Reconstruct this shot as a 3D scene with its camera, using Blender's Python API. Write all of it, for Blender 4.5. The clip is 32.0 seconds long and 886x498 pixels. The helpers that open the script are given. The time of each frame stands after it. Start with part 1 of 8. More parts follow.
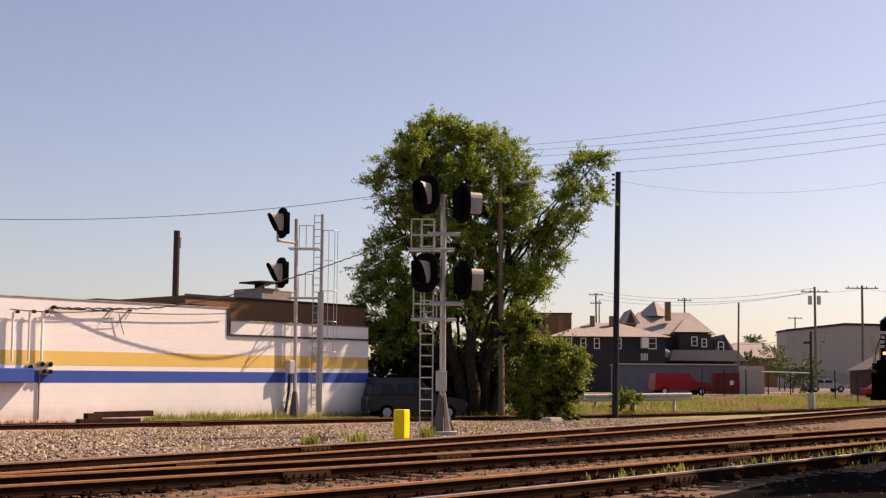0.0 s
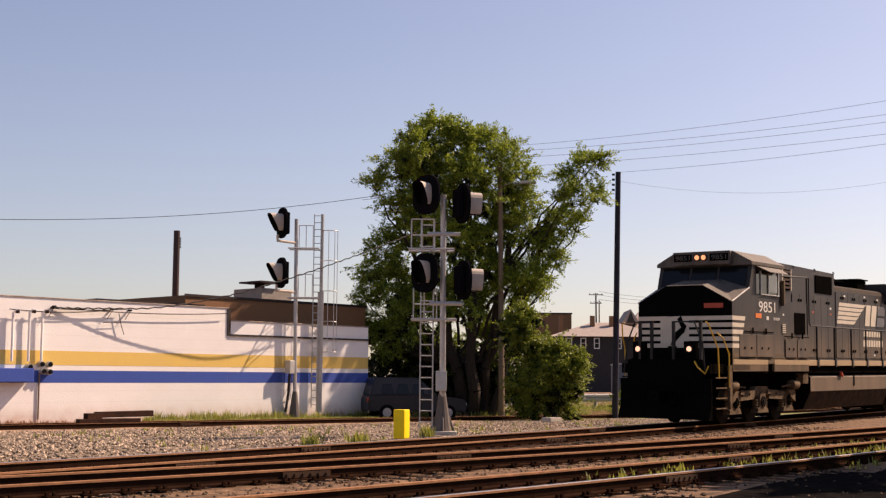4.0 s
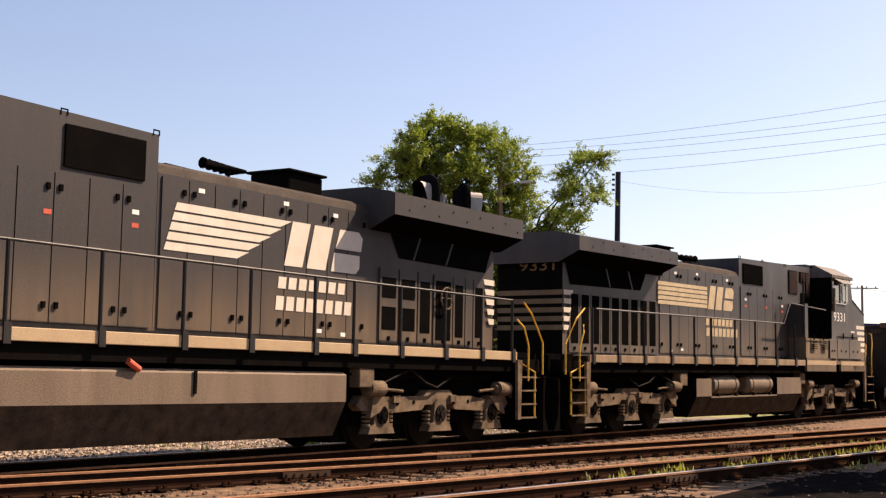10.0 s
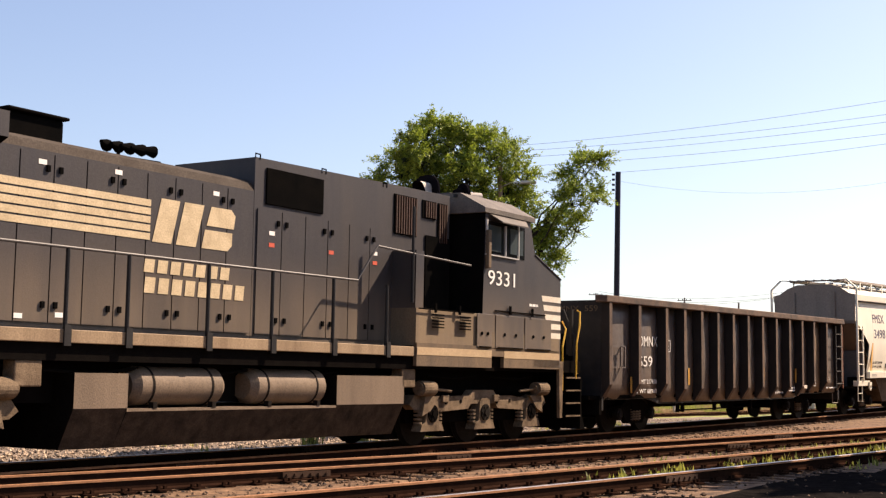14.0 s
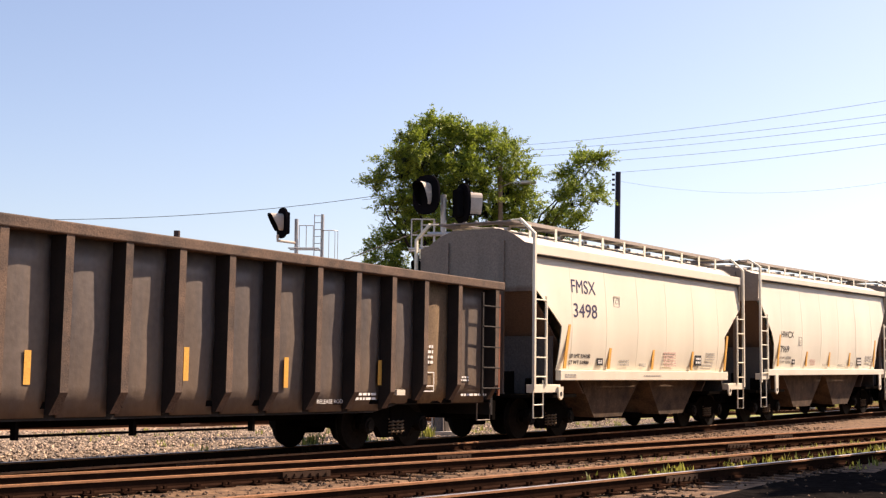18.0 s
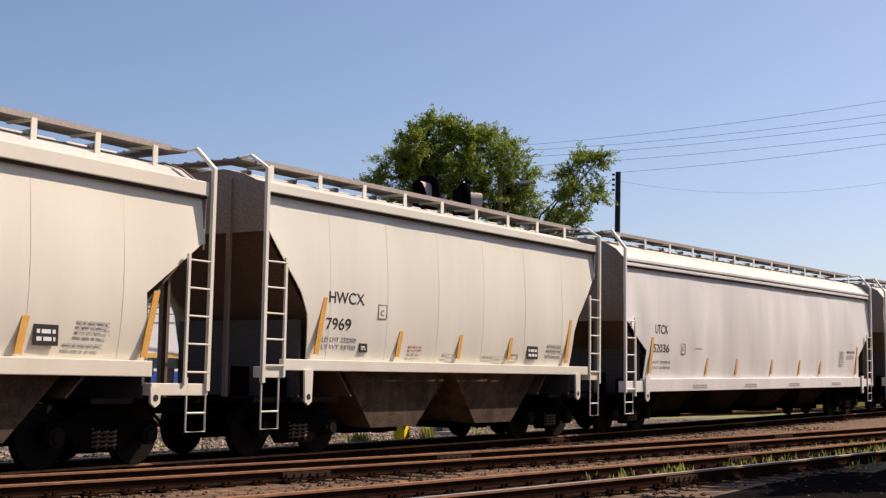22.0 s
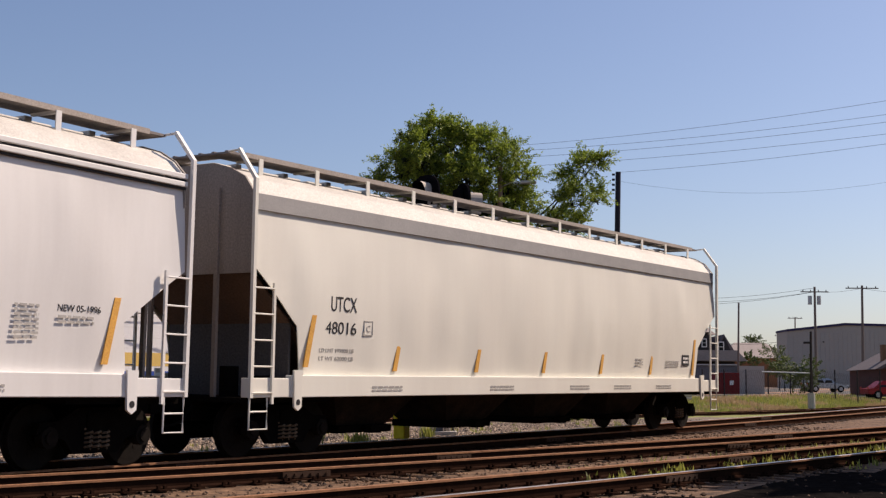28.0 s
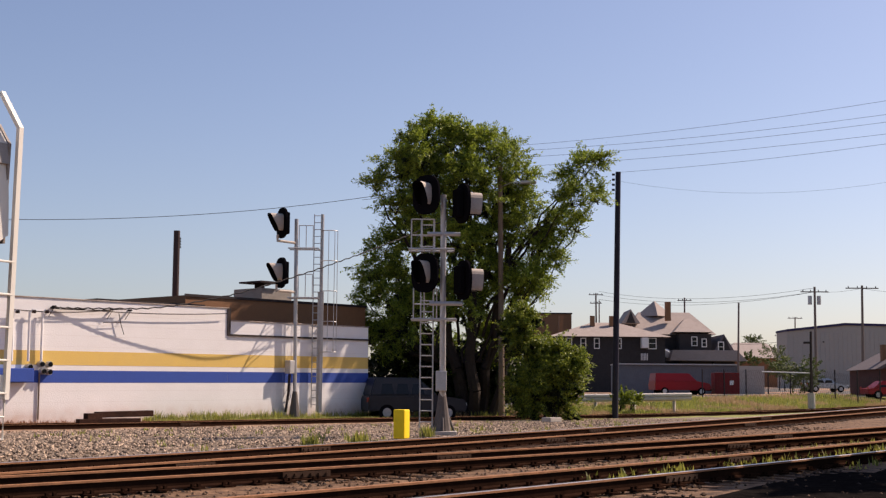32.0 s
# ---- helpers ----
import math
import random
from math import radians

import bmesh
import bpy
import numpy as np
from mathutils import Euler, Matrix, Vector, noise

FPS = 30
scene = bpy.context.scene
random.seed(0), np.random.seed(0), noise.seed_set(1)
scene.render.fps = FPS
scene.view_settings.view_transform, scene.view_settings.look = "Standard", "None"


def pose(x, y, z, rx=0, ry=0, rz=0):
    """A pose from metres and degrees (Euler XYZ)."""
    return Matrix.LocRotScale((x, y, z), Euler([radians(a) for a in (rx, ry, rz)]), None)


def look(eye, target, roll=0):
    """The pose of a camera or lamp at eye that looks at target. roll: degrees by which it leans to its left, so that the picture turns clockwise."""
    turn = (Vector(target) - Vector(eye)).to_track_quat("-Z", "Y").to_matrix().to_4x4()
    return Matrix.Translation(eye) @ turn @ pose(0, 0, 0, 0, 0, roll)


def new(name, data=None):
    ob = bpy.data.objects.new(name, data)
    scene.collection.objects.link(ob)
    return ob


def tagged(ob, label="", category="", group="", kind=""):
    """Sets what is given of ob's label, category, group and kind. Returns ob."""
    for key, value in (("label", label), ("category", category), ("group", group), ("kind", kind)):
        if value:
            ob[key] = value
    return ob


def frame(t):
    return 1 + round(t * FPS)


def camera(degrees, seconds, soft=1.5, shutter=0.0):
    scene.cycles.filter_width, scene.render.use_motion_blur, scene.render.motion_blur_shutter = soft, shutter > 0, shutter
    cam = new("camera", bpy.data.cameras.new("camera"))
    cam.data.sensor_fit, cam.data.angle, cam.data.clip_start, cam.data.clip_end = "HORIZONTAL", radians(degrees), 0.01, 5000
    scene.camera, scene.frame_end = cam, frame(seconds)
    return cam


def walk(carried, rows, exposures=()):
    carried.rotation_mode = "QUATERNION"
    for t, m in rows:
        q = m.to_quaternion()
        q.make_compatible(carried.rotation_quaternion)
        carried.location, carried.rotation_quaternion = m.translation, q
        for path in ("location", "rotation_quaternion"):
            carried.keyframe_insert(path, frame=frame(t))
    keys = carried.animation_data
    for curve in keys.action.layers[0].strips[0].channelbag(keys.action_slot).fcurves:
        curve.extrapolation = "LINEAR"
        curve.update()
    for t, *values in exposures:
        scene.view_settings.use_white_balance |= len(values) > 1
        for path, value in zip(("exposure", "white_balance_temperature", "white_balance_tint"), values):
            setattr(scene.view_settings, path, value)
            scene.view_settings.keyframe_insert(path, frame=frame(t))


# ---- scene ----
# World: x runs along the main track to the right, y away from the camera, z up from the rail's top.
EYE = Vector((0, -14.991, 1.104))
YAW, PITCH, ROLL = radians(59.615), radians(6.395), 0.426
AIM = EYE + 10 * Vector((math.sin(YAW) * math.cos(PITCH), math.cos(YAW) * math.cos(PITCH), math.sin(PITCH)))
cam = camera(37.65, 32.0, soft=1.3)
walk(cam, [(0, look(EYE, AIM, ROLL)), (32.0, look(EYE, AIM, ROLL))],
     [(0, 0.64, 8000, 29), (7, 0.64, 8000, 29), (9, 0.94, 7850, 26), (13, 1.14, 7450, 21), (18.2, 1.12, 7500, 23), (19.8, 0.63, 6800, 20), (24, 0.37, 6600, 20), (30.8, 0.21, 6700, 23), (32, 0.46, 7000, 25)])

# ---- light ----
SUN = Vector((1.65, -1.0, 1.85)).normalized()
world = bpy.data.worlds.new("sky")
scene.world = world
world.use_nodes = True
sky = world.node_tree.nodes.new("ShaderNodeTexSky")
sky.sky_type, sky.sun_disc = "NISHITA", False
sky.sun_elevation = math.asin(SUN.z)
sky.sun_rotation = math.atan2(SUN.x, SUN.y)
sky.air_density, sky.dust_density, sky.ozone_density = 1.0, 1.2, 3.3
world.node_tree.links.new(sky.outputs[0], world.node_tree.nodes["Background"].inputs[0])
world.node_tree.nodes["Background"].inputs[1].default_value = 0.092
sun = new("sun", bpy.data.lights.new("sun", "SUN"))
sun.data.energy, sun.data.angle, sun.data.color = 5.0, radians(0.55), (1, 0.885, 0.72)
sun.matrix_world = look(SUN * 50, (0, 0, 0))

# ---- terrain and tracks ----
CURVE, RISE, CANT = -0.001223, 0.000221, 0.0161


def smooth(a, b, v):
    v = min(1, max(0, (v - a) / (b - a)))
    return v * v * (3 - 2 * v)


def track_y(x):
    """The main track's centre line."""
    if x < 0:
        return 0.0
    return CURVE * x * x if x < 90 else CURVE * 90 * (2 * x - 90)


def rail_z(x):
    if x < 0:
        return 0.0
    return RISE * x * x if x < 62 else RISE * 62 * 62 + 0.014 * min(x - 62, 140)


def side_z(x):
    """Height of the siding by the white wall."""
    x = min(max(60, x), 120)
    return 0.11 + 0.00027 * (x - 60) ** 2


def lot_z(x):
    """Height of the lots beyond the siding."""
    x = max(0, x)
    return 0.12 + 0.83 * (x / 86) ** 5 if x < 86 else 0.95 + 0.016 * min(x - 86, 130)


def ground_z(x, y):
    n = y - track_y(x)
    k = smooth(1.6, 6.5, n)
    far = smooth(19.6, 25, n) if x > 50 else 0
    z = (rail_z(x) - 0.2) * (1 - k) + (side_z(x) * (1 - far) + lot_z(x) * far - 0.16) * k
    return z - 0.12 * smooth(-9.6, -13, n)


# ---- materials ----
MATS = {}


def mat(name, color, rough=0.7, metal=0.0, var=0.15, scale=3.0, bump=0.0, bscale=40.0, color2=None, streak=False, spec=0.2, emit=0.0, tint=0.0, dust=None, grain=None):
    """A painted or mineral surface: two scales of colour variation, fine relief and uneven gloss. dust: (z of most, z of none, amount, colour) of grime thrown up from below."""
    if name in MATS:
        return MATS[name]
    m = bpy.data.materials.new(name)
    m.use_nodes = True
    nt = m.node_tree
    b = nt.nodes["Principled BSDF"]
    b.inputs["Metallic"].default_value = metal
    b.inputs["Specular IOR Level"].default_value = spec
    tc = nt.nodes.new("ShaderNodeTexCoord")
    mp = nt.nodes.new("ShaderNodeMapping")
    if streak:
        mp.inputs["Scale"].default_value = (1, 1, 0.12)
    nt.links.new(tc.outputs["Object"], mp.inputs[0])
    n1 = nt.nodes.new("ShaderNodeTexNoise")
    n1.inputs["Scale"].default_value, n1.inputs["Detail"].default_value, n1.inputs["Roughness"].default_value = scale, 5, 0.65
    n2 = nt.nodes.new("ShaderNodeTexNoise")
    n2.inputs["Scale"].default_value, n2.inputs["Detail"].default_value = bscale, 4
    nt.links.new(mp.outputs[0], n1.inputs[0])
    nt.links.new(tc.outputs["Object"], n2.inputs[0])
    c2 = color2 or tuple(c * 0.55 for c in color)
    ramp = nt.nodes.new("ShaderNodeValToRGB")
    ramp.color_ramp.elements[0].position, ramp.color_ramp.elements[1].position = 0.32, 0.68
    ramp.color_ramp.elements[0].color = (*c2, 1)
    ramp.color_ramp.elements[1].color = (*color, 1)
    nt.links.new(n1.outputs[0], ramp.inputs[0])
    mx = nt.nodes.new("ShaderNodeMix")
    mx.data_type = "RGBA"
    mx.inputs[6].default_value = (*color, 1)
    nt.links.new(ramp.outputs[0], mx.inputs[7])
    mx.inputs[0].default_value = min(1, var * 3)
    g = nt.nodes.new("ShaderNodeMix")
    g.data_type, g.blend_type = "RGBA", "OVERLAY"
    g.inputs[0].default_value = min(1, var * 2) if grain is None else grain
    nt.links.new(mx.outputs[2], g.inputs[6])
    nt.links.new(n2.outputs[0], g.inputs[7])
    last = g.outputs[2]
    if tint:
        oi = nt.nodes.new("ShaderNodeObjectInfo")
        hv = nt.nodes.new("ShaderNodeHueSaturation")
        mr = nt.nodes.new("ShaderNodeMapRange")
        mr.inputs[3].default_value, mr.inputs[4].default_value = 1 - tint, 1 + tint
        nt.links.new(oi.outputs["Random"], mr.inputs[0])
        nt.links.new(mr.outputs[0], hv.inputs["Value"])
        nt.links.new(last, hv.inputs["Color"])
        last = hv.outputs[0]
    if dust:
        sp = nt.nodes.new("ShaderNodeSeparateXYZ")
        nt.links.new(tc.outputs["Object"], sp.inputs[0])
        dr = nt.nodes.new("ShaderNodeMapRange")
        dr.interpolation_type = "SMOOTHSTEP"
        dr.inputs[1].default_value, dr.inputs[2].default_value = dust[0], dust[1]
        dr.inputs[3].default_value, dr.inputs[4].default_value = dust[2], 0
        nt.links.new(sp.outputs[2], dr.inputs[0])
        n3 = nt.nodes.new("ShaderNodeTexNoise")
        n3.inputs["Scale"].default_value, n3.inputs["Detail"].default_value = 2.2, 6
        nt.links.new(mp.outputs[0], n3.inputs[0])
        dn = nt.nodes.new("ShaderNodeMapRange")
        dn.inputs[1].default_value, dn.inputs[2].default_value, dn.inputs[3].default_value, dn.inputs[4].default_value = 0.3, 0.65, 0.35, 1.1
        nt.links.new(n3.outputs[0], dn.inputs[0])
        dm_ = nt.nodes.new("ShaderNodeMath")
        dm_.operation, dm_.use_clamp = "MULTIPLY", True
        nt.links.new(dr.outputs[0], dm_.inputs[0])
        nt.links.new(dn.outputs[0], dm_.inputs[1])
        dx = nt.nodes.new("ShaderNodeMix")
        dx.data_type = "RGBA"
        dx.inputs[7].default_value = (*dust[3], 1)
        nt.links.new(dm_.outputs[0], dx.inputs[0])
        nt.links.new(last, dx.inputs[6])
        last = dx.outputs[2]
    nt.links.new(last, b.inputs["Base Color"])
    rr = nt.nodes.new("ShaderNodeMapRange")
    rr.inputs[3].default_value, rr.inputs[4].default_value = max(0.03, rough - 0.12), min(1, rough + 0.12)
    nt.links.new(n1.outputs[0], rr.inputs[0])
    nt.links.new(rr.outputs[0], b.inputs["Roughness"])
    if bump:
        bp = nt.nodes.new("ShaderNodeBump")
        bp.inputs["Strength"].default_value, bp.inputs["Distance"].default_value = bump, 0.02
        nt.links.new(n2.outputs[0], bp.inputs["Height"])
        nt.links.new(bp.outputs[0], b.inputs["Normal"])
    if emit:
        b.inputs["Emission Color"].default_value = (*color, 1)
        b.inputs["Emission Strength"].default_value = emit
    MATS[name] = m
    return m


BALLAST = mat("ballast_stone", (0.25, 0.19, 0.135), 0.95, var=0.3, scale=14, bump=1.0, bscale=30, color2=(0.08, 0.065, 0.055))
RAIL = mat("rusty_rail", (0.028, 0.014, 0.009), 0.9, 0, 0.25, 6, 0.3, 60, (0.014, 0.007, 0.005), spec=0.0)
RAILHEAD = mat("rust_brown_rail_head", (0.33, 0.16, 0.08), 0.8, 0, 0.25, 5, 0.2, 60, (0.16, 0.075, 0.035))
RAILTOP = mat("worn_rail_top", (0.45, 0.42, 0.4), 0.35, 0.9, 0.15, 6, 0.1, 60, (0.3, 0.24, 0.2))
TIE = mat("weathered_tie", (0.11, 0.062, 0.036), 0.9, 0, 0.25, 8, 0.8, 60, (0.04, 0.022, 0.014), tint=0.3)
BLACK = mat("black_paint", (0.012, 0.011, 0.012), 0.5, 0, 0.2, 2.0, 0.1, 50, (0.035, 0.03, 0.026))
WALLW = mat("white_wall_paint", (0.8, 0.8, 0.79), 0.85, 0, 0.12, 0.8, 0.35, 18, (0.68, 0.67, 0.65), dust=(-0.1, 0.75, 0.75, (0.5, 0.33, 0.25)))


# ---- building helpers ----
def empty(name, m=None):
    ob = new(name)
    if m is not None:
        ob.matrix_world = m
    return ob


def part(name, bm, material, parent=None, label="", m=None, shade=False):
    """Links a bmesh as one mesh object, under a thing or a part."""
    me = bpy.data.meshes.new(name)
    bm.to_mesh(me)
    bm.free()
    mats = material if isinstance(material, (list, tuple)) else [material]
    for a in mats:
        me.materials.append(a)
    if shade:
        me.shade_smooth()
    ob = new(name, me)
    ob.parent = parent
    if m is not None:
        ob.matrix_local = m
    if label:
        ob["label"] = label
    return ob


def box(bm, x0, x1, y0, y1, z0, z1, bev=0.0, mi=0, m=None):
    v = [bm.verts.new((x, y, z)) for x in (x0, x1) for y in (y0, y1) for z in (z0, z1)]
    fs = [bm.faces.new([v[i] for i in q]) for q in ((0, 1, 3, 2), (4, 6, 7, 5), (0, 4, 5, 1), (2, 3, 7, 6), (0, 2, 6, 4), (1, 5, 7, 3))]
    if m is not None:
        bmesh.ops.transform(bm, matrix=m, verts=v)
    for f in fs:
        f.material_index = mi
    if bev:
        es = list({e for f in fs for e in f.edges})
        r = bmesh.ops.bevel(bm, geom=es, offset=bev, segments=2, affect="EDGES", profile=0.5)
        for f in r["faces"]:
            f.material_index = mi
    return bm


def prism(bm, pts, a, b, axis="y", mi=0):
    """A polygon in the plane across the axis, drawn out from a to b. pts: (x, z) for y, (x, y) for z, (y, z) for x."""
    def P(p, t):
        return (p[0], t, p[1]) if axis == "y" else (p[0], p[1], t) if axis == "z" else (t, p[0], p[1])
    A = [bm.verts.new(P(p, a)) for p in pts]
    B = [bm.verts.new(P(p, b)) for p in pts]
    n = len(pts)
    fs = [bm.faces.new(A), bm.faces.new(B[::-1])]
    for i in range(n):
        j = (i + 1) % n
        fs.append(bm.faces.new((A[j], A[i], B[i], B[j])))
    for f in fs:
        f.material_index = mi
    bmesh.ops.recalc_face_normals(bm, faces=fs)
    return fs


def rod(bm, a, b, r=0.02, seg=8, r2=None, mi=0):
    a, b = Vector(a), Vector(b)
    d = b - a
    if d.length < 1e-6:
        return
    m = Matrix.Translation((a + b) / 2) @ d.to_track_quat("Z", "Y").to_matrix().to_4x4()
    r = bmesh.ops.create_cone(bm, cap_ends=True, segments=seg, radius1=r, radius2=r if r2 is None else r2, depth=d.length, matrix=m)
    for f in {f for v in r["verts"] for f in v.link_faces}:
        f.material_index = mi


def pipe(bm, pts, r=0.02, seg=8, mi=0):
    """One round tube along the points."""
    pts = [Vector(p) for p in pts]
    rings, ref = [], Vector((0.31, 0.17, 0.93))
    for i, p in enumerate(pts):
        d = (pts[min(i + 1, len(pts) - 1)] - pts[max(i - 1, 0)]).normalized()
        u = d.cross(ref if abs(d.dot(ref)) < 0.95 else Vector((1, 0, 0))).normalized()
        v = d.cross(u)
        rings.append([bm.verts.new(p + (u * math.cos(2 * math.pi * k / seg) + v * math.sin(2 * math.pi * k / seg)) * r) for k in range(seg)])
    fs = [bm.faces.new(rings[0]), bm.faces.new(rings[-1][::-1])]
    for a, b in zip(rings[:-1], rings[1:]):
        for k in range(seg):
            fs.append(bm.faces.new((a[k], b[k], b[(k + 1) % seg], a[(k + 1) % seg])))
    for f in fs:
        f.material_index = mi
    bmesh.ops.recalc_face_normals(bm, faces=fs)


def disc_y(bm, x, z, r, y0, y1, seg=24, mi=0, r2=None):
    rod(bm, (x, y0, z), (x, y1, z), r, seg, r2, mi)


def B():
    return bmesh.new()

# ---- ground ----
SOIL = mat("dry_soil", (0.36, 0.21, 0.135), 0.95, 0, 0.3, 3, 0.6, 25, (0.17, 0.12, 0.08))
LAWN = mat("dry_lawn", (0.3, 0.28, 0.08), 0.95, 0, 0.35, 1.2, 0.8, 30, (0.1, 0.13, 0.04))
OILY = mat("oily_brown_ballast", (0.23, 0.138, 0.08), 0.95, 0, 0.35, 5, 1.0, 30, (0.03, 0.016, 0.009))
# Ground colour with the tree shade beyond the near rail painted in.
SHADEG = mat("shade_black_ground", (0.016, 0.014, 0.013), 0.95, 0, 0.35, 5, 1.0, 30, (0.007, 0.006, 0.006), spec=0.0)
ASPH = mat("worn_asphalt", (0.11, 0.105, 0.1), 0.9, 0, 0.2, 2, 0.3, 60, (0.07, 0.066, 0.062))
bm = B()
xs = [-400, -200, -80, -40, -20] + [-10 + 2 * i for i in range(61)] + [115, 120, 130, 140, 160, 180, 200, 250, 300, 400, 600, 1000, 2000, 4000]
ys = [-2000, -500, -200, -80, -40, -30] + [-26 + 0.75 * i for i in range(81)] + [36, 38, 42, 50, 60, 70, 80, 100, 120, 150, 200, 300, 500, 1000, 2500]
grid = [[bm.verts.new((x, y, ground_z(x, y) + (0.05 * noise.noise((x * 0.4, y * 0.4, 0)) if -20 < y < 36 else 0))) for y in ys] for x in xs]
for i in range(len(xs) - 1):
    for j in range(len(ys) - 1):
        fc = bm.faces.new((grid[i][j], grid[i + 1][j], grid[i + 1][j + 1], grid[i][j + 1]))
        x, y = (xs[i] + xs[i + 1]) / 2, (ys[j] + ys[j + 1]) / 2
        n = y - track_y(x)
        w_ = 0.7 * noise.noise((x * 0.25, y * 0.25, 3))
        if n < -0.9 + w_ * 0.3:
            # the last index is the strip painted dark for shade
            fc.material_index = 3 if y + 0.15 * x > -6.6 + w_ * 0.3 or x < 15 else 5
        elif n < 15 + w_:
            fc.material_index = 0 if x < 70 or n < 6 else 2
        elif x < 52:
            fc.material_index = 1
        elif n < 24 + w_:
            fc.material_index = 2
        else:
            fc.material_index = 4 if x < 100 else (1 if w_ > 0.1 else 4)
ground = tagged(part("ground", bm, [BALLAST, SOIL, LAWN, OILY, ASPH, SHADEG], shade=True), "crushed stone and dry soil ground of a railway yard", "ground", kind="structure")


def sweep_rail(bm, pts, h=0.17):
    prof = [(-0.07, -h, 0), (-0.07, -h + 0.02, 0), (-0.012, -h + 0.04, 0), (-0.012, -0.04, 0), (-0.036, -0.03, 0), (-0.036, -0.004, 1), (-0.028, 0, 1),
            (0.028, 0, 1), (0.036, -0.004, 0), (0.036, -0.03, 0), (0.012, -0.04, 0), (0.012, -h + 0.04, 0), (0.07, -h + 0.02, 0), (0.07, -h, 0)]
    rings = []
    for i, p in enumerate(pts):
        d = (Vector(pts[min(i + 1, len(pts) - 1)]) - Vector(pts[max(i - 1, 0)])).normalized()
        sd = Vector((-d.y, d.x, 0)).normalized()
        rings.append([bm.verts.new(Vector(p) + sd * a + Vector((0, 0, b))) for a, b, _ in prof])
    for r0, r1 in zip(rings[:-1], rings[1:]):
        for k in range(len(prof) - 1):
            fc = bm.faces.new((r0[k], r1[k], r1[k + 1], r0[k + 1]))
            fc.material_index = 1 if 5 <= k <= 7 else (2 if k == 4 else 0)


TRACKS = [(lambda x: track_y(x), rail_z, CANT, -6, 92, 12, 62, RAILTOP, "polished steel main track on weathered wooden ties"),
          (lambda x: 0.13 - 0.211 * x, rail_z, 0, 3, 60, 9, 46, RAILTOP, "rusty rails of a turnout track on wooden ties"),
          (lambda x: -5.25 - 0.15 * x, rail_z, 0, 2, 50, 9, 36, RAILTOP, "rusty near track with weeds between its rails"),
          (lambda x: track_y(x) + 17.6, side_z, 0, 8, 112, 24, 90, RAIL, "dark rusty siding track beside the white wall")]
tie_bm = B()
box(tie_bm, -0.11, 0.11, -1.3, 1.3, -0.35, -0.165)
bmesh.ops.bevel(tie_bm, geom=list(tie_bm.edges), offset=0.012, segments=1, affect="EDGES")
tie_me = bpy.data.meshes.new("tie")
tie_bm.to_mesh(tie_me)
tie_bm.free()
tie_me.materials.append(TIE)
plate_bm = B()
box(plate_bm, -0.09, 0.09, -0.19, 0.19, -0.01, 0.012)
for sx, sy in ((-0.05, -0.1), (0.05, -0.1), (-0.05, 0.1), (0.05, 0.1)):
    box(plate_bm, sx - 0.02, sx + 0.02, sy - 0.02, sy + 0.02, 0.012, 0.055)
plate_me = bpy.data.meshes.new("tie_plate")
plate_bm.to_mesh(plate_me)
plate_bm.free()
plate_me.materials.append(RAIL)
JOINT = mat("rail_joint_bar", (0.05, 0.024, 0.013), 0.8, 0.1, 0.2, 6, 0.2, 50)
for k, (fy, fz, ca, x0, x1, ta, tb, top, lab) in enumerate(TRACKS):
    tr = tagged(empty("railway_track"), lab, "railway track", "tracks", kind="structure")
    for sd in (-0.753, 0.753):
        bm = B()
        n = int((x1 - x0) / 1.0)
        sweep_rail(bm, [(x0 + (x1 - x0) * i / n, fy(x0 + (x1 - x0) * i / n) + sd, fz(x0 + (x1 - x0) * i / n) + ca * sd) for i in range(n + 1)])
        rl = part("rail", bm, [RAIL, top if (k == 0 and sd > 0) or (k == 2 and sd < 0) else RAILHEAD, RAILHEAD if k < 3 else RAIL], tr)
        for q in range(3):
            xj = ta + 4 + q * 11.9 + (5 if sd > 0 else 0) + k * 2.2
            if xj < tb:
                bm = B()
                sl = math.atan(fy(xj + 0.5) - fy(xj - 0.5))
                m = Matrix.Translation((xj, fy(xj) + sd, fz(xj) + ca * sd)) @ Matrix.Rotation(sl, 4, "Z")
                box(bm, -0.45, 0.45, -0.045, -0.014, -0.13, -0.045, 0, 0, m)
                for b_ in range(6):
                    box(bm, -0.4 + b_ * 0.15, -0.36 + b_ * 0.15, -0.065, -0.045, -0.1, -0.07, 0, 0, m)
                part("joint_bar", bm, JOINT, rl)
    x = ta
    rnd = random.Random(k)
    while x < tb:
        o = new("tie", tie_me)
        o.parent = tr
        o.matrix_local = Matrix.Translation((x, fy(x) + rnd.uniform(-0.06, 0.06), fz(x) - rnd.uniform(0, 0.015) - (0.03 if k in (1, 2) else 0))) @ Matrix.Rotation(math.atan(fy(x + 0.5) - fy(x - 0.5)) + rnd.uniform(-0.02, 0.02), 4, "Z")
        if k < 3 and 10 < x < 34:
            for sd in (-0.753, 0.753):
                p_ = new("tie_plate", plate_me)
                p_.parent = tr
                p_.matrix_local = Matrix.Translation((x, fy(x) + sd, fz(x) + ca * sd - 0.17)) @ Matrix.Rotation(math.atan(fy(x + 0.5) - fy(x - 0.5)), 4, "Z")
        x += rnd.uniform(0.5, 0.58)


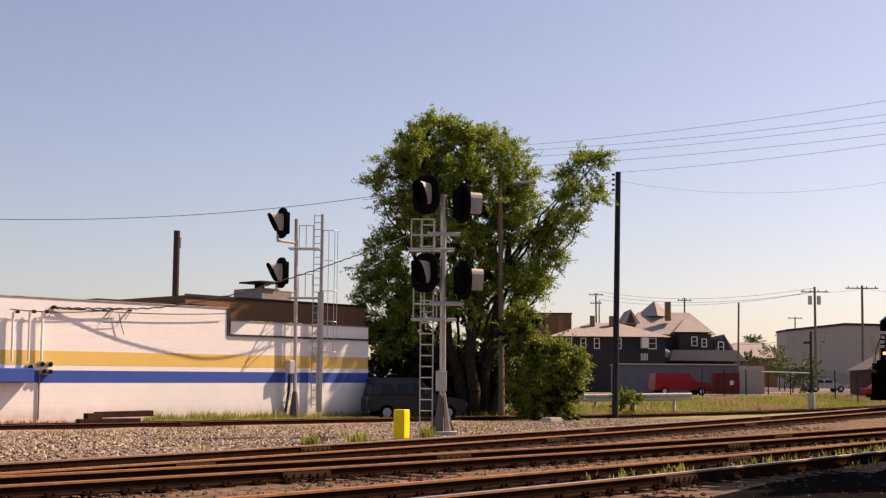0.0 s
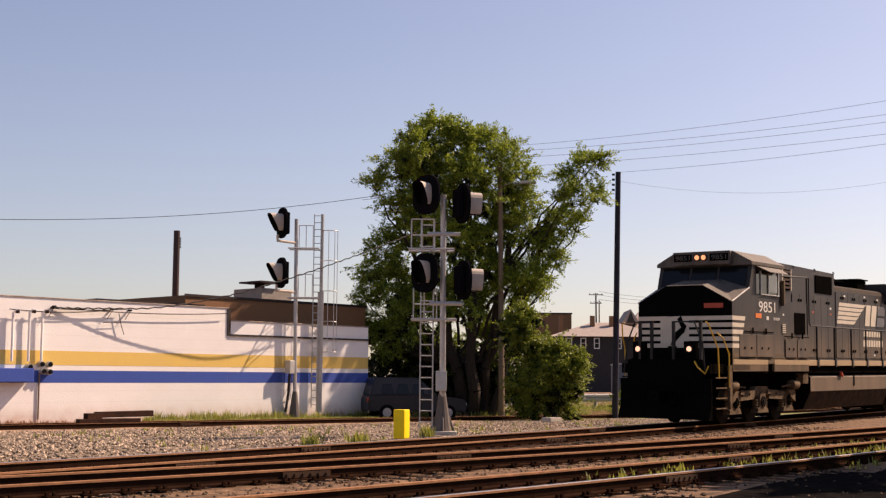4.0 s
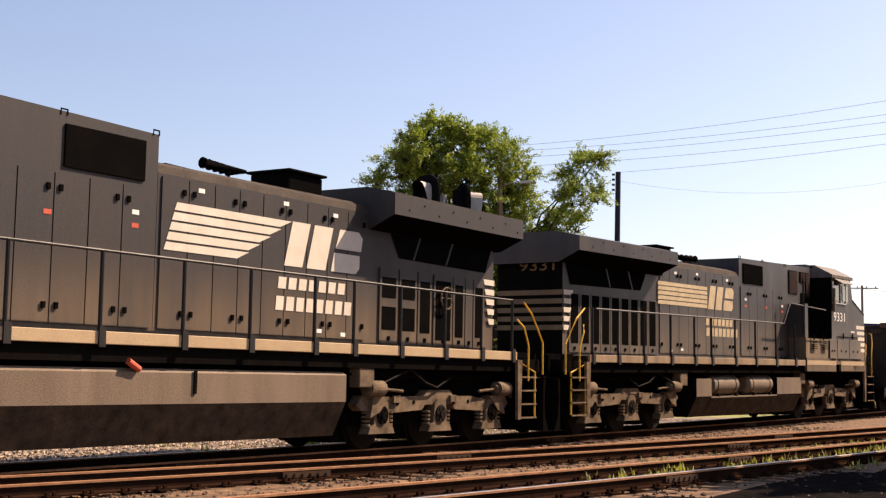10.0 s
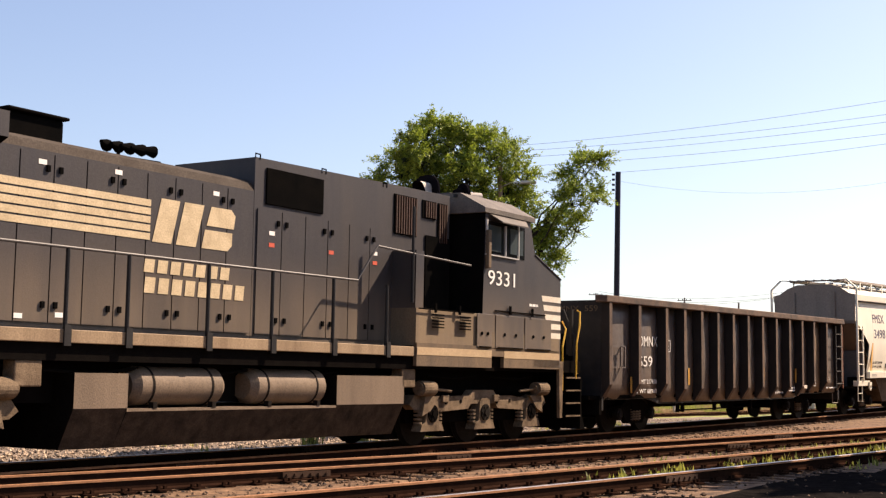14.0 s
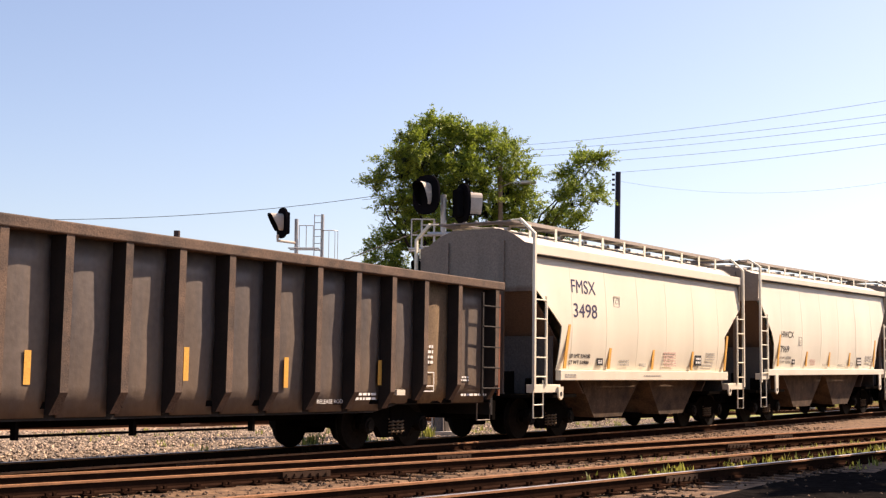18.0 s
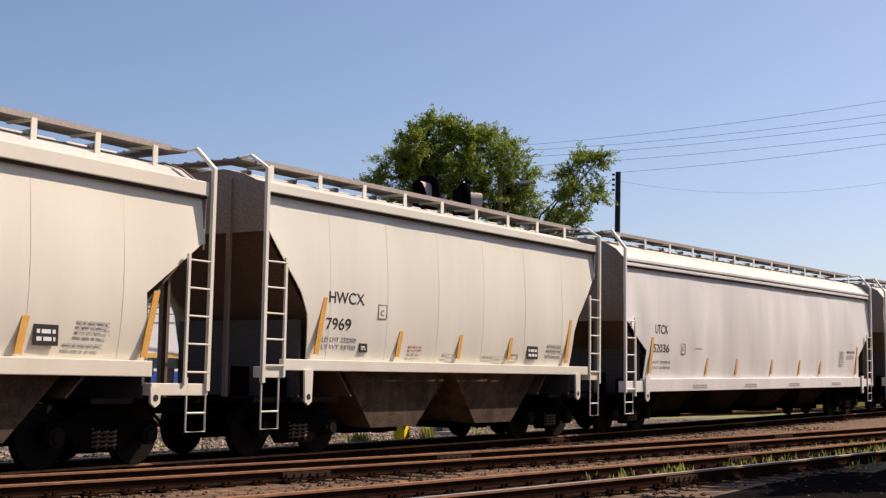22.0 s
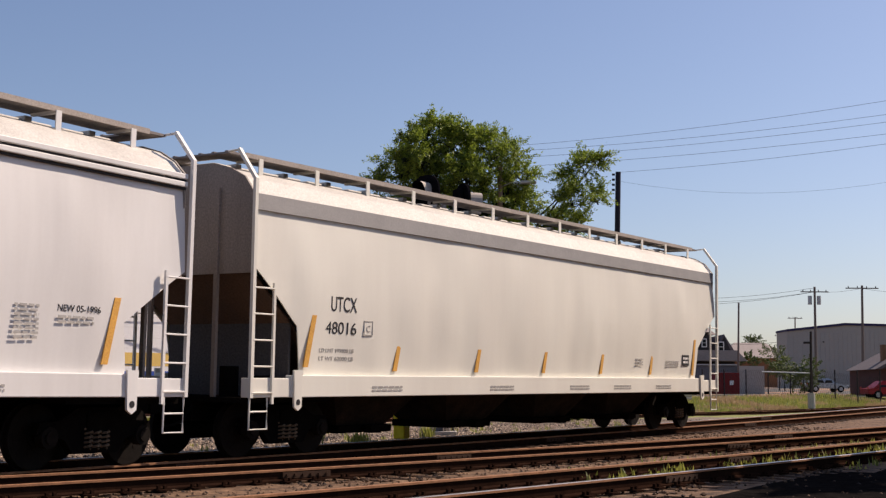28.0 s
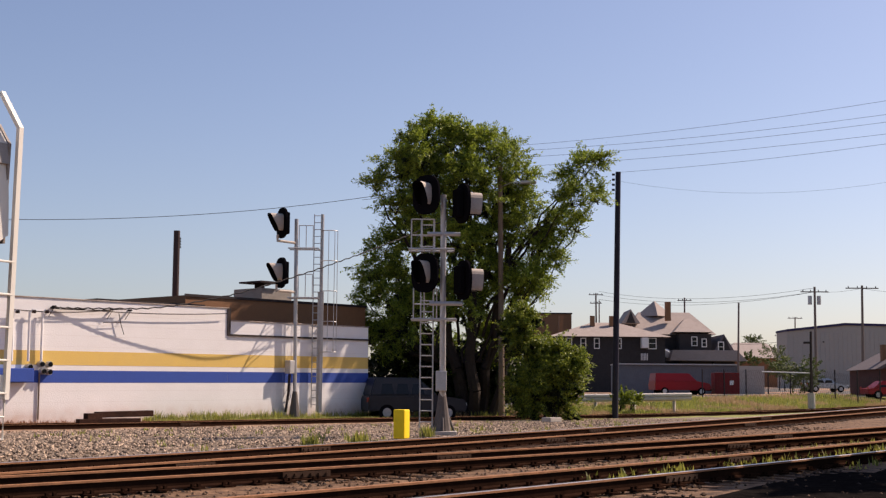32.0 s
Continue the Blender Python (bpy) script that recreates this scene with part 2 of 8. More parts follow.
def scatter_mesh(name, base, places, material, label, category):
    """Many small pieces joined into one object. base: (verts, faces); places: (x, y, z, size, turn)."""
    bv, bf = np.array(base[0], float), base[1]
    P = np.array(places, float)
    n, m = len(P), len(bv)
    rs = np.random.RandomState(5)
    a = P[:, 4]
    jig = 1 + 0.5 * (rs.rand(n, m, 3) - 0.5)
    v = bv[None] * P[:, 3, None, None] * jig
    c, s = np.cos(a)[:, None], np.sin(a)[:, None]
    out = np.stack([v[..., 0] * c - v[..., 1] * s + P[:, 0, None], v[..., 0] * s + v[..., 1] * c + P[:, 1, None], v[..., 2] + P[:, 2, None]], -1).reshape(-1, 3)
    faces = [tuple(i + k * m for i in f_) for k in range(n) for f_ in bf]
    me = bpy.data.meshes.new(name)
    me.from_pydata(out.tolist(), [], faces)
    me.materials.append(material)
    return tagged(new(name, me), label, category, kind="stuff")


def stone_mat(name, c0, c1):
    m = bpy.data.materials.new(name)
    m.use_nodes = True
    nt = m.node_tree
    b = nt.nodes["Principled BSDF"]
    g = nt.nodes.new("ShaderNodeNewGeometry")
    r = nt.nodes.new("ShaderNodeValToRGB")
    r.color_ramp.elements[0].color, r.color_ramp.elements[1].color = (*c0, 1), (*c1, 1)
    nt.links.new(g.outputs["Random Per Island"], r.inputs[0])
    nt.links.new(r.outputs[0], b.inputs["Base Color"])
    b.inputs["Roughness"].default_value = 0.95
    return m


OCTA = ([(1, 0, 0), (-1, 0, 0), (0, 0.8, 0), (0, -0.8, 0), (0, 0, 0.7), (0, 0, -0.7)], [(0, 2, 4), (2, 1, 4), (1, 3, 4), (3, 0, 4), (2, 0, 5), (1, 2, 5), (3, 1, 5), (0, 3, 5)])
rs = np.random.RandomState(3)
pl, pn = [], []
for _ in range(30000):
    x = 12 + 50 * rs.rand() ** 1.5
    n = rs.uniform(-0.6, 15.5)
    y = track_y(x) + n
    if abs(abs(n) - 0.75) > 0.12:
        pl.append((x, y, ground_z(x, y) + 0.015, rs.uniform(0.02, 0.055), rs.uniform(0, 6.3)))
for _ in range(9000):
    x = 9 + 32 * rs.rand() ** 1.3
    n = rs.uniform(-11.5, -0.8)
    y = track_y(x) + n
    # few brown stones on the shade-painted strip
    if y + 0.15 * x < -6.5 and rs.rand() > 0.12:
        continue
    pn.append((x, y, ground_z(x, y) + 0.005, rs.uniform(0.015, 0.045), rs.uniform(0, 6.3)))
scatter_mesh("ballast_stones", OCTA, pl, stone_mat("pale_stone_mix", (0.03, 0.02, 0.015), (0.62, 0.47, 0.34)), "loose grey and tan ballast stones beside the main track", "gravel")
scatter_mesh("oily_stones", OCTA, pn, stone_mat("brown_stone_mix", (0.015, 0.008, 0.005), (0.16, 0.088, 0.045)), "rust-stained brown ballast stones between the near tracks", "gravel")

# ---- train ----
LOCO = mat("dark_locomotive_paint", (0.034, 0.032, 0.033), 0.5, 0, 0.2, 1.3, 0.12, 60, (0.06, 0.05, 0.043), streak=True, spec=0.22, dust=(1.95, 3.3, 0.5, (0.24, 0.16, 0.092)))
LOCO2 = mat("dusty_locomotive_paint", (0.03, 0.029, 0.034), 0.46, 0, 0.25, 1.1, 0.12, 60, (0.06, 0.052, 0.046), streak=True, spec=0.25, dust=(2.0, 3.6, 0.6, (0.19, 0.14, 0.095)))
# Black parts; also shade painted on nose front, hood ends, cab back, wing underside.
LOCOD = mat("black_parts_and_end_shade", (0.004, 0.004, 0.004), 0.6, 0, 0.2, 2.0, 0.1, 50, (0.008, 0.007, 0.006), spec=0.0)
ROOFP = mat("dusty_roof_paint", (0.15, 0.13, 0.112), 0.7, 0, 0.3, 2.2, 0.15, 40, (0.065, 0.056, 0.048))
STRIPE = mat("cream_stripe_paint", (0.66, 0.6, 0.5), 0.55, 0, 0.15, 3, 0.05, 40, (0.48, 0.41, 0.31))
STRIPE2 = mat("aged_yellow_stripe_paint", (0.56, 0.45, 0.29), 0.6, 0, 0.25, 3, 0.05, 40, (0.36, 0.28, 0.17))
SILL = mat("tan_sill_stripe", (0.42, 0.31, 0.19), 0.6, 0, 0.2, 3, 0.05, 40, (0.33, 0.23, 0.13))
DUST = mat("dusty_underframe", (0.205, 0.15, 0.1), 0.9, 0, 0.35, 3, 0.4, 50, (0.07, 0.05, 0.034), spec=0.05)
SILL2 = mat("grimy_tan_sill_stripe", (0.31, 0.225, 0.14), 0.65, 0, 0.3, 2.5, 0.05, 40, (0.17, 0.115, 0.07), streak=True)
HOODT = mat("dull_dusty_hood_top", (0.075, 0.063, 0.053), 0.85, 0, 0.3, 2.2, 0.15, 40, (0.045, 0.037, 0.031), spec=0.03)
# Tank colour darkened for the shade on its lower slopes.
TANKSH = mat("shaded_tank_slope", (0.07, 0.05, 0.035), 0.9, 0, 0.3, 4, 0.3, 50, (0.02, 0.015, 0.012), spec=0.05)
TANKP = mat("dusty_fuel_tank", (0.19, 0.14, 0.098), 0.7, 0, 0.25, 1.5, 0.2, 40, (0.1, 0.073, 0.052), streak=True)
# Grease black made deeper for the shade under the cars and on tank ends.
UNDER = mat("greasy_shade_black", (0.008, 0.007, 0.006), 0.9, 0, 0.25, 5, 0.3, 60, (0.005, 0.004, 0.004), spec=0.0)
# Wheel steel darkened to hold the shadow of the side frames.
STEEL = mat("shade_dark_wheel_steel", (0.014, 0.011, 0.009), 0.75, 0, 0.25, 6, 0.2, 60, (0.007, 0.006, 0.005), spec=0.05)
YEL = mat("yellow_handrail_paint", (0.75, 0.44, 0.05), 0.5, 0, 0.12, 4, 0.05, 40, (0.55, 0.3, 0.04))
HRAIL = mat("black_handrail_steel", (0.02, 0.019, 0.019), 0.5, 0, 0.15, 4)
DUSTL = mat("dusty_lower_body_paint", (0.16, 0.11, 0.066), 0.7, 0, 0.25, 2, 0.15, 50, (0.06, 0.047, 0.036), streak=True)
DUSTT = mat("tan_dust_on_paint", (0.2, 0.145, 0.09), 0.75, 0, 0.25, 1.6, 0.15, 50, (0.1, 0.075, 0.052), streak=True)
GLASS = mat("dark_tinted_glass", (0.008, 0.009, 0.011), 0.08, 0, 0.05, 2, spec=0.28)
BLUEGLASS = mat("side_window_glass", (0.05, 0.065, 0.07), 0.06, 0, 0.05, 2, spec=0.8)
ALU = mat("bare_window_frame", (0.6, 0.58, 0.55), 0.4, 0.5, 0.1, 5)
REDM = mat("red_marking", (0.55, 0.1, 0.06), 0.6, 0, 0.1, 6)
ORANGE = mat("orange_marking", (0.8, 0.22, 0.06), 0.6, 0, 0.1, 6)
WHITEM = mat("white_lettering", (0.8, 0.78, 0.74), 0.6, 0, 0.08, 6)
LAMP = mat("lit_headlamp", (1.0, 0.46, 0.22), 0.3, 0, 0.02, 5, emit=0.62)
DITCH = mat("lit_ditch_lamp", (1.0, 0.6, 0.42), 0.3, 0, 0.02, 5, emit=0.75)
DUSTRAIL = mat("dusty_handrail_steel", (0.07, 0.066, 0.066), 0.5, 0.0, 0.2, 4)
GRILLE = mat("louvre_rust_brown", (0.07, 0.04, 0.03), 0.7, 0.2, 0.2, 6)


def text(body, x, z, w, h, y, m, parent, name="lettering", label="", surf=None):
    """Raised flat lettering on a side that faces -y; x, z: its lower left corner."""
    cu = bpy.data.curves.new("t", "FONT")
    cu.body, cu.extrude = body, 0.002
    ob = bpy.data.objects.new("t", cu)
    me = bpy.data.meshes.new_from_object(ob)
    bpy.data.objects.remove(ob)
    c = np.array([v.co for v in me.vertices])
    lo, hi = c.min(0), c.max(0)
    for v in me.vertices:
        v.co = (x + (v.co.x - lo[0]) / (hi[0] - lo[0]) * w, y - (v.co.z - lo[2]), z + (v.co.y - lo[1]) / (hi[1] - lo[1]) * h)
    if surf:
        for v in me.vertices:
            v.co.y += surf(v.co.x, v.co.z) - y
    me.materials.append(m)
    o = new(name, me)
    o.parent = parent
    if label:
        o["label"] = label
    return o


def bars(x, z, w, h, rows, y, m, parent, name="small_print"):
    """Small print that cannot be read, as rows of short bars."""
    bm = B()
    rnd = random.Random(int(x * 97 + z * 31))
    for r in range(rows):
        zz = z + h * (1 - (r + 0.8) / rows)
        a = x
        while a < x + w:
            b = min(x + w, a + rnd.uniform(0.05, 0.16))
            box(bm, a, b, y - 0.002, y, zz, zz + 0.55 * h / rows)
            a = b + 0.03
    return part(name, bm, m, parent)


def poly_plate(bm, pts, y, t=0.004):
    prism(bm, pts, y - t, y)


def wheelset(parent, x, r=0.46, spokes=False):
    """Two flanged wheels on an axle; the axle's middle is the wheelset's own origin."""
    ws = new("wheelset")
    ws.parent = parent
    ws.matrix_local = pose(x, 0, r)
    bm = B()
    rod(bm, (0, -1.0, 0), (0, 1.0, 0), 0.085, 12)
    part("axle", bm, UNDER, ws)
    for s in (-1, 1):
        bm = B()
        rod(bm, (0, s * 0.70, 0), (0, s * 0.725, 0), r + 0.025, 28)
        rod(bm, (0, s * 0.725, 0), (0, s * 0.82, 0), r, 28, r - 0.006)
        rod(bm, (0, s * 0.82, 0), (0, s * 0.823, 0), r * 0.8, 28)
        rod(bm, (0, s * 0.80, 0), (0, s * 0.87, 0), 0.14, 14)
        for k in range(6):
            a = k * math.pi / 3
            rod(bm, (math.cos(a) * r * 0.5, s * 0.82, math.sin(a) * r * 0.5), (math.cos(a) * r * 0.5, s * 0.83, math.sin(a) * r * 0.5), 0.03, 8)
        part("wheel", bm, STEEL, ws)
    return ws


SPIN = []


def freight_truck(parent, x, r=0.457):
    """A three-piece freight truck under a car."""
    tk = new("truck")
    tk.parent = parent
    tk.matrix_local = pose(x, 0, 0)
    w = 0.89
    for s in (-1, 1):
        bm = B()
        y0, y1 = s * 0.95, s * 1.09
        pts = [(-w - 0.2, 0.5), (-w - 0.16, 0.66), (-w + 0.2, 0.68), (-0.35, 0.86), (0.35, 0.86), (w - 0.2, 0.68), (w + 0.16, 0.66), (w + 0.2, 0.5), (w - 0.14, 0.46),
               (w - 0.3, 0.42), (0.42, 0.22), (-0.42, 0.22), (-w + 0.3, 0.42), (-w + 0.14, 0.46)]
        prism(bm, pts, min(y0, y1), max(y0, y1))
        part("side_frame", bm, DUST if r > 0.5 else UNDER, tk)
        for k in (-0.16, 0, 0.16):
            bm = B()
            pipe(bm, [(k + 0.06 * math.cos(q * 1.05), s * 1.1 + 0.06 * math.sin(q * 1.05), 0.28 + q * 0.0105) for q in range(28)], 0.018, 5)
            part("spring", bm, DUST, tk)
        for k in (-w, w):
            bm = B()
            disc_y(bm, k, r, 0.15, s * 1.0, s * 1.14, 16)
            disc_y(bm, k, r, 0.09, s * 1.14, s * 1.17, 12)
            part("bearing", bm, STEEL, tk)
    bm = B()
    box(bm, -0.2, 0.2, -1.12, 1.12, 0.5, 0.8)
    part("bolster", bm, UNDER, tk)
    return tk


def coupler(parent, x, d):
    bm = B()
    box(bm, min(x, x + d * 0.5), max(x, x + d * 0.5), -0.1, 0.1, 0.76, 0.98)
    box(bm, min(x + d * 0.45, x + d * 0.72), max(x + d * 0.45, x + d * 0.72), -0.17, 0.17, 0.72, 1.02, 0.03)
    part("coupler", bm, UNDER, parent)
    bm = B()
    pipe(bm, [(x, -0.35, 0.85), (x + d * 0.25, -0.4, 0.6), (x + d * 0.6, -0.3, 0.5)], 0.025)
    part("brake_hose", bm, UNDER, parent)


def loco_truck(loco, x, f):
    """A three-axle truck with coil springs, journal boxes and brake cylinders."""
    tk = new("truck")
    tk.parent = loco
    tk.matrix_local = pose(x, 0, 0)
    for s in (-1, 1):
        y0, y1 = sorted((s * 1.0, s * 1.2))
        bm = B()
        prism(bm, [(-2.75, 0.82), (-2.6, 1.0), (-2.2, 1.02), (-1.8, 0.92), (-1.2, 0.98), (-0.55, 0.98), (-0.4, 1.1), (0.4, 1.1), (0.55, 0.98), (1.2, 0.98), (1.8, 0.92), (2.2, 1.02),
                   (2.6, 1.0), (2.75, 0.82), (2.6, 0.72), (1.5, 0.68), (0.6, 0.72), (0.5, 0.82), (-0.5, 0.82), (-0.6, 0.72), (-1.5, 0.68), (-2.6, 0.72)], y0, y1)
        part("side_frame", bm, DUST, tk)
        for ax in (-2.0, 0, 2.0):
            bm = B()
            prism(bm, [(ax - 0.42, 0.3), (ax - 0.36, 0.42), (ax - 0.24, 0.48), (ax - 0.2, 0.86), (ax - 0.12, 0.93), (ax + 0.12, 0.93), (ax + 0.2, 0.86), (ax + 0.24, 0.48), (ax + 0.36, 0.42), (ax + 0.42, 0.3)],
                  min(s * 1.02, s * 1.24), max(s * 1.02, s * 1.24))
            jb = part("journal_box", bm, DUST, tk)
            bm = B()
            disc_y(bm, ax, 0.64, 0.17, s * 1.24, s * 1.27, 18)
            for k in range(6):
                a = k * math.pi / 3
                disc_y(bm, ax + math.cos(a) * 0.12, 0.64 + math.sin(a) * 0.12, 0.025, s * 1.27, s * 1.285, 6)
            disc_y(bm, ax, 0.64, 0.07, s * 1.27, s * 1.3, 12)
            part("journal_cap", bm, UNDER if ax else STEEL, jb)
            for k in (-0.36, 0.36):
                bm = B()
                for q in range(4):
                    rod(bm, (ax + k, s * 1.13, 0.44 + q * 0.075), (ax + k, s * 1.13, 0.48 + q * 0.075), 0.085, 12)
                part("spring", bm, DUST, tk)
        for ax in (-1.0, 1.0):
            bm = B()
            disc_y(bm, ax - 0.45, 0.87, 0.06, s * 1.2, s * 1.21, 12)
            disc_y(bm, ax + 0.1, 0.87, 0.04, s * 1.2, s * 1.21, 12)
            part("frame_hole", bm, UNDER, tk)
            bm = B()
            box(bm, ax - 0.95 + 0.3, ax - 0.95 + 0.52, min(s * 1.2, s * 1.26), max(s * 1.2, s * 1.26), 0.86, 1.0, 0.01)
            part("bracket", bm, DUST, tk)
        for ax, d in ((-2.35, 1), (2.35, -1)):
            bm = B()
            rod(bm, (ax - d * 0.2, s * 1.28, 1.13), (ax + d * 0.25, s * 1.28, 1.13), 0.15, 18)
            rod(bm, (ax - d * 0.24, s * 1.28, 1.13), (ax - d * 0.2, s * 1.28, 1.13), 0.12, 18)
            rod(bm, (ax + d * 0.25, s * 1.28, 1.13), (ax + d * 0.32, s * 1.28, 1.13), 0.09, 12)
            rod(bm, (ax + d * 0.3, s * 1.28, 1.12), (ax + d * 0.95, s * 1.28, 1.08), 0.03, 8)
            part("brake_cylinder", bm, DUST, tk)
            bm = B()
            prism(bm, [(ax, 0.98), (ax + d * 0.5, 0.98), (ax + d * 0.2, 0.7), (ax - d * 0.1, 0.6)], min(s * 1.2, s * 1.3), max(s * 1.2, s * 1.3))
            part("brake_lever", bm, DUST, tk)
    bm = B()
    box(bm, -2.5, 2.5, -0.95, 0.95, 0.45, 1.05)
    for ax in (-2.0, 0, 2.0):
        box(bm, ax - 0.75, ax + 0.5, -0.64, 0.64, 0.13, 0.5, 0.05)
    part("motor_block", bm, UNDER, tk)
    for ax in (-2.0, 0, 2.0):
        SPIN.append((wheelset(loco, x + ax, 0.52), x + ax, 0.52, loco))
    return tk


def locomotive(f, number, plain_tank):
    """A wide-nosed six-axle diesel, its front towards -x for f = 1 and towards +x for f = -1."""
    L = empty("locomotive")
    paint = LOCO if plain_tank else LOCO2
    cr = -6.85 if plain_tank else -7.2

    def X(*v):
        return sorted(f * a for a in v)

    def bx(bm, x0, x1, y0, y1, z0, z1, bev=0.0):
        a, b = X(x0, x1)
        return box(bm, a, b, y0, y1, z0, z1, bev)

    def pr(bm, pts, a, b):
        return prism(bm, [(f * x, z) for x, z in pts], a, b)

    # underframe, walkway and skirts
    bm = B()
    bx(bm, -11.9, 10.6, -1.42, 1.42, 1.5, 1.78)
    bx(bm, -10.4, 10.2, -0.95, 0.95, 0.92, 1.5)
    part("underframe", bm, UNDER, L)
    for s in (-1, 1):
        bm = B()
        bx(bm, -4.8, 9.45, min(s * 1.43, s * 1.5), max(s * 1.43, s * 1.5), 1.74, 1.92, 0.01)
        part("walkway_sill", bm, SILL if plain_tank else SILL2, L, "sun-bleached tan sill stripe")
        for a, b, zb in ((-10.62, -8.12, 1.57), (-8.12, -7.62, 1.8), (-7.62, -4.83, 1.56)):
            bm = B()
            bx(bm, a, b, min(s * 1.45, s * 1.53), max(s * 1.45, s * 1.53), zb, 2.0)
            sk = part("skirt", bm, DUSTL, L)
            if zb < 1.7:
                bm = B()
                bx(bm, a + 0.01, b - 0.01, min(s * 1.53, s * 1.536), max(s * 1.53, s * 1.536), 1.77, 1.92)
                part("stripe", bm, SILL, sk)
    # nose and cab
    w = 1.53
    bm = B()
    prof = {-10.66: [(-w, 1.6), (-w, 3.6), (-0.6, 4.1), (0.6, 4.1), (w, 3.6), (w, 1.6)], -9.44: [(-w, 1.6), (-w, 4.05), (-0.65, 4.33), (0.65, 4.33), (w, 4.05), (w, 1.6)]}
    ra = [bm.verts.new((f * -10.66, y, z)) for y, z in prof[-10.66]]
    rb = [bm.verts.new((f * -9.44, y, z)) for y, z in prof[-9.44]]
    bm.faces.new(ra)
    bm.faces.new(rb[::-1])
    for i in range(6):
        j = (i + 1) % 6
        fc = bm.faces.new((ra[i], rb[i], rb[j], ra[j]))
        fc.material_index = 1 if i in (1, 2, 3) else 0
    bmesh.ops.recalc_face_normals(bm, faces=bm.faces)
    # nose front goes black to stand for its shade
    for fc in bm.faces:
        if f * fc.normal.x < -0.8:
            fc.material_index = 2
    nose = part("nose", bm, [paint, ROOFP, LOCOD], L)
    for s in (-1, 1):
        bm = B()
        rod(bm, (f * -10.67, s * w, 3.6), (f * -9.44, s * w, 4.06), 0.022, 8)
        part("nose_edge", bm, ALU if number == "9851" else paint, nose)
    grime = DUSTL if plain_tank else DUSTT
    for s in (-1, 1):
        bm = B()
        bx(bm, -10.6, cr - 0.05, min(s * (w + 0.001), s * (w + 0.005)), max(s * (w + 0.001), s * (w + 0.005)), 1.97, 2.1 if plain_tank else 2.3)
        part("lower_cab_panel", bm, grime, L, "dust-covered lower cab side")
    # cab
    bm = B()
    side = [(-9.44, 1.95), (-9.44, 4.05), (-9.2, 4.78), (cr - 0.1, 4.78), (cr, 1.95)]
    pr(bm, side, -w, w)
    # shade on the cab's back is put in as black
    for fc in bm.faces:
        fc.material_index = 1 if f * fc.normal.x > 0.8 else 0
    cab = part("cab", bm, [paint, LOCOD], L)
    bm = B()
    ring = [(-w - 0.05, 4.76), (-w - 0.05, 4.86), (-0.95, 5.2), (0.95, 5.2), (w + 0.05, 4.86), (w + 0.05, 4.76)]
    a, b = X(-9.35, cr)
    prism(bm, ring, a, b, "x")
    roof = part("cab_roof", bm, ROOFP, cab, "dusty grey cab roof")
    bm = B()
    bx(bm, -8.6, -7.4, -0.6, 0.6, 5.18, 5.25, 0.02)
    part("roof_cover", bm, HRAIL, cab)
    for k in range(5):
        bm = B()
        rod(bm, (f * (-9.0 + k * 0.45), -0.85, 5.1), (f * (-9.0 + k * 0.45), -0.85, 5.17), 0.05, 8)
        part("antenna", bm, HRAIL, cab)
    bm = B()
    pipe(bm, [(f * -8.5, -0.7, 5.1), (f * -8.5, -0.7, 5.2), (f * -8.0, -0.7, 5.2), (f * -8.0, -0.7, 5.1)], 0.015, 6)
    part("grab_iron", bm, HRAIL, cab)
    # windshield band and number boards
    bm = B()
    for y0, y1 in ((-1.4, -0.5), (-0.42, 0.42), (0.5, 1.4)):
        pts = [(-9.455, 4.14), (-9.225, 4.72), (-9.195, 4.72), (-9.425, 4.14)]
        pr(bm, pts, y0, y1)
    part("windshield", bm, GLASS, cab)
    bm = B()
    bx(bm, -9.52, -9.25, -0.95, 0.95, 4.78, 5.2, 0.03)
    part("light_housing", bm, ROOFP, cab, "dusty lamp and number board housing")
    for s in (-1, 1):
        bm = B()
        bx(bm, -9.54, -9.51, min(s * 0.3, s * 0.9), max(s * 0.3, s * 0.9), 4.9, 5.12)
        part("number_board", bm, LOCOD, cab)
        bm = B()
        bx(bm, -9.555, -9.541, min(s * 0.36, s * 0.84), max(s * 0.36, s * 0.84), 4.94, 5.08)
        if number == "9851":
            bm.free()
            nb = text(number, -0.84 if s > 0 else 0.36, 4.94, 0.48, 0.14, -9.542, ROOFP, cab, "board_number")
            nb.matrix_local = Matrix.Rotation(-math.pi / 2, 4, "Z")
        else:
            part("number_bar", bm, ROOFP, cab)
    for y, z, r, nm in ((-0.11, 5.01, 0.075, "headlight"), (0.11, 5.01, 0.075, "headlight"), (-0.82, 2.2, 0.075, "ditch_light"), (0.82, 2.2, 0.075, "ditch_light")):
        x0 = -9.52 if z > 4 else -11.98
        bm = B()
        rod(bm, (f * x0, y, z), (f * (x0 - 0.05), y, z), r + 0.03, 18)
        hl = part(nm, bm, HRAIL, cab if z > 4 else L)
        bm = B()
        rod(bm, (f * (x0 - 0.05), y, z), (f * (x0 - 0.06), y, z), r, 18)
        part("lens", bm, (LAMP if z > 4 else DITCH) if number == "9851" else GLASS, hl, "lit warm lamp lens" if number == "9851" else "")
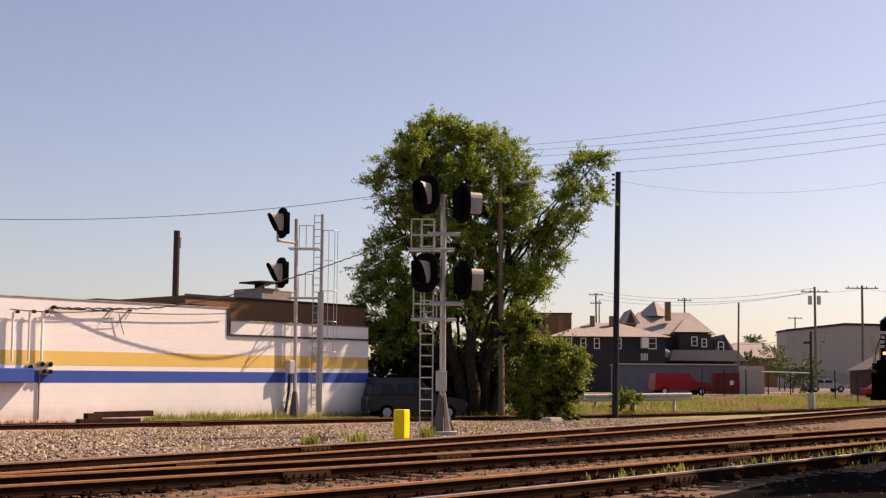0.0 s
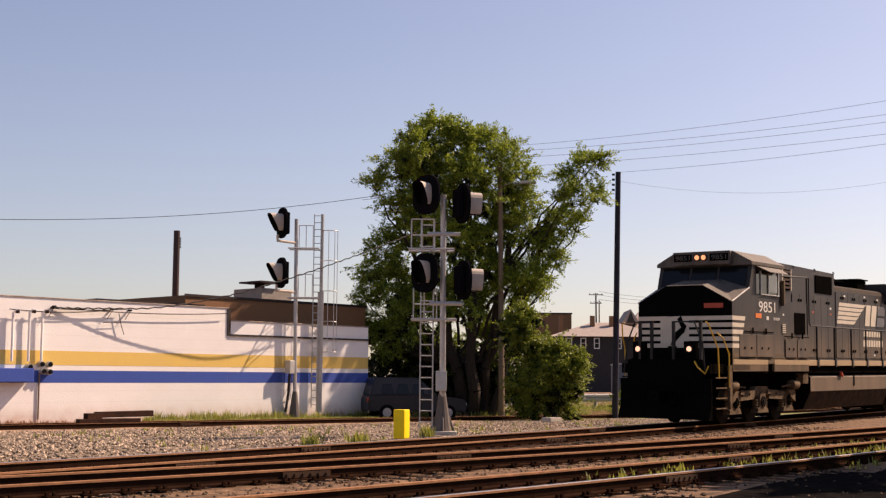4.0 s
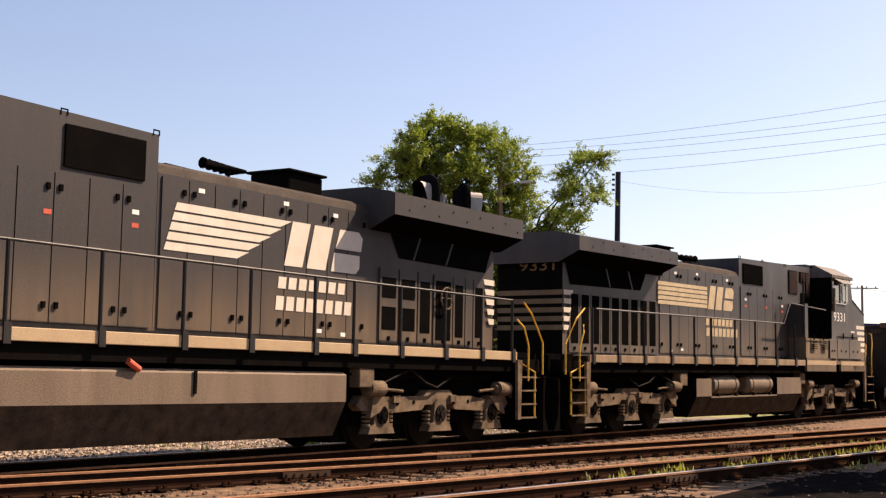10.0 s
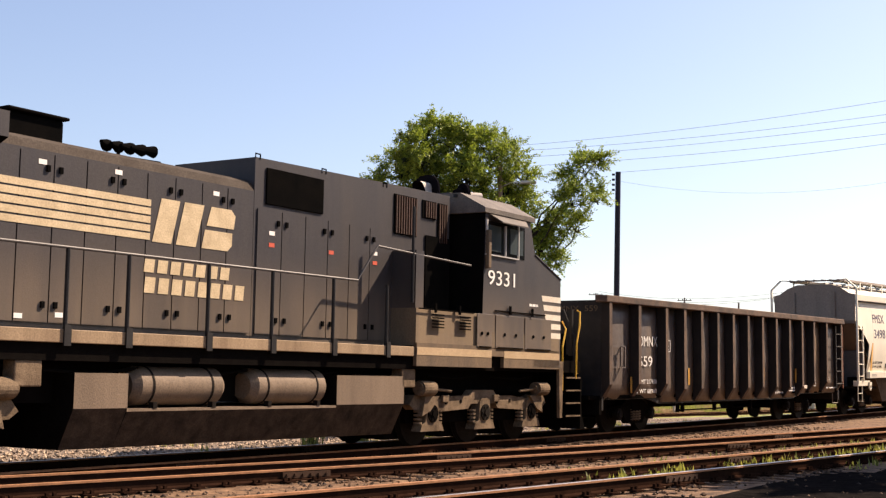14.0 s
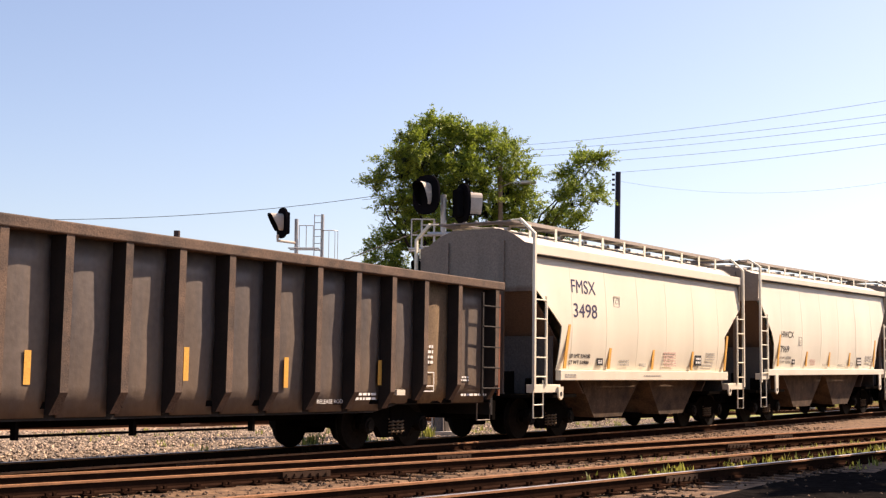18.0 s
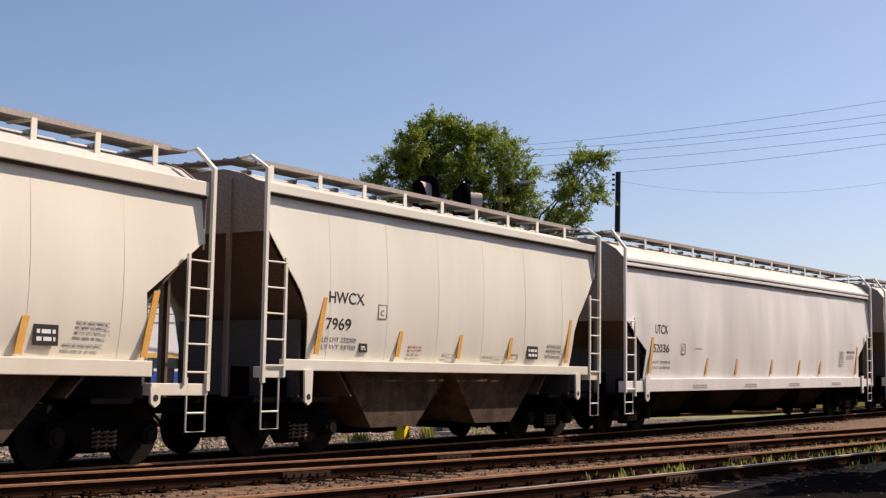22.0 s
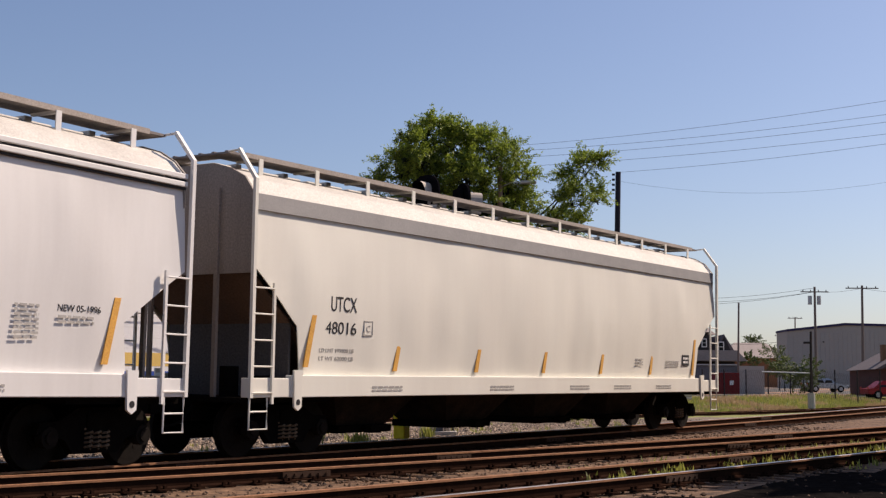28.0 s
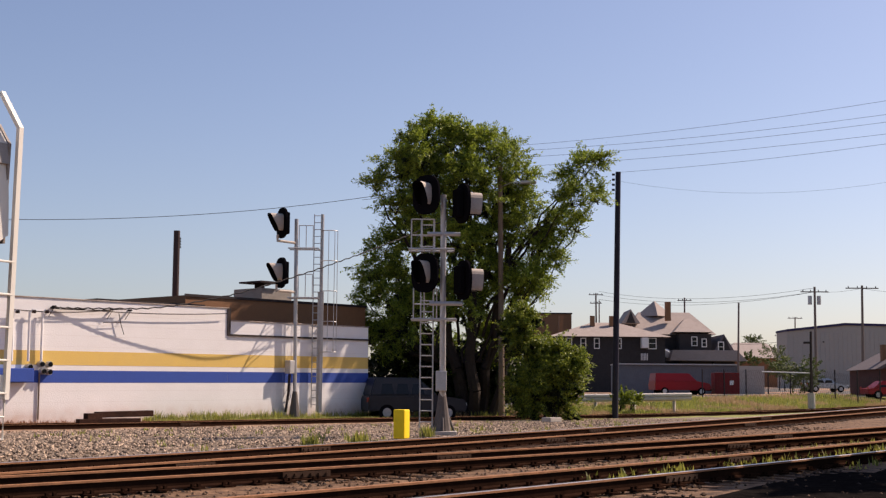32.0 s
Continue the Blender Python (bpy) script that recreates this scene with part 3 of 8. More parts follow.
    # front stripes, gap in the middle for the emblem
    for i in range(5):
        z0 = 2.25 + i * 0.203
        for y0, y1 in ((-w, 0.25 + 0.02 * i), (0.55, w)):
            bm = B()
            bx(bm, -10.672, -10.662, y0, y1, z0, z0 + 0.125)
            part("front_stripe", bm, STRIPE, nose)
        for s in (-1, 1):
            bm = B()
            x1 = -10.1 + 0.075 * i
            poly = [(-10.66, z0), (x1, z0), (x1 + 0.04, z0 + 0.125), (-10.66, z0 + 0.125)]
            pr(bm, poly, min(s * (w + 0.001), s * (w + 0.006)), max(s * (w + 0.001), s * (w + 0.006)))
            part("side_stripe", bm, STRIPE, nose)
    bm = B()
    bx(bm, -10.676, -10.666, -0.15, 0.78, 2.3, 3.18)
    part("emblem_field", bm, STRIPE, nose)
    bm = B()
    a, b = X(-10.684, -10.677)
    prism(bm, [(0.35, 2.35), (0.45, 2.32), (0.3, 2.7), (0.1, 2.85), (0.22, 3.1), (0.1, 3.2), (0.02, 3.0), (-0.08, 2.9), (0.0, 2.7), (0.12, 2.6)], a, b, "x")
    part("emblem", bm, LOCOD, nose)
    bm = B()
    bx(bm, -10.685, -10.66, -1.25, -0.65, 3.42, 3.56)
    part("nose_marker", bm, REDM, nose)
    # pilot, plow and steps at both ends
    for e in (-1, 1):
        px = -11.95 if e < 0 else 10.85
        bm = B()
        bx(bm, px - 0.08 * e, px, -1.2, 1.2, 0.95, 1.9)
        bx(bm, px - 0.04 * e, px - 1.3 * e, -1.1, 1.1, 1.8, 1.93)
        part("end_plate", bm, LOCOD, L)
        bm = B()
        x0 = px - 0.1 * e
        pts = [(x0, 0.2), (x0, 1.35), (x0 + e * 0.1, 1.35), (x0 + e * 0.06, 0.9), (x0 + e * 0.1, 0.5), (x0 + e * 0.26, 0.2)]
        pr(bm, pts, -1.45, 1.45)
        part("plow", bm, LOCOD, L)
        coupler(L, f * (px + e * 0.02), f * e)
        for s in (-1, 1):
            xs0 = -11.74 if e < 0 else 9.62
            xs1 = -11.02 if e < 0 else 10.32
            for k in range(4):
                bm = B()
                bx(bm, xs0, xs1, min(s * 1.15, s * 1.5), max(s * 1.15, s * 1.5), 0.5 + 0.29 * k, 0.53 + 0.29 * k)
                st_ = part("step", bm, LOCOD, L)
                bm = B()
                bx(bm, xs0, xs1, min(s * 1.5, s * 1.515), max(s * 1.5, s * 1.515), 0.498 + 0.29 * k, 0.532 + 0.29 * k)
                part("step_edge", bm, DUST, st_, "worn tan step edge")
            bm = B()
            xx = -10.75 if e < 0 else 9.55
            prism(bm, [(f * xx - 0.1, 1.75), (f * xx + 0.1, 1.75), (f * xx + 0.06, 0.48), (f * xx - 0.06, 0.48)], min(s * 1.45, s * 1.52), max(s * 1.45, s * 1.52))
            part("step_side", bm, DUST, L)
            bm = B()
            yb = s * 1.5
            if e < 0:
                pipe(bm, [(f * -10.84, yb, 1.1), (f * -10.84, yb, 2.07), (f * -11.1, s * 1.45, 2.5), (f * -11.2, s * 1.3, 2.68)], 0.02, 8)
                part("grab_rail", bm, YEL, L, "yellow painted grab rail")
                bm = B()
                pipe(bm, [(f * -11.52, yb, 1.36), (f * -11.56, yb, 2.2), (f * -11.8, s * 1.45, 2.6), (f * -11.95, s * 1.38, 2.93), (f * -11.95, s * 1.3, 2.97)], 0.02, 8)
            else:
                pipe(bm, [(f * 9.95, yb, 1.3), (f * 9.95, yb, 2.07), (f * 9.75, yb, 2.45), (f * 9.6, s * 1.4, 2.62)], 0.02, 8)
                part("grab_rail", bm, YEL, L, "yellow painted grab rail")
                bm = B()
                pipe(bm, [(f * 10.6, yb, 1.45), (f * 10.6, yb, 2.15), (f * 10.1, yb, 2.75), (f * 9.72, yb, 3.0)], 0.02, 8)
                part("grab_rail", bm, YEL, L, "yellow painted grab rail")
                bm = B()
                pipe(bm, [(f * 9.62, s * 1.47, 0.52), (f * 9.62, s * 1.47, 1.7), (f * 10.3, s * 1.47, 1.5), (f * 10.3, s * 1.47, 0.52)], 0.022, 8)
            part("grab_rail", bm, YEL, L, "yellow painted grab rail")
    # end handrails across the front
    bm = B()
    for y in (-1.15, -0.3, 0.4, 0.78):
        box(bm, f * -11.95 - 0.04, f * -11.95 + 0.04, y - 0.04, y + 0.04, 1.9, 3.0)
    for sg in (-1, 1):
        pipe(bm, [(f * -11.95, sg * 0.35, 2.98), (f * -11.95, sg * 0.95, 2.98), (f * -11.95, sg * 1.2, 2.4), (f * -11.98, sg * 1.3, 1.5)], 0.024, 8)
    part("front_handrail", bm, HRAIL, L)
    for y in (-0.82, 0.82):
        bm = B()
        bx(bm, -11.97, -11.8, y - 0.2, y + 0.2, 1.92, 2.42, 0.02)
        part("light_bracket", bm, LOCOD, L)
    bm = B()
    pipe(bm, [(f * -11.95, -0.95, 1.85), (f * -12.05, -1.1, 1.68), (f * -12.0, -1.3, 1.5), (f * -11.9, -1.36, 1.72)], 0.025, 6)
    part("coiled_hose", bm, YEL, L)
    for y in (-0.75, -0.55, 0.55, 0.75):
        bm = B()
        pipe(bm, [(f * -11.95, y, 1.3), (f * -12.12, y, 1.15), (f * -12.1, y * 1.05, 0.8)], 0.025, 6)
        part("brake_hose", bm, UNDER, L)
    # cab side window with frame, sunshade and hand grips
    for s in (-1, 1):
        yy = s * (w + 0.01)
        bm = B()
        bx(bm, -8.95, -7.3, min(yy, yy - s * 0.06), max(yy, yy - s * 0.06), 3.9, 4.6)
        win = part("cab_window", bm, GLASS, cab)
        if number != "9851":
            for a, b in ((-8.85, -8.3), (-7.9, -7.4)):
                bm = B()
                bx(bm, a, b, min(yy, yy + s * 0.02), max(yy, yy + s * 0.02), 3.98, 4.52)
                part("pane", bm, BLUEGLASS, win)
        else:
            bm = B()
            bx(bm, -8.1, -7.4, min(yy, yy + s * 0.02), max(yy, yy + s * 0.02), 3.98, 4.52)
            part("pane", bm, BLUEGLASS, win)
        bm = B()
        for a, b, c, d in ((-8.65, -7.27, 3.88, 3.905), (-8.66, -8.63, 3.9, 4.6), (-8.1, -8.07, 3.9, 4.55), (-7.34, -7.29, 3.88, 4.62)):
            bx(bm, a, b, min(yy, yy + s * 0.035), max(yy, yy + s * 0.035), c, d)
        part("window_frame", bm, ALU, win)
        bm = B()
        y2 = s * (w + 0.3)
        va = [bm.verts.new((f * x, y, z)) for x, y, z in ((-9.0, s * w, 4.74), (cr - 0.25, s * w, 4.74), (cr - 0.3, y2, 4.55), (-8.6, y2, 4.55))]
        vb = [bm.verts.new((v.co.x, v.co.y, v.co.z + 0.02)) for v in va]
        bm.faces.new(va)
        bm.faces.new(vb[::-1])
        for i in range(4):
            bm.faces.new((va[i], vb[i], vb[(i + 1) % 4], va[(i + 1) % 4]))
        bmesh.ops.recalc_face_normals(bm, faces=bm.faces)
        part("sunshade", bm, ROOFP, cab)
        bm = B()
        bx(bm, cr - 0.2, cr - 0.08, min(yy, yy + s * 0.09), max(yy, yy + s * 0.09), 3.6, 4.4, 0.02)
        part("mirror", bm, DUSTL, cab)
    # electrical cabinet behind the cab, full width; a shade plate where it is recessed
    bm = B()
    rec = not plain_tank
    bx(bm, cr, -4.83, -1.5, 1.5, 1.95, 2.66)
    part("step_locker", bm, grime if rec else paint, L)
    bm = B()
    bx(bm, -6.86 if not rec else -5.1, -4.83, -1.48, 1.48, 2.66, 3.76)
    part("cabinet", bm, paint, L)
    for s in (-1, 1):
        if rec:
            # thin black plate that draws the cab's shadow in the recess
            bm = B()
            bx(bm, -6.84, -5.95, min(s * 0.925, s * 0.95), max(s * 0.925, s * 0.95), 2.68, 4.18)
            part("cab_rear_door", bm, LOCOD, L)
            continue
        bm = B()
        bx(bm, -5.86, -5.0, min(s * 1.48, s * 1.5), max(s * 1.48, s * 1.5), 2.74, 3.43)
        part("cabinet_window", bm, LOCOD, L)
    for s in (-1, 1):
        for a, b, c, d in ((-9.9, -7.7, 2.72, 2.78), (-6.85, -4.85, 2.62, 2.68)):
            bm = B()
            yy = s * 1.55
            rod(bm, (f * a, yy, (c + d) / 2), (f * b, yy, (c + d) / 2), 0.013, 8)
            for q in (0.28, 0.72):
                bx(bm, a + (b - a) * q - 0.03, a + (b - a) * q + 0.03, min(yy, yy + s * 0.03), max(yy, yy + s * 0.03), c - 0.03, d + 0.09)
            part("locker_hinge", bm, LOCOD, L)
        for a, b, z0, z1 in ((-10.2, -9.0, 1.98, 2.66), (-8.95, -7.75, 1.98, 2.66)) + (((-6.75, -5.85, 1.98, 2.56), (-5.78, -4.9, 1.98, 2.56)) if plain_tank else ((-7.6, -7.0, 1.98, 2.66),)):
            bm = B()
            bx(bm, a, b, min(s * 1.528, s * 1.545), max(s * 1.528, s * 1.545), z0, z1, 0.006)
            d = part("locker_door", bm, paint, L)
            for q in (0.3, 0.7):
                bm = B()
                xx = f * (a + (b - a) * q)
                disc_y(bm, xx, z0 + 0.28, 0.035, s * 1.545, s * 1.565, 8)
                part("latch", bm, LOCOD, d)
            bm = B()
            bx(bm, a + 0.05, b - 0.08, min(s * 1.545, s * 1.565), max(s * 1.545, s * 1.565), z0 + 0.0, z0 + 0.018)
            part("door_lip", bm, LOCOD, d)
        for k in range(5):
            bm = B()
            if plain_tank:
                bx(bm, -7.02, -6.76, min(s * 1.535, s * 1.56), max(s * 1.535, s * 1.56), 2.76 + k * 0.06, 2.79 + k * 0.06)
                part("vent_slat", bm, STRIPE, L)
                continue
            bm.free()
            for a in (-6.72, -5.72):
                bm = B()
                bx(bm, a, a + 0.4, min(s * 1.545, s * 1.57), max(s * 1.545, s * 1.57), 2.3 + k * 0.06, 2.325 + k * 0.06)
                part("vent_slat", bm, LOCOD, L)
    # hood: blower section, engine section, radiator section
    H = 0.92
    he = 9.37 if plain_tank else 9.75
    bm = B()
    pr(bm, [(-6.86, 2.6), (-6.86, 5.08), (-4.7, 5.05), (-0.78, 4.98), (-0.78, 1.9), (-4.83, 1.9), (-4.83, 2.6)], -H, H)
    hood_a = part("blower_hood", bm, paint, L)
    bm = B()
    a, b = X(-0.77, 4.72)
    prism(bm, [(-H, 1.9), (-H, 4.4), (-H + 0.06, 4.53), (-H + 0.2, 4.6), (-0.3, 4.66), (0.3, 4.66), (H - 0.2, 4.6), (H - 0.06, 4.53), (H, 4.4), (H, 1.9)], a, b, "x")
    for fc in bm.faces:
        fc.material_index = 1 if fc.normal.z > 0.25 else 0
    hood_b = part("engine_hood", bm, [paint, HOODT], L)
    bm = B()
    pr(bm, [(4.72, 1.9), (4.72, 4.55), (he, 4.4), (he, 1.9)], -H, H)
    # hood end blackened in place of shade
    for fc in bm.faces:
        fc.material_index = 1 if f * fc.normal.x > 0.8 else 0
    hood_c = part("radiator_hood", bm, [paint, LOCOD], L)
    bm = B()
    a, b = X(4.72, he + 0.25)
    wt = 0.07 if plain_tank else 0
    prism(bm, [(-1.52, 4.36), (-1.52, 4.7 + wt), (-0.9, 4.84 + wt), (0.9, 4.84 + wt), (1.52, 4.7 + wt), (1.52, 4.36), (0.95, 4.1), (-0.95, 4.1)], a, b, "x")
    # downward faces of the wing carry painted shade
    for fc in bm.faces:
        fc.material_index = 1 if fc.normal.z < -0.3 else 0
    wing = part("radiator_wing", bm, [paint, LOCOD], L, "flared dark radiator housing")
    bm = B()
    for s in (-1, 1):
        for q in range(9):
            disc_y(bm, f * (5.2 + q * 0.52), 4.62 if q % 2 else 4.48, 0.018, s * 1.52, s * 1.53, 6)
    part("rivet", bm, LOCOD, wing)
    # blower grilles, screen, hood doors
    for s in (-1, 1):
        for a, b, c in ((-5.63, -4.85, 4.1), (-6.33, -5.83, 4.52), (-6.75, -6.4, 4.05)):
            if plain_tank:
                break
            bm = B()
            bx(bm, a, b, min(s * H, s * (H + 0.02)), max(s * H, s * (H + 0.02)), c, 4.88)
            g = part("grille", bm, LOCOD, hood_a)
            for k in range(int((b - a) / 0.085)):
                bm = B()
                bx(bm, a + 0.03 + k * 0.085, a + 0.06 + k * 0.085, min(s * (H + 0.02), s * (H + 0.045)), max(s * (H + 0.02), s * (H + 0.045)), c + 0.02, 4.86)
                part("grille_bar", bm, GRILLE, g)
        for a, b in ((-6.75, -5.72), (-5.55, -4.85)):
            if not plain_tank:
                break
            bm = B()
            bx(bm, a, b, min(s * H, s * (H + 0.02)), max(s * H, s * (H + 0.02)), 4.2, 4.88)
            g = part("grille", bm, LOCOD, hood_a)
            for k in range(5):
                bm = B()
                bx(bm, a + 0.03, b - 0.03, min(s * (H + 0.02), s * (H + 0.05)), max(s * (H + 0.02), s * (H + 0.05)), 4.25 + k * 0.13, 4.32 + k * 0.13)
                part("louvre", bm, GRILLE, g)
        if number == "9851":
            for a in (-5.72, -5.58, -4.86):
                bm = B()
                bx(bm, a, a + 0.05, min(s * H, s * (H + 0.06)), max(s * H, s * (H + 0.06)), 4.2, 4.88)
                part("grille_strap", bm, STRIPE, hood_a)
        bm = B()
        bx(bm, -2.62, -1.06, min(s * H, s * (H + 0.03)), max(s * H, s * (H + 0.03)), 4.22, 4.84, 0.01)
        part("dark_screen", bm, LOCOD, hood_a)
        for x0, x1, z1, par in ((-4.7, -0.85, 4.12, hood_a), (-0.7, 4.65, 4.36, hood_b)):
            n = round((x1 - x0) / 0.62)
            for k in range(n):
                a, b = x0 + (x1 - x0) * k / n + 0.012, x0 + (x1 - x0) * (k + 1) / n - 0.012
                bm = B()
                bx(bm, a, b, min(s * H, s * (H + 0.022)), max(s * H, s * (H + 0.022)), 2.02, z1)
                d = part("hood_door", bm, paint, par)
                if s < 0:
                    for zz in (2.22, z1 - 0.25):
                        bm = B()
                        xx = f * (a + 0.1 if k % 2 else b - 0.1)
                        box(bm, xx - 0.03, xx + 0.03, s * (H + 0.05), s * (H + 0.022), zz, zz + 0.09)
                        part("latch", bm, LOCOD, d)
        # radiator side doors with screens, and the dark intake under the wing
        sa, sb = sorted((s * (H + 0.004), s * (H + 0.012)))
        bm = B()
        pr(bm, [(5.4, 4.16), (5.75, 3.64), (he - 0.35, 3.6), (he - 0.1, 4.16)], sa, sb)
        part("radiator_intake", bm, LOCOD, hood_c)
        for q in (6.2, 7.4):
            bm = B()
            pr(bm, [(q, 3.64), (q + 0.05, 3.64), (q + 0.3, 4.14), (q + 0.25, 4.14)], min(s * (H + 0.012), s * (H + 0.03)), max(s * (H + 0.012), s * (H + 0.03)))
            part("intake_brace", bm, paint, hood_c)
        tall = tuple((4.85 + 0.517 * k, 5.345 + 0.517 * k, ((2.2, 3.38),)) for k in range(9))
        for a, b, rows_ in tall if not plain_tank else ((5.1, 5.7, ((2.24, 2.68), (2.85, 3.24))), (5.75, 6.36, ((2.24, 2.68), (2.85, 3.24))), (6.41, 6.9, ((2.22, 3.24),)), (6.98, 7.68, ((2.1, 3.3),)), (7.72, 8.16, ((2.18, 3.26),)), (8.2, 8.48, ()), (8.52, 8.96, ((2.2, 3.26),))):
            bm = B()
            bx(bm, a, b, min(s * H, s * (H + 0.03)), max(s * H, s * (H + 0.03)), 1.98, 3.42)
            d = part("radiator_door", bm, paint, hood_c)
            for z0, z1 in rows_:
                bm = B()
                bx(bm, a + 0.07, b - 0.07, min(s * (H + 0.03), s * (H + 0.036)), max(s * (H + 0.03), s * (H + 0.036)), z0, z1)
                part("door_screen", bm, LOCOD, d)
            bm = B()
            box(bm, f * (a + b) / 2 - 0.035, f * (a + b) / 2 + 0.035, min(s * (H + 0.03), s * (H + 0.05)), max(s * (H + 0.03), s * (H + 0.05)), 2.04, 2.12)
            part("latch", bm, LOCOD, d)
        if not plain_tank:
            continue
        bm = B()
        yw = s * (H + 0.12)
        pipe(bm, [(f * 7.33 + 0.22 * math.cos(k * math.pi / 10), yw, 2.95 + 0.22 * math.sin(k * math.pi / 10)) for k in range(21)], 0.02, 6)
        rod(bm, (f * 7.33, yw, 2.73), (f * 7.33, yw, 3.17), 0.012, 6)
        rod(bm, (f * 7.33 - 0.22, yw, 2.95), (f * 7.33 + 0.22, yw, 2.95), 0.012, 6)
        rod(bm, (f * 7.33, s * H, 2.95), (f * 7.33, yw, 2.95), 0.03, 8)
        part("hand_brake_wheel", bm, DUST, hood_c)
    # rear corner stripes and end number
    for i in range(5):
        z0 = 2.5 + i * 0.21
        bm = B()
        bx(bm, he + 0.002, he + 0.01, -H, H, z0, z0 + 0.12)
        part("rear_stripe", bm, STRIPE if plain_tank else DUSTT, hood_c)
        bm = B()
        pr(bm, [(he, z0), (he - 0.2 - 0.05 * i, z0), (he - 0.25 - 0.05 * i, z0 + 0.12), (he, z0 + 0.12)], -H - 0.034, -H - 0.03)
        part("rear_side_stripe", bm, STRIPE, hood_c)
    # roof gear: exhaust stack, horn cluster, fans
    bm = B()
    bx(bm, 2.9, 3.9, -0.45, 0.45, 4.62, 4.98, 0.04)
    part("exhaust_housing", bm, LOCOD, hood_b)
    bm = B()
    bx(bm, 2.85, 3.95, -0.52, 0.52, 4.98, 5.03, 0.02)
    part("exhaust_lip", bm, UNDER, hood_b)
    bm = B()
    for k in range(5):
        x0 = f * (1.2 + 0.2 * k)
        rod(bm, (x0, -0.25, 4.85), (x0 - f * 0.3, -0.25 + 0.05 * k, 4.85), 0.03, 10, 0.1)
    rod(bm, (f * 1.6, -0.2, 4.62), (f * 1.6, -0.2, 4.86), 0.03, 8)
    part("horn", bm, LOCOD, hood_b)
    bm = B()
    pr(bm, [(0.2, 4.6), (0.4, 4.8), (1.1, 4.78), (1.1, 4.6)], 0.1, 0.7)
    part("roof_hatch", bm, LOCOD, hood_b)
    bm = B()
    for q in (-4.6, -2.7, -0.9):
        pipe(bm, [(f * q, -H, 4.96), (f * q, -H, 5.04), (f * (q + 0.12), -H, 5.04), (f * (q + 0.12), -H, 4.96)], 0.014, 6)
    part("lifting_lug", bm, LOCOD, hood_a)
    # side handrail with posts
    for s in (-1, 1):
        yy = s * 1.46
        bm = B()
        if plain_tank:
            pts = [(-6.85, 4.55), (-4.62, 4.62), (-4.56, 4.55), (-4.56, 3.12), (-4.45, 3.05), (9.3, 3.02)]
        else:
            pts = [(-6.85, 3.62), (-3.6, 3.72), (-3.5, 3.62), (-3.0, 3.05), (9.1, 3.02)]
        pipe(bm, [(f * x, yy, z) for x, z in pts], 0.022, 8)
        hr = part("side_handrail", bm, HRAIL if plain_tank else DUSTRAIL, L)
        for q in (-3.92, -2.31, -0.68, 0.83, 2.48, 3.6, 5.06, 6.6, 8.0, 9.28):
            bm = B()
            rod(bm, (f * q, yy, 1.8), (f * q, yy, 3.03), 0.032, 8)
            bx(bm, q - 0.06, q + 0.06, min(s * 1.5, s * 1.53), max(s * 1.5, s * 1.53), 1.7, 1.98)
            part("post", bm, HRAIL, hr)
        bm = B()
        for q in (-4.75,):
            rod(bm, (f * q, yy, 2.75), (f * q, yy, 4.58), 0.03, 8)
        part("stanchion", bm, HRAIL, hr)
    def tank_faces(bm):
        """Ends, bottom and slopes in dark colours that stand for shade; dusty sides."""
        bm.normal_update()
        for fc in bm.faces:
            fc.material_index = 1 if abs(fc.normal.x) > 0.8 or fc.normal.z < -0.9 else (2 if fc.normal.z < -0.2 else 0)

    # fuel tank
    if plain_tank:
        for s in (0,):
            bm = B()
            a, b = X(-4.37, 3.5)
            prism(bm, [(-1.4, 1.36), (-1.33, 1.42), (1.33, 1.42), (1.4, 1.36), (1.4, 0.9), (1.12, 0.3), (-1.12, 0.3), (-1.4, 0.9)], a, b, "x")
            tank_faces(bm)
            tank = part("fuel_tank", bm, [TANKP, UNDER, TANKSH], L, "dusty brown fuel tank")
            bm = B()
            for q in (-0.35,):
                bx(bm, q, q + 0.06, -1.425, -1.4, 1.05, 1.4)
            part("sight_gauge", bm, LOCOD, tank)
            bm = B()
            rod(bm, (f * -1.5, -1.42, 1.4), (f * -1.75, -1.45, 1.52), 0.05, 10)
            part("filler_cap", bm, REDM, tank)
    else:
        bm = B()
        a, b = X(-4.62, -2.55)
        prism(bm, [(-1.4, 1.36), (1.4, 1.36), (1.4, 0.85), (1.12, 0.28), (-1.12, 0.28), (-1.4, 0.85)], a, b, "x")
        tank_faces(bm)
        part("fuel_tank", bm, [TANKP, UNDER, TANKSH], L, "dusty brown fuel tank")
        bm = B()
        a, b = X(2.35, 3.34)
        prism(bm, [(-1.4, 1.34), (1.4, 1.34), (1.4, 0.85), (1.12, 0.28), (-1.12, 0.28), (-1.4, 0.85)], a, b, "x")
        tank_faces(bm)
        part("fuel_tank", bm, [TANKP, UNDER, TANKSH], L, "dusty brown fuel tank")
        bm = B()
        a, b = X(-2.55, 2.35)
        prism(bm, [(-1.39, 0.84), (1.39, 0.84), (1.39, 0.8), (1.12, 0.28), (-1.12, 0.28), (-1.39, 0.8)], a, b, "x")
        tank_faces(bm)
        tank = part("fuel_tank", bm, [TANKP, UNDER, TANKSH], L, "dusty brown fuel tank")
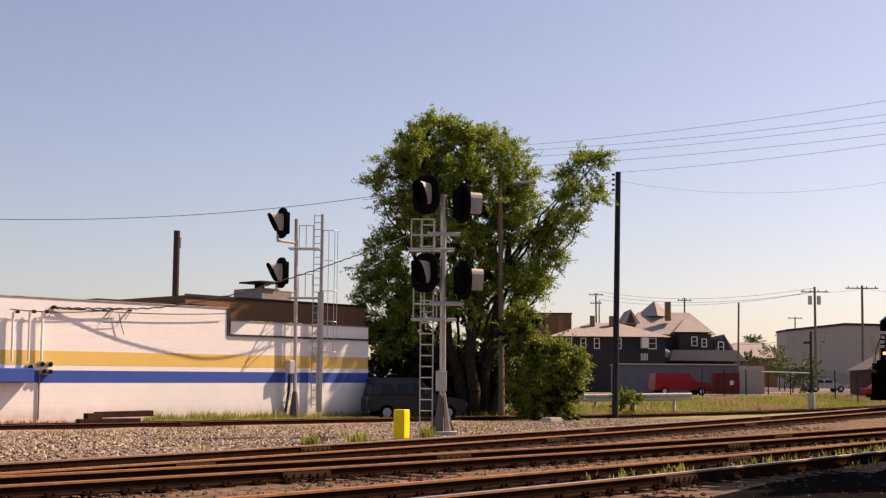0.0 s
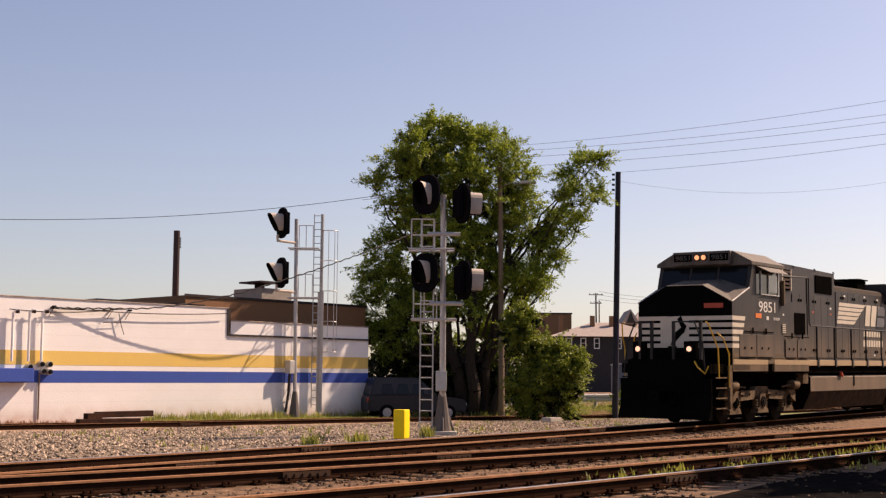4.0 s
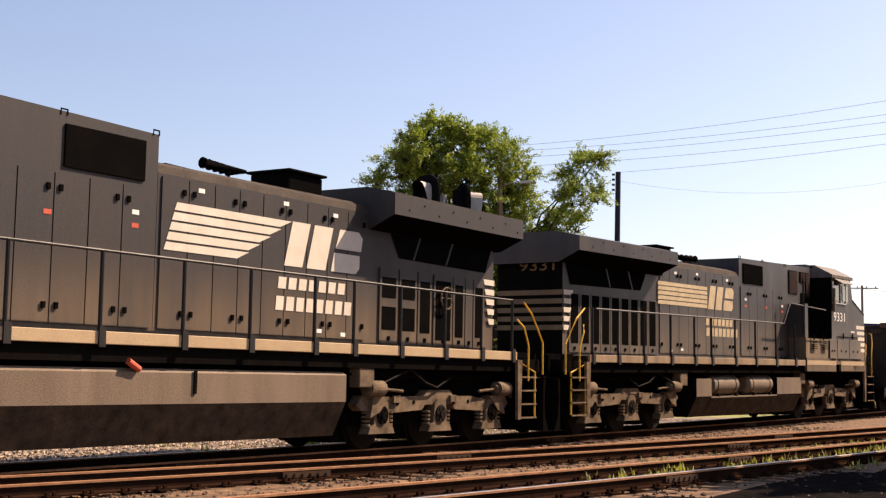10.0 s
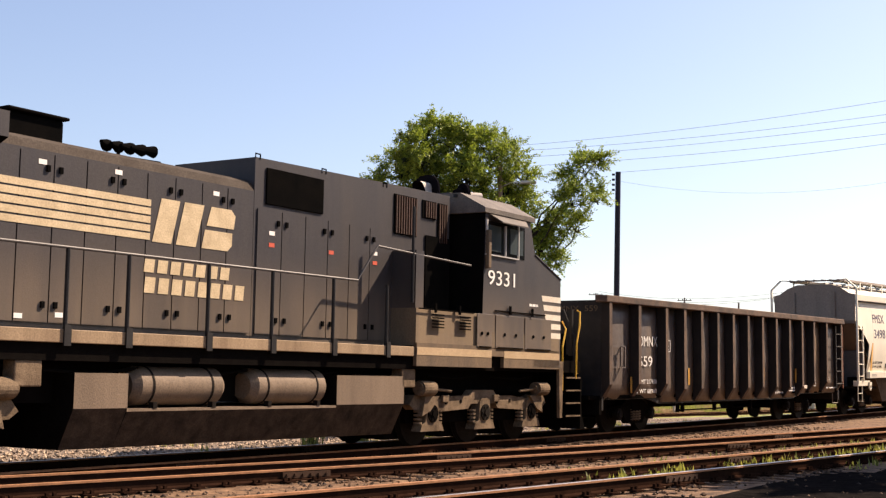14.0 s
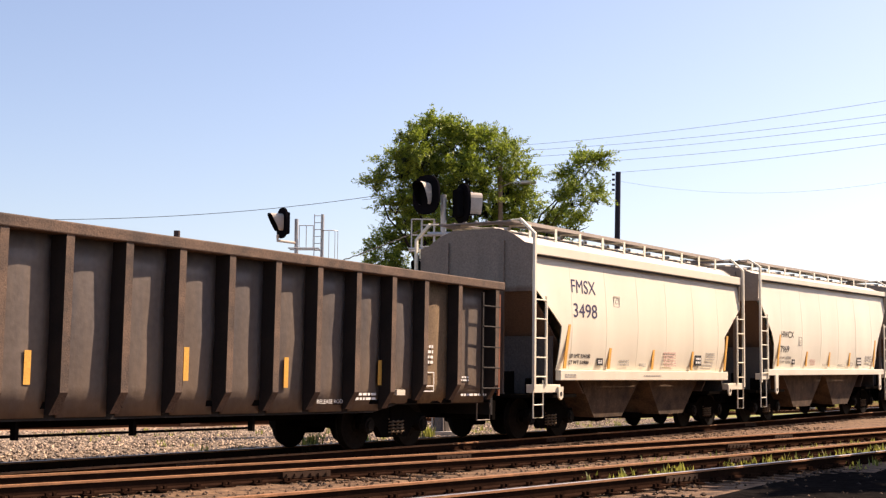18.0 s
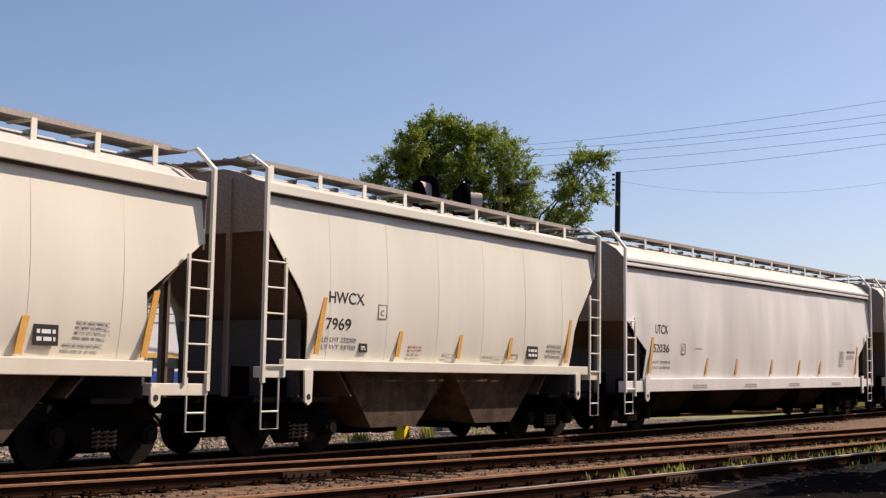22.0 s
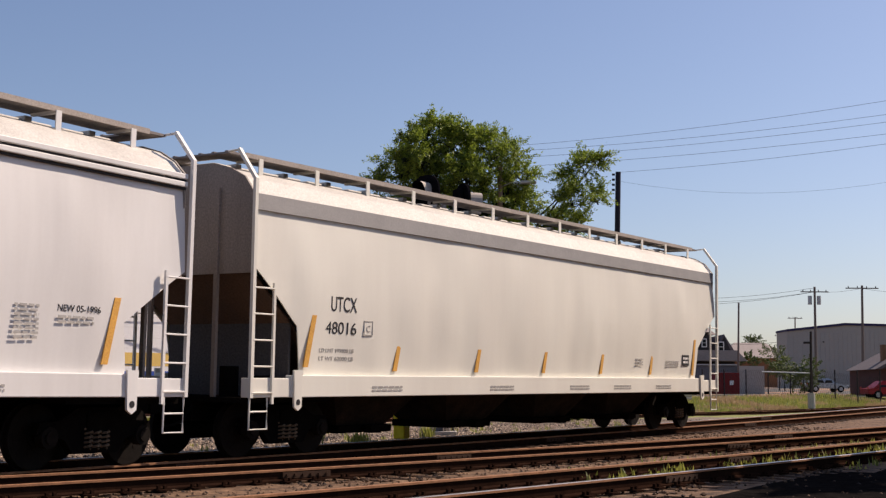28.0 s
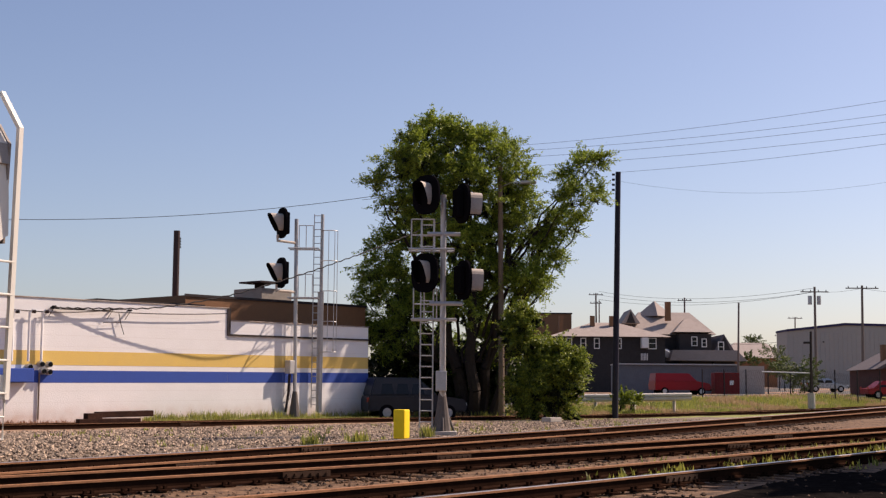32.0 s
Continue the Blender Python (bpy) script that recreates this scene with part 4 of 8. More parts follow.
        for x0, x1 in ((-2.4, -0.42), (0.2, 2.15)):
            bm = B()
            a, b = X(x0, x1)
            rod(bm, (a + 0.12, -1.08, 1.16), (b - 0.12, -1.08, 1.16), 0.29, 28)
            rod(bm, (a, -1.08, 1.16), (a + 0.12, -1.08, 1.16), 0.2, 28, 0.29)
            rod(bm, (b - 0.12, -1.08, 1.16), (b, -1.08, 1.16), 0.29, 28, 0.2)
            for fc in bm.faces:
                fc.smooth = len(fc.verts) == 4
            for ed in bm.edges:
                ed.smooth = all(len(fc.verts) == 4 for fc in ed.link_faces)
            res = part("air_reservoir", bm, TANKP, L)
            for q in (a + 0.35, b - 0.35):
                bm = B()
                rod(bm, (q - 0.02, -1.08, 1.16), (q + 0.02, -1.08, 1.16), 0.297, 28)
                box(bm, q - 0.04, q + 0.04, -1.4, -1.3, 0.84, 0.93)
                part("strap", bm, STEEL, res)
    for x0 in (-5.0, 3.9):
        bm = B()
        bx(bm, x0, x0 + 0.45, -1.4, -1.15, 1.15, 1.5, 0.02)
        part("air_filter_box", bm, DUST, L)
    for q in range(9):
        xx = -10 + q * 2.4
        bm = B()
        pipe(bm, [(f * xx, -1.2, 1.42), (f * (xx + 0.8), -1.25, 1.33), (f * (xx + 1.9), -1.2, 1.38)], 0.025, 6)
        part("air_pipe", bm, UNDER, L)
    bm = B()
    pipe(bm, [(f * 4.6, -1.35, 1.2), (f * 5.6, -1.35, 1.5), (f * 6.1, -1.35, 1.25), (f * 6.6, -1.3, 1.15), (f * 7.1, -1.3, 1.35)], 0.02, 6)
    part("brake_chain", bm, STEEL, L)
    # warning labels
    for x0, z0, m_ in ((-4.3, 3.62, WHITEM), (-4.3, 3.44, REDM), (-2.95, 3.52, REDM), (-1.3, 3.7, WHITEM), (-1.3, 3.5, REDM), (0.1, 4.2, WHITEM), (2.2, 4.25, WHITEM), (3.6, 4.2, WHITEM), (3.9, 2.06, WHITEM), (3.2, 2.1, WHITEM)):
        bm = B()
        bx(bm, x0, x0 + 0.14, -H - 0.027, -H - 0.022, z0, z0 + 0.07)
        part("warning_label", bm, m_, L)
    loco_truck(L, f * -7.86, f)
    loco_truck(L, f * 6.84, f)
    return L


def emblem_side(L, x0, x1, zt, zb, y, taper, m_=STRIPE):
    """Long paint stripes that run into an angular emblem, and two rows of lettering-sized bars under it."""
    n = 5
    h = (zt - zb) / (n * 1.28)
    for i in range(n):
        z1 = zt - i * h * 1.28
        k = (zt - z1) / (zt - zb)
        bm = B()
        a = x0 - (0.26 * k if taper else 0)
        b = x1 - (1.35 * k if taper else 0)
        poly_plate(bm, [(a, z1 - h), (b - (0.3 if taper else 0), z1 - h), (b, z1), (a + 0.05, z1)], y)
        part("paint_stripe", bm, m_, L)


def block_letters(L, shapes, x, z, sx, sz, y, m_, name):
    for pts in shapes:
        bm = B()
        poly_plate(bm, [(x + a * sx, z + b * sz) for a, b in pts], y)
        part(name, bm, m_, L)


EMBLEM_A = [[(0, 0), (0.24, 0), (0.34, 1), (0.1, 1)], [(0.3, 0), (0.56, 0), (0.66, 1), (0.4, 1)]]
EMBLEM_B = [[(0.64, 0), (1.0, 0), (1.06, 0.14), (1.06, 0.44), (0.68, 0.44)], [(0.7, 0.54), (1.08, 0.54), (1.1, 0.86), (1.04, 1.0), (0.76, 1.0)]]


def name_bars(L, x, z, w, h, y, n, m_=STRIPE):
    for k in range(n):
        bm = B()
        a = x + w * k / n
        poly_plate(bm, [(a, z), (a + w / n * 0.74, z), (a + w / n * 0.82, z + h), (a + w / n * 0.08, z + h)], y)
        part("name_bar", bm, m_, L)


YS = -0.92 - 0.026
loco_a = locomotive(1, "9851", True)
tagged(loco_a, "dark grey diesel locomotive with cream stripes, lit headlights, leading the train", "locomotive", "freight train")
emblem_side(loco_a, -0.42, 2.42, 3.99, 3.2, YS, True)
block_letters(loco_a, EMBLEM_A + EMBLEM_B, 2.25, 3.22, 2.05, 0.78, YS, STRIPE, "emblem")
name_bars(loco_a, 2.1, 2.82, 1.95, 0.2, YS, 7)
name_bars(loco_a, 2.05, 2.45, 2.2, 0.24, YS, 8)
text("9851", -8.78, 3.36, 1.24, 0.32, -1.538, WHITEM, loco_a, "road_number", "white road number")
text("D9-40CW", -7.66, 3.13, 0.46, 0.09, -1.538, WHITEM, loco_a, "model_mark")
for a, b, c, d, m_ in ((-9.02, -8.58, 3.17, 3.31, ORANGE), (-8.2, -8.04, 3.13, 3.24, WHITEM), (-6.95, -6.85, 3.3, 3.36, WHITEM)):
    bm = B()
    box(bm, a, b, -1.54, -1.535, c, d)
    part("placard", bm, m_, loco_a)

loco_b = locomotive(-1, "9331", False)
tagged(loco_b, "dark grey diesel locomotive running backwards behind the leading one", "locomotive", "freight train")
emblem_side(loco_b, -4.78, -1.6, 3.96, 3.32, YS, False, STRIPE2)
block_letters(loco_b, EMBLEM_A + EMBLEM_B, -1.55, 3.33, 1.68, 0.68, YS, STRIPE2, "emblem")
name_bars(loco_b, -1.7, 2.86, 1.95, 0.2, YS, 7, STRIPE2)
name_bars(loco_b, -1.68, 2.55, 2.3, 0.24, YS, 8, STRIPE2)
text("9331", 7.42, 3.28, 1.12, 0.3, -1.538, WHITEM, loco_b, "road_number", "white road number")
bars(9.2, 2.9, 0.4, 0.1, 1, -1.535, WHITEM, loco_b)
en = text("9331", -0.28, 3.93, 0.98, 0.25, -9.764, DUSTT, loco_b, "end_number", "faded end road number")
en.matrix_local = Matrix.Rotation(-math.pi / 2, 4, "Z")

# ---- open gondola ----
GON = mat("rusted_dark_gondola_paint", (0.085, 0.078, 0.08), 0.42, 0, 0.33, 1.6, 0.25, 9, (0.15, 0.115, 0.09), streak=True, spec=0.3, grain=0.35, dust=(0.8, 2.4, 0.38, (0.19, 0.125, 0.075)))
GON2 = mat("rust_streaked_chord", (0.16, 0.105, 0.075), 0.8, 0, 0.35, 2, 0.3, 40, (0.06, 0.045, 0.038))
GONT = mat("tan_repainted_panel", (0.25, 0.165, 0.09), 0.8, 0, 0.3, 1.6, 0.25, 30, (0.09, 0.065, 0.05), streak=True)
# Black for ladder and sill, and for shade painted on rib sides.
GONK = mat("black_paint_and_rib_shade", (0.014, 0.012, 0.012), 0.6, 0, 0.2, 2, 0.1, 40, (0.03, 0.022, 0.018))
RUST = mat("rusty_red_steel", (0.22, 0.075, 0.04), 0.8, 0, 0.2, 4, 0.2, 40)
REFL = mat("yellow_reflector_strip", (0.72, 0.38, 0.08), 0.5, 0, 0.2, 5, 0.1, 40, (0.5, 0.27, 0.08))


def gondola():
    G = tagged(empty("gondola_car"), "rusty dark high-sided gondola car with vertical ribs and white lettering", "gondola car", "freight train")
    ribs = [-8.06, -6.53, -5.0, -3.9, -2.82, -1.74, -0.67, 0.42, 1.53, 2.63, 3.74, 4.84, 5.92, 7.14, 8.6]
    zb = {k: 0.78 if abs(x) < 4.9 else 0.9 for k, x in enumerate(ribs)}
    for s in (-1, 1):
        for k in range(len(ribs) - 1):
            a, b = ribs[k] + 0.1, ribs[k + 1] - 0.1
            bm = B()
            n = 6
            z0, z1 = (0.74 if abs((a + b) / 2) < 4.9 else 0.86), 3.2
            rows = []
            for j in range(7):
                row = []
                for i in range(n + 1):
                    p, q = i / n, j / 6
                    bulge = 0.05 * math.sin(math.pi * p) * min(1, math.sin(math.pi * q) * 1.8) + noise.noise((k * 3.1 + p * 2, q * 3, s)) * 0.03
                    row.append(bm.verts.new((a + (b - a) * p, s * (1.4 + bulge), z0 + (z1 - z0) * q)))
                rows.append(row)
            for j in range(6):
                for i in range(n):
                    bm.faces.new((rows[j][i], rows[j][i + 1], rows[j + 1][i + 1], rows[j + 1][i]))
            bmesh.ops.recalc_face_normals(bm, faces=bm.faces)
            bmesh.ops.solidify(bm, geom=list(bm.faces), thickness=0.03)
            part("side_panel", bm, GONT if k == 12 else GON, G, "tan repainted side panel" if k == 12 else "", shade=True)
        for k, x in enumerate(ribs):
            bm = B()
            zz = 0.78 if abs(x) < 5 else 0.92
            ya, yb, yc = s * 1.38, s * 1.65, s * 1.46
            v = [[(x - 0.1, ya), (x - 0.07, yb), (x + 0.07, yb), (x + 0.1, ya)], [(x - 0.1, ya), (x - 0.08, yc), (x + 0.08, yc), (x + 0.1, ya)]]
            lo = [bm.verts.new((a, b, zz)) for a, b in v[1]]
            mi_ = [bm.verts.new((a, b, zz + 0.3)) for a, b in v[0]]
            up = [bm.verts.new((a, b, 3.2)) for a, b in v[0]]
            for r0, r1 in ((lo, mi_), (mi_, up)):
                for i in range(4):
                    bm.faces.new((r0[i], r0[(i + 1) % 4], r1[(i + 1) % 4], r1[i]))
            bm.faces.new(lo[::-1])
            bm.faces.new(up)
            bmesh.ops.recalc_face_normals(bm, faces=bm.faces)
            # rust on the outer face; the other faces are black for shade
            for fc in bm.faces:
                fc.material_index = 1 if fc.normal.y * s > 0.8 else 0
            part("rib", bm, [GONK, GON2], G, "rib with shade-black sides and a rust-worn outer face")
        bm = B()
        box(bm, -8.3, 8.88, min(s * 1.36, s * 1.67), max(s * 1.36, s * 1.67), 3.19, 3.36, 0.02)
        part("top_chord", bm, GON2, G)
        bm = B()
        prism(bm, [(-8.12, 0.98), (-8.12, 0.84), (-5.6, 0.84), (-4.9, 0.7), (4.6, 0.7), (5.4, 0.84), (8.8, 0.84), (8.8, 0.98)], min(s * 1.3, s * 1.37), max(s * 1.3, s * 1.37))
        part("side_sill", bm, GONK, G)
        # ladder at the rear corner, shorter one at the front
        for xa, xb in ((8.05, 8.72),):
            bm = B()
            for xx in (xa, xb):
                box(bm, xx - 0.025, xx + 0.025, min(s * 1.6, s * 1.64), max(s * 1.6, s * 1.64), 1.0, 3.1, 0, 1 if xx == xb else 0)
            ld = part("ladder", bm, [GONK, RUST], G)
            for q in range(5):
                bm = B()
                rod(bm, (xa, s * 1.64, 1.15 + q * 0.42), (xb, s * 1.64, 1.15 + q * 0.42), 0.016, 6)
                part("rung", bm, GONK, ld)
            bm = B()
            pipe(bm, [(xa + 0.1, s * 1.45, 0.85), (xa + 0.1, s * 1.45, 0.5), (xb - 0.05, s * 1.45, 0.5), (xb - 0.05, s * 1.45, 0.85)], 0.016, 6)
            part("sill_step", bm, GON, G)
        bm = B()
        for a, b, c, d in ((-7.9, -7.86, 1.62, 2.16), (-7.24, -7.2, 1.62, 2.16), (-7.9, -7.2, 1.62, 1.65), (-7.9, -7.2, 2.13, 2.16), (-7.45, -7.41, 1.62, 2.16)):
            box(bm, a, b, min(s * 1.56, s * 1.6), max(s * 1.56, s * 1.6), c, d)
        for x in (-7.88, -7.22):
            box(bm, x - 0.02, x + 0.02, min(s * 1.3, s * 1.58), max(s * 1.3, s * 1.58), 1.62, 1.66)
            box(bm, x - 0.02, x + 0.02, min(s * 1.3, s * 1.58), max(s * 1.3, s * 1.58), 2.12, 2.16)
        part("grab_rack", bm, GON, G)
    for e, xe in ((-1, 8.08), (1, 8.7)):
        bm = B()
        box(bm, min(e * xe, e * (xe + 0.08)), max(e * xe, e * (xe + 0.08)), -1.45, 1.45, 0.6, 3.25)
        part("end_wall", bm, BLACK, G)
        bm = B()
        box(bm, min(e * (xe + 0.08), e * (xe + 0.2)), max(e * (xe + 0.08), e * (xe + 0.2)), -1.45, 1.45, 0.5, 0.9)
        part("end_sill", bm, UNDER, G)
        if e > 0:
            for q in range(4):
                bm = B()
                box(bm, xe + 0.08, xe + 0.2, -1.45, 1.45, 1.2 + q * 0.55, 1.32 + q * 0.55)
                part("end_rib", bm, BLACK, G)
        coupler(G, e * (xe + 0.1), e)
        freight_truck(G, e * 5.75)
        for k in (-0.89, 0.89):
            SPIN.append((wheelset(G, e * 5.75 + k, 0.457), e * 5.75 + k, 0.457, G))
    bm = B()
    box(bm, -8.7, 8.7, -1.4, 1.4, 0.86, 0.95)
    box(bm, -8.6, 8.6, -0.3, 0.3, 0.55, 0.9)
    part("floor_and_sill", bm, UNDER, G)
    bm = B()
    for x in (-3.6, -3.3, 1.4, -1.2):
        box(bm, x, x + 0.06, -1.3, -1.2, 0.45, 0.75)
    rod(bm, (-3.6, -1.25, 0.5), (1.4, -1.25, 0.5), 0.02, 6)
    part("brake_rigging", bm, UNDER, G)
    Y = -1.465
    tx = text("OMNX  559", 0.05, 2.98, 1.3, 0.14, -8.17, DUSTL, G, "end_mark")
    tx.matrix_local = Matrix.Rotation(-math.pi / 2, 4, "Z")
    text("OMNX", -6.26, 2.17, 1.06, 0.26, Y, WHITEM, G, "reporting_mark", "white reporting mark")
    text("559", -6.26, 1.66, 0.76, 0.26, Y, WHITEM, G, "road_number", "white road number")
    text("LD LMT 217100", -6.5, 1.22, 1.25, 0.11, Y, WHITEM, G, "load_limit")
    text("LT WT 68900", -6.5, 0.98, 1.25, 0.11, Y, WHITEM, G, "light_weight")
    for a, b, c, d in ((-4.75, -4.73, 2.05, 2.35), (-4.45, -4.43, 2.05, 2.35), (-4.75, -4.43, 2.05, 2.07), (-4.75, -4.43, 2.33, 2.35), (6.0, 6.02, 1.08, 1.46), (6.48, 6.5, 1.08, 1.46), (6.0, 6.5, 1.08, 1.1), (6.0, 6.5, 1.44, 1.46), (6.0, 6.5, 1.18, 1.2)):
        bm = B()
        box(bm, a, b, Y - 0.004, Y, c, d)
        part("stencil_frame", bm, WHITEM, G)
    text("C", -4.66, 2.1, 0.12, 0.1, Y, WHITEM, G, "stencil_letter")
    text("RELEASE ROD", 2.85, 0.88, 0.72, 0.07, Y, WHITEM, G, "stencil")
    bars(3.95, 0.92, 0.65, 0.16, 2, Y, WHITEM, G)
    bars(6.1, 1.6, 0.35, 0.4, 4, Y, WHITEM, G)
    bars(7.4, 1.28, 0.4, 0.12, 2, Y, WHITEM, G)
    bars(7.5, 0.98, 1.0, 0.08, 1, Y, WHITEM, G)
    for x, z, h in ((-3.35, 1.18, 0.45), (-0.4, 1.25, 0.5), (1.95, 1.15, 0.5), (4.62, 1.2, 0.45), (-6.7, 1.0, 0.4)):
        bm = B()
        box(bm, x, x + 0.11, Y - 0.006, Y, z, z + h)
        part("reflector", bm, REFL, G)
    bm = B()
    box(bm, 5.05, 5.32, -1.6, -1.45, 1.02, 1.12)
    part("jacking_pad", bm, STRIPE, G)
    return G


# ---- covered hoppers ----
HOP = [mat("pale_hopper_paint_a", (0.77, 0.73, 0.6), 0.5, 0, 0.1, 0.7, 0, 20, (0.56, 0.5, 0.42), streak=True, grain=0.05, dust=(1.3, 2.6, 0.28, (0.5, 0.4, 0.3))),
       mat("pale_hopper_paint_b", (0.77, 0.75, 0.64), 0.5, 0, 0.1, 0.7, 0, 20, (0.56, 0.51, 0.44), streak=True, grain=0.05, dust=(1.3, 2.4, 0.25, (0.5, 0.41, 0.32))),
       mat("grey_hopper_paint", (0.8, 0.79, 0.76), 0.5, 0, 0.2, 0.5, 0, 20, (0.5, 0.48, 0.46), streak=True, grain=0.05),
       mat("white_hopper_paint", (0.78, 0.76, 0.67), 0.5, 0, 0.12, 0.6, 0, 20, (0.55, 0.51, 0.46), streak=True, grain=0.05)]
# End paint: brown dirt, over a base darkened for the ends' shade.
ENDP = [mat("dirty_shaded_hopper_end_a", (0.25, 0.21, 0.175), 0.7, 0, 0.25, 1.2, 0.1, 30, (0.15, 0.125, 0.105), streak=True, dust=(3.3, 3.42, 0.9, (0.1, 0.06, 0.04))),
        mat("dirty_shaded_hopper_end_b", (0.27, 0.23, 0.19), 0.7, 0, 0.3, 1.2, 0.1, 30, (0.22, 0.18, 0.15), streak=True, dust=(3.0, 3.9, 0.8, (0.17, 0.12, 0.085))),
        mat("dirty_shaded_hopper_end_c", (0.28, 0.25, 0.22), 0.7, 0, 0.25, 1.2, 0.1, 30, (0.18, 0.16, 0.14), streak=True, dust=(3.0, 3.2, 0.7, (0.2, 0.145, 0.11))),
        mat("dirty_shaded_hopper_end_d", (0.3, 0.265, 0.235), 0.7, 0, 0.25, 1.2, 0.1, 30, (0.19, 0.165, 0.145), streak=True, dust=(2.7, 3.4, 0.7, (0.22, 0.17, 0.13)))]
HOPD = mat("grey_band_paint", (0.3, 0.29, 0.28), 0.6, 0, 0.1, 2)
HOPR = mat("dusty_hopper_roof_paint", (0.6, 0.57, 0.51), 0.6, 0, 0.2, 1.2, 0.1, 30, (0.4, 0.37, 0.33))
WALKM = mat("dusty_walkway_mesh", (0.26, 0.235, 0.22), 0.8, 0, 0.2, 5, 0.2, 40, (0.16, 0.145, 0.135), spec=0.05)
DIRT = mat("brown_dusty_chute", (0.125, 0.082, 0.052), 0.9, 0, 0.35, 2, 0.2, 30, (0.035, 0.024, 0.018))
BLACKC = mat("black_chute", (0.012, 0.01, 0.009), 0.9, 0, 0.3, 3, 0.2, 30, (0.03, 0.02, 0.015), spec=0.05)
INK = mat("black_lettering", (0.03, 0.028, 0.03), 0.6, 0, 0.1, 8)
INKB = mat("dark_blue_lettering", (0.045, 0.04, 0.1), 0.6, 0, 0.1, 8)


EDGEP = mat("brown_grey_edge_paint", (0.4, 0.35, 0.31), 0.7, 0, 0.2, 3, 0.05, 30, (0.28, 0.24, 0.2))
# Brown and grey of the lower ends, with their shade mixed into the colour.
SLOPE = mat("brown_shaded_slope_sheet", (0.12, 0.07, 0.046), 0.8, 0, 0.3, 1.2, 0.2, 30, (0.09, 0.06, 0.045), streak=True)
SHEAR = mat("grey_shaded_shear_plate", (0.07, 0.065, 0.066), 0.8, 0, 0.3, 1.2, 0.2, 30, (0.07, 0.06, 0.058), streak=True)


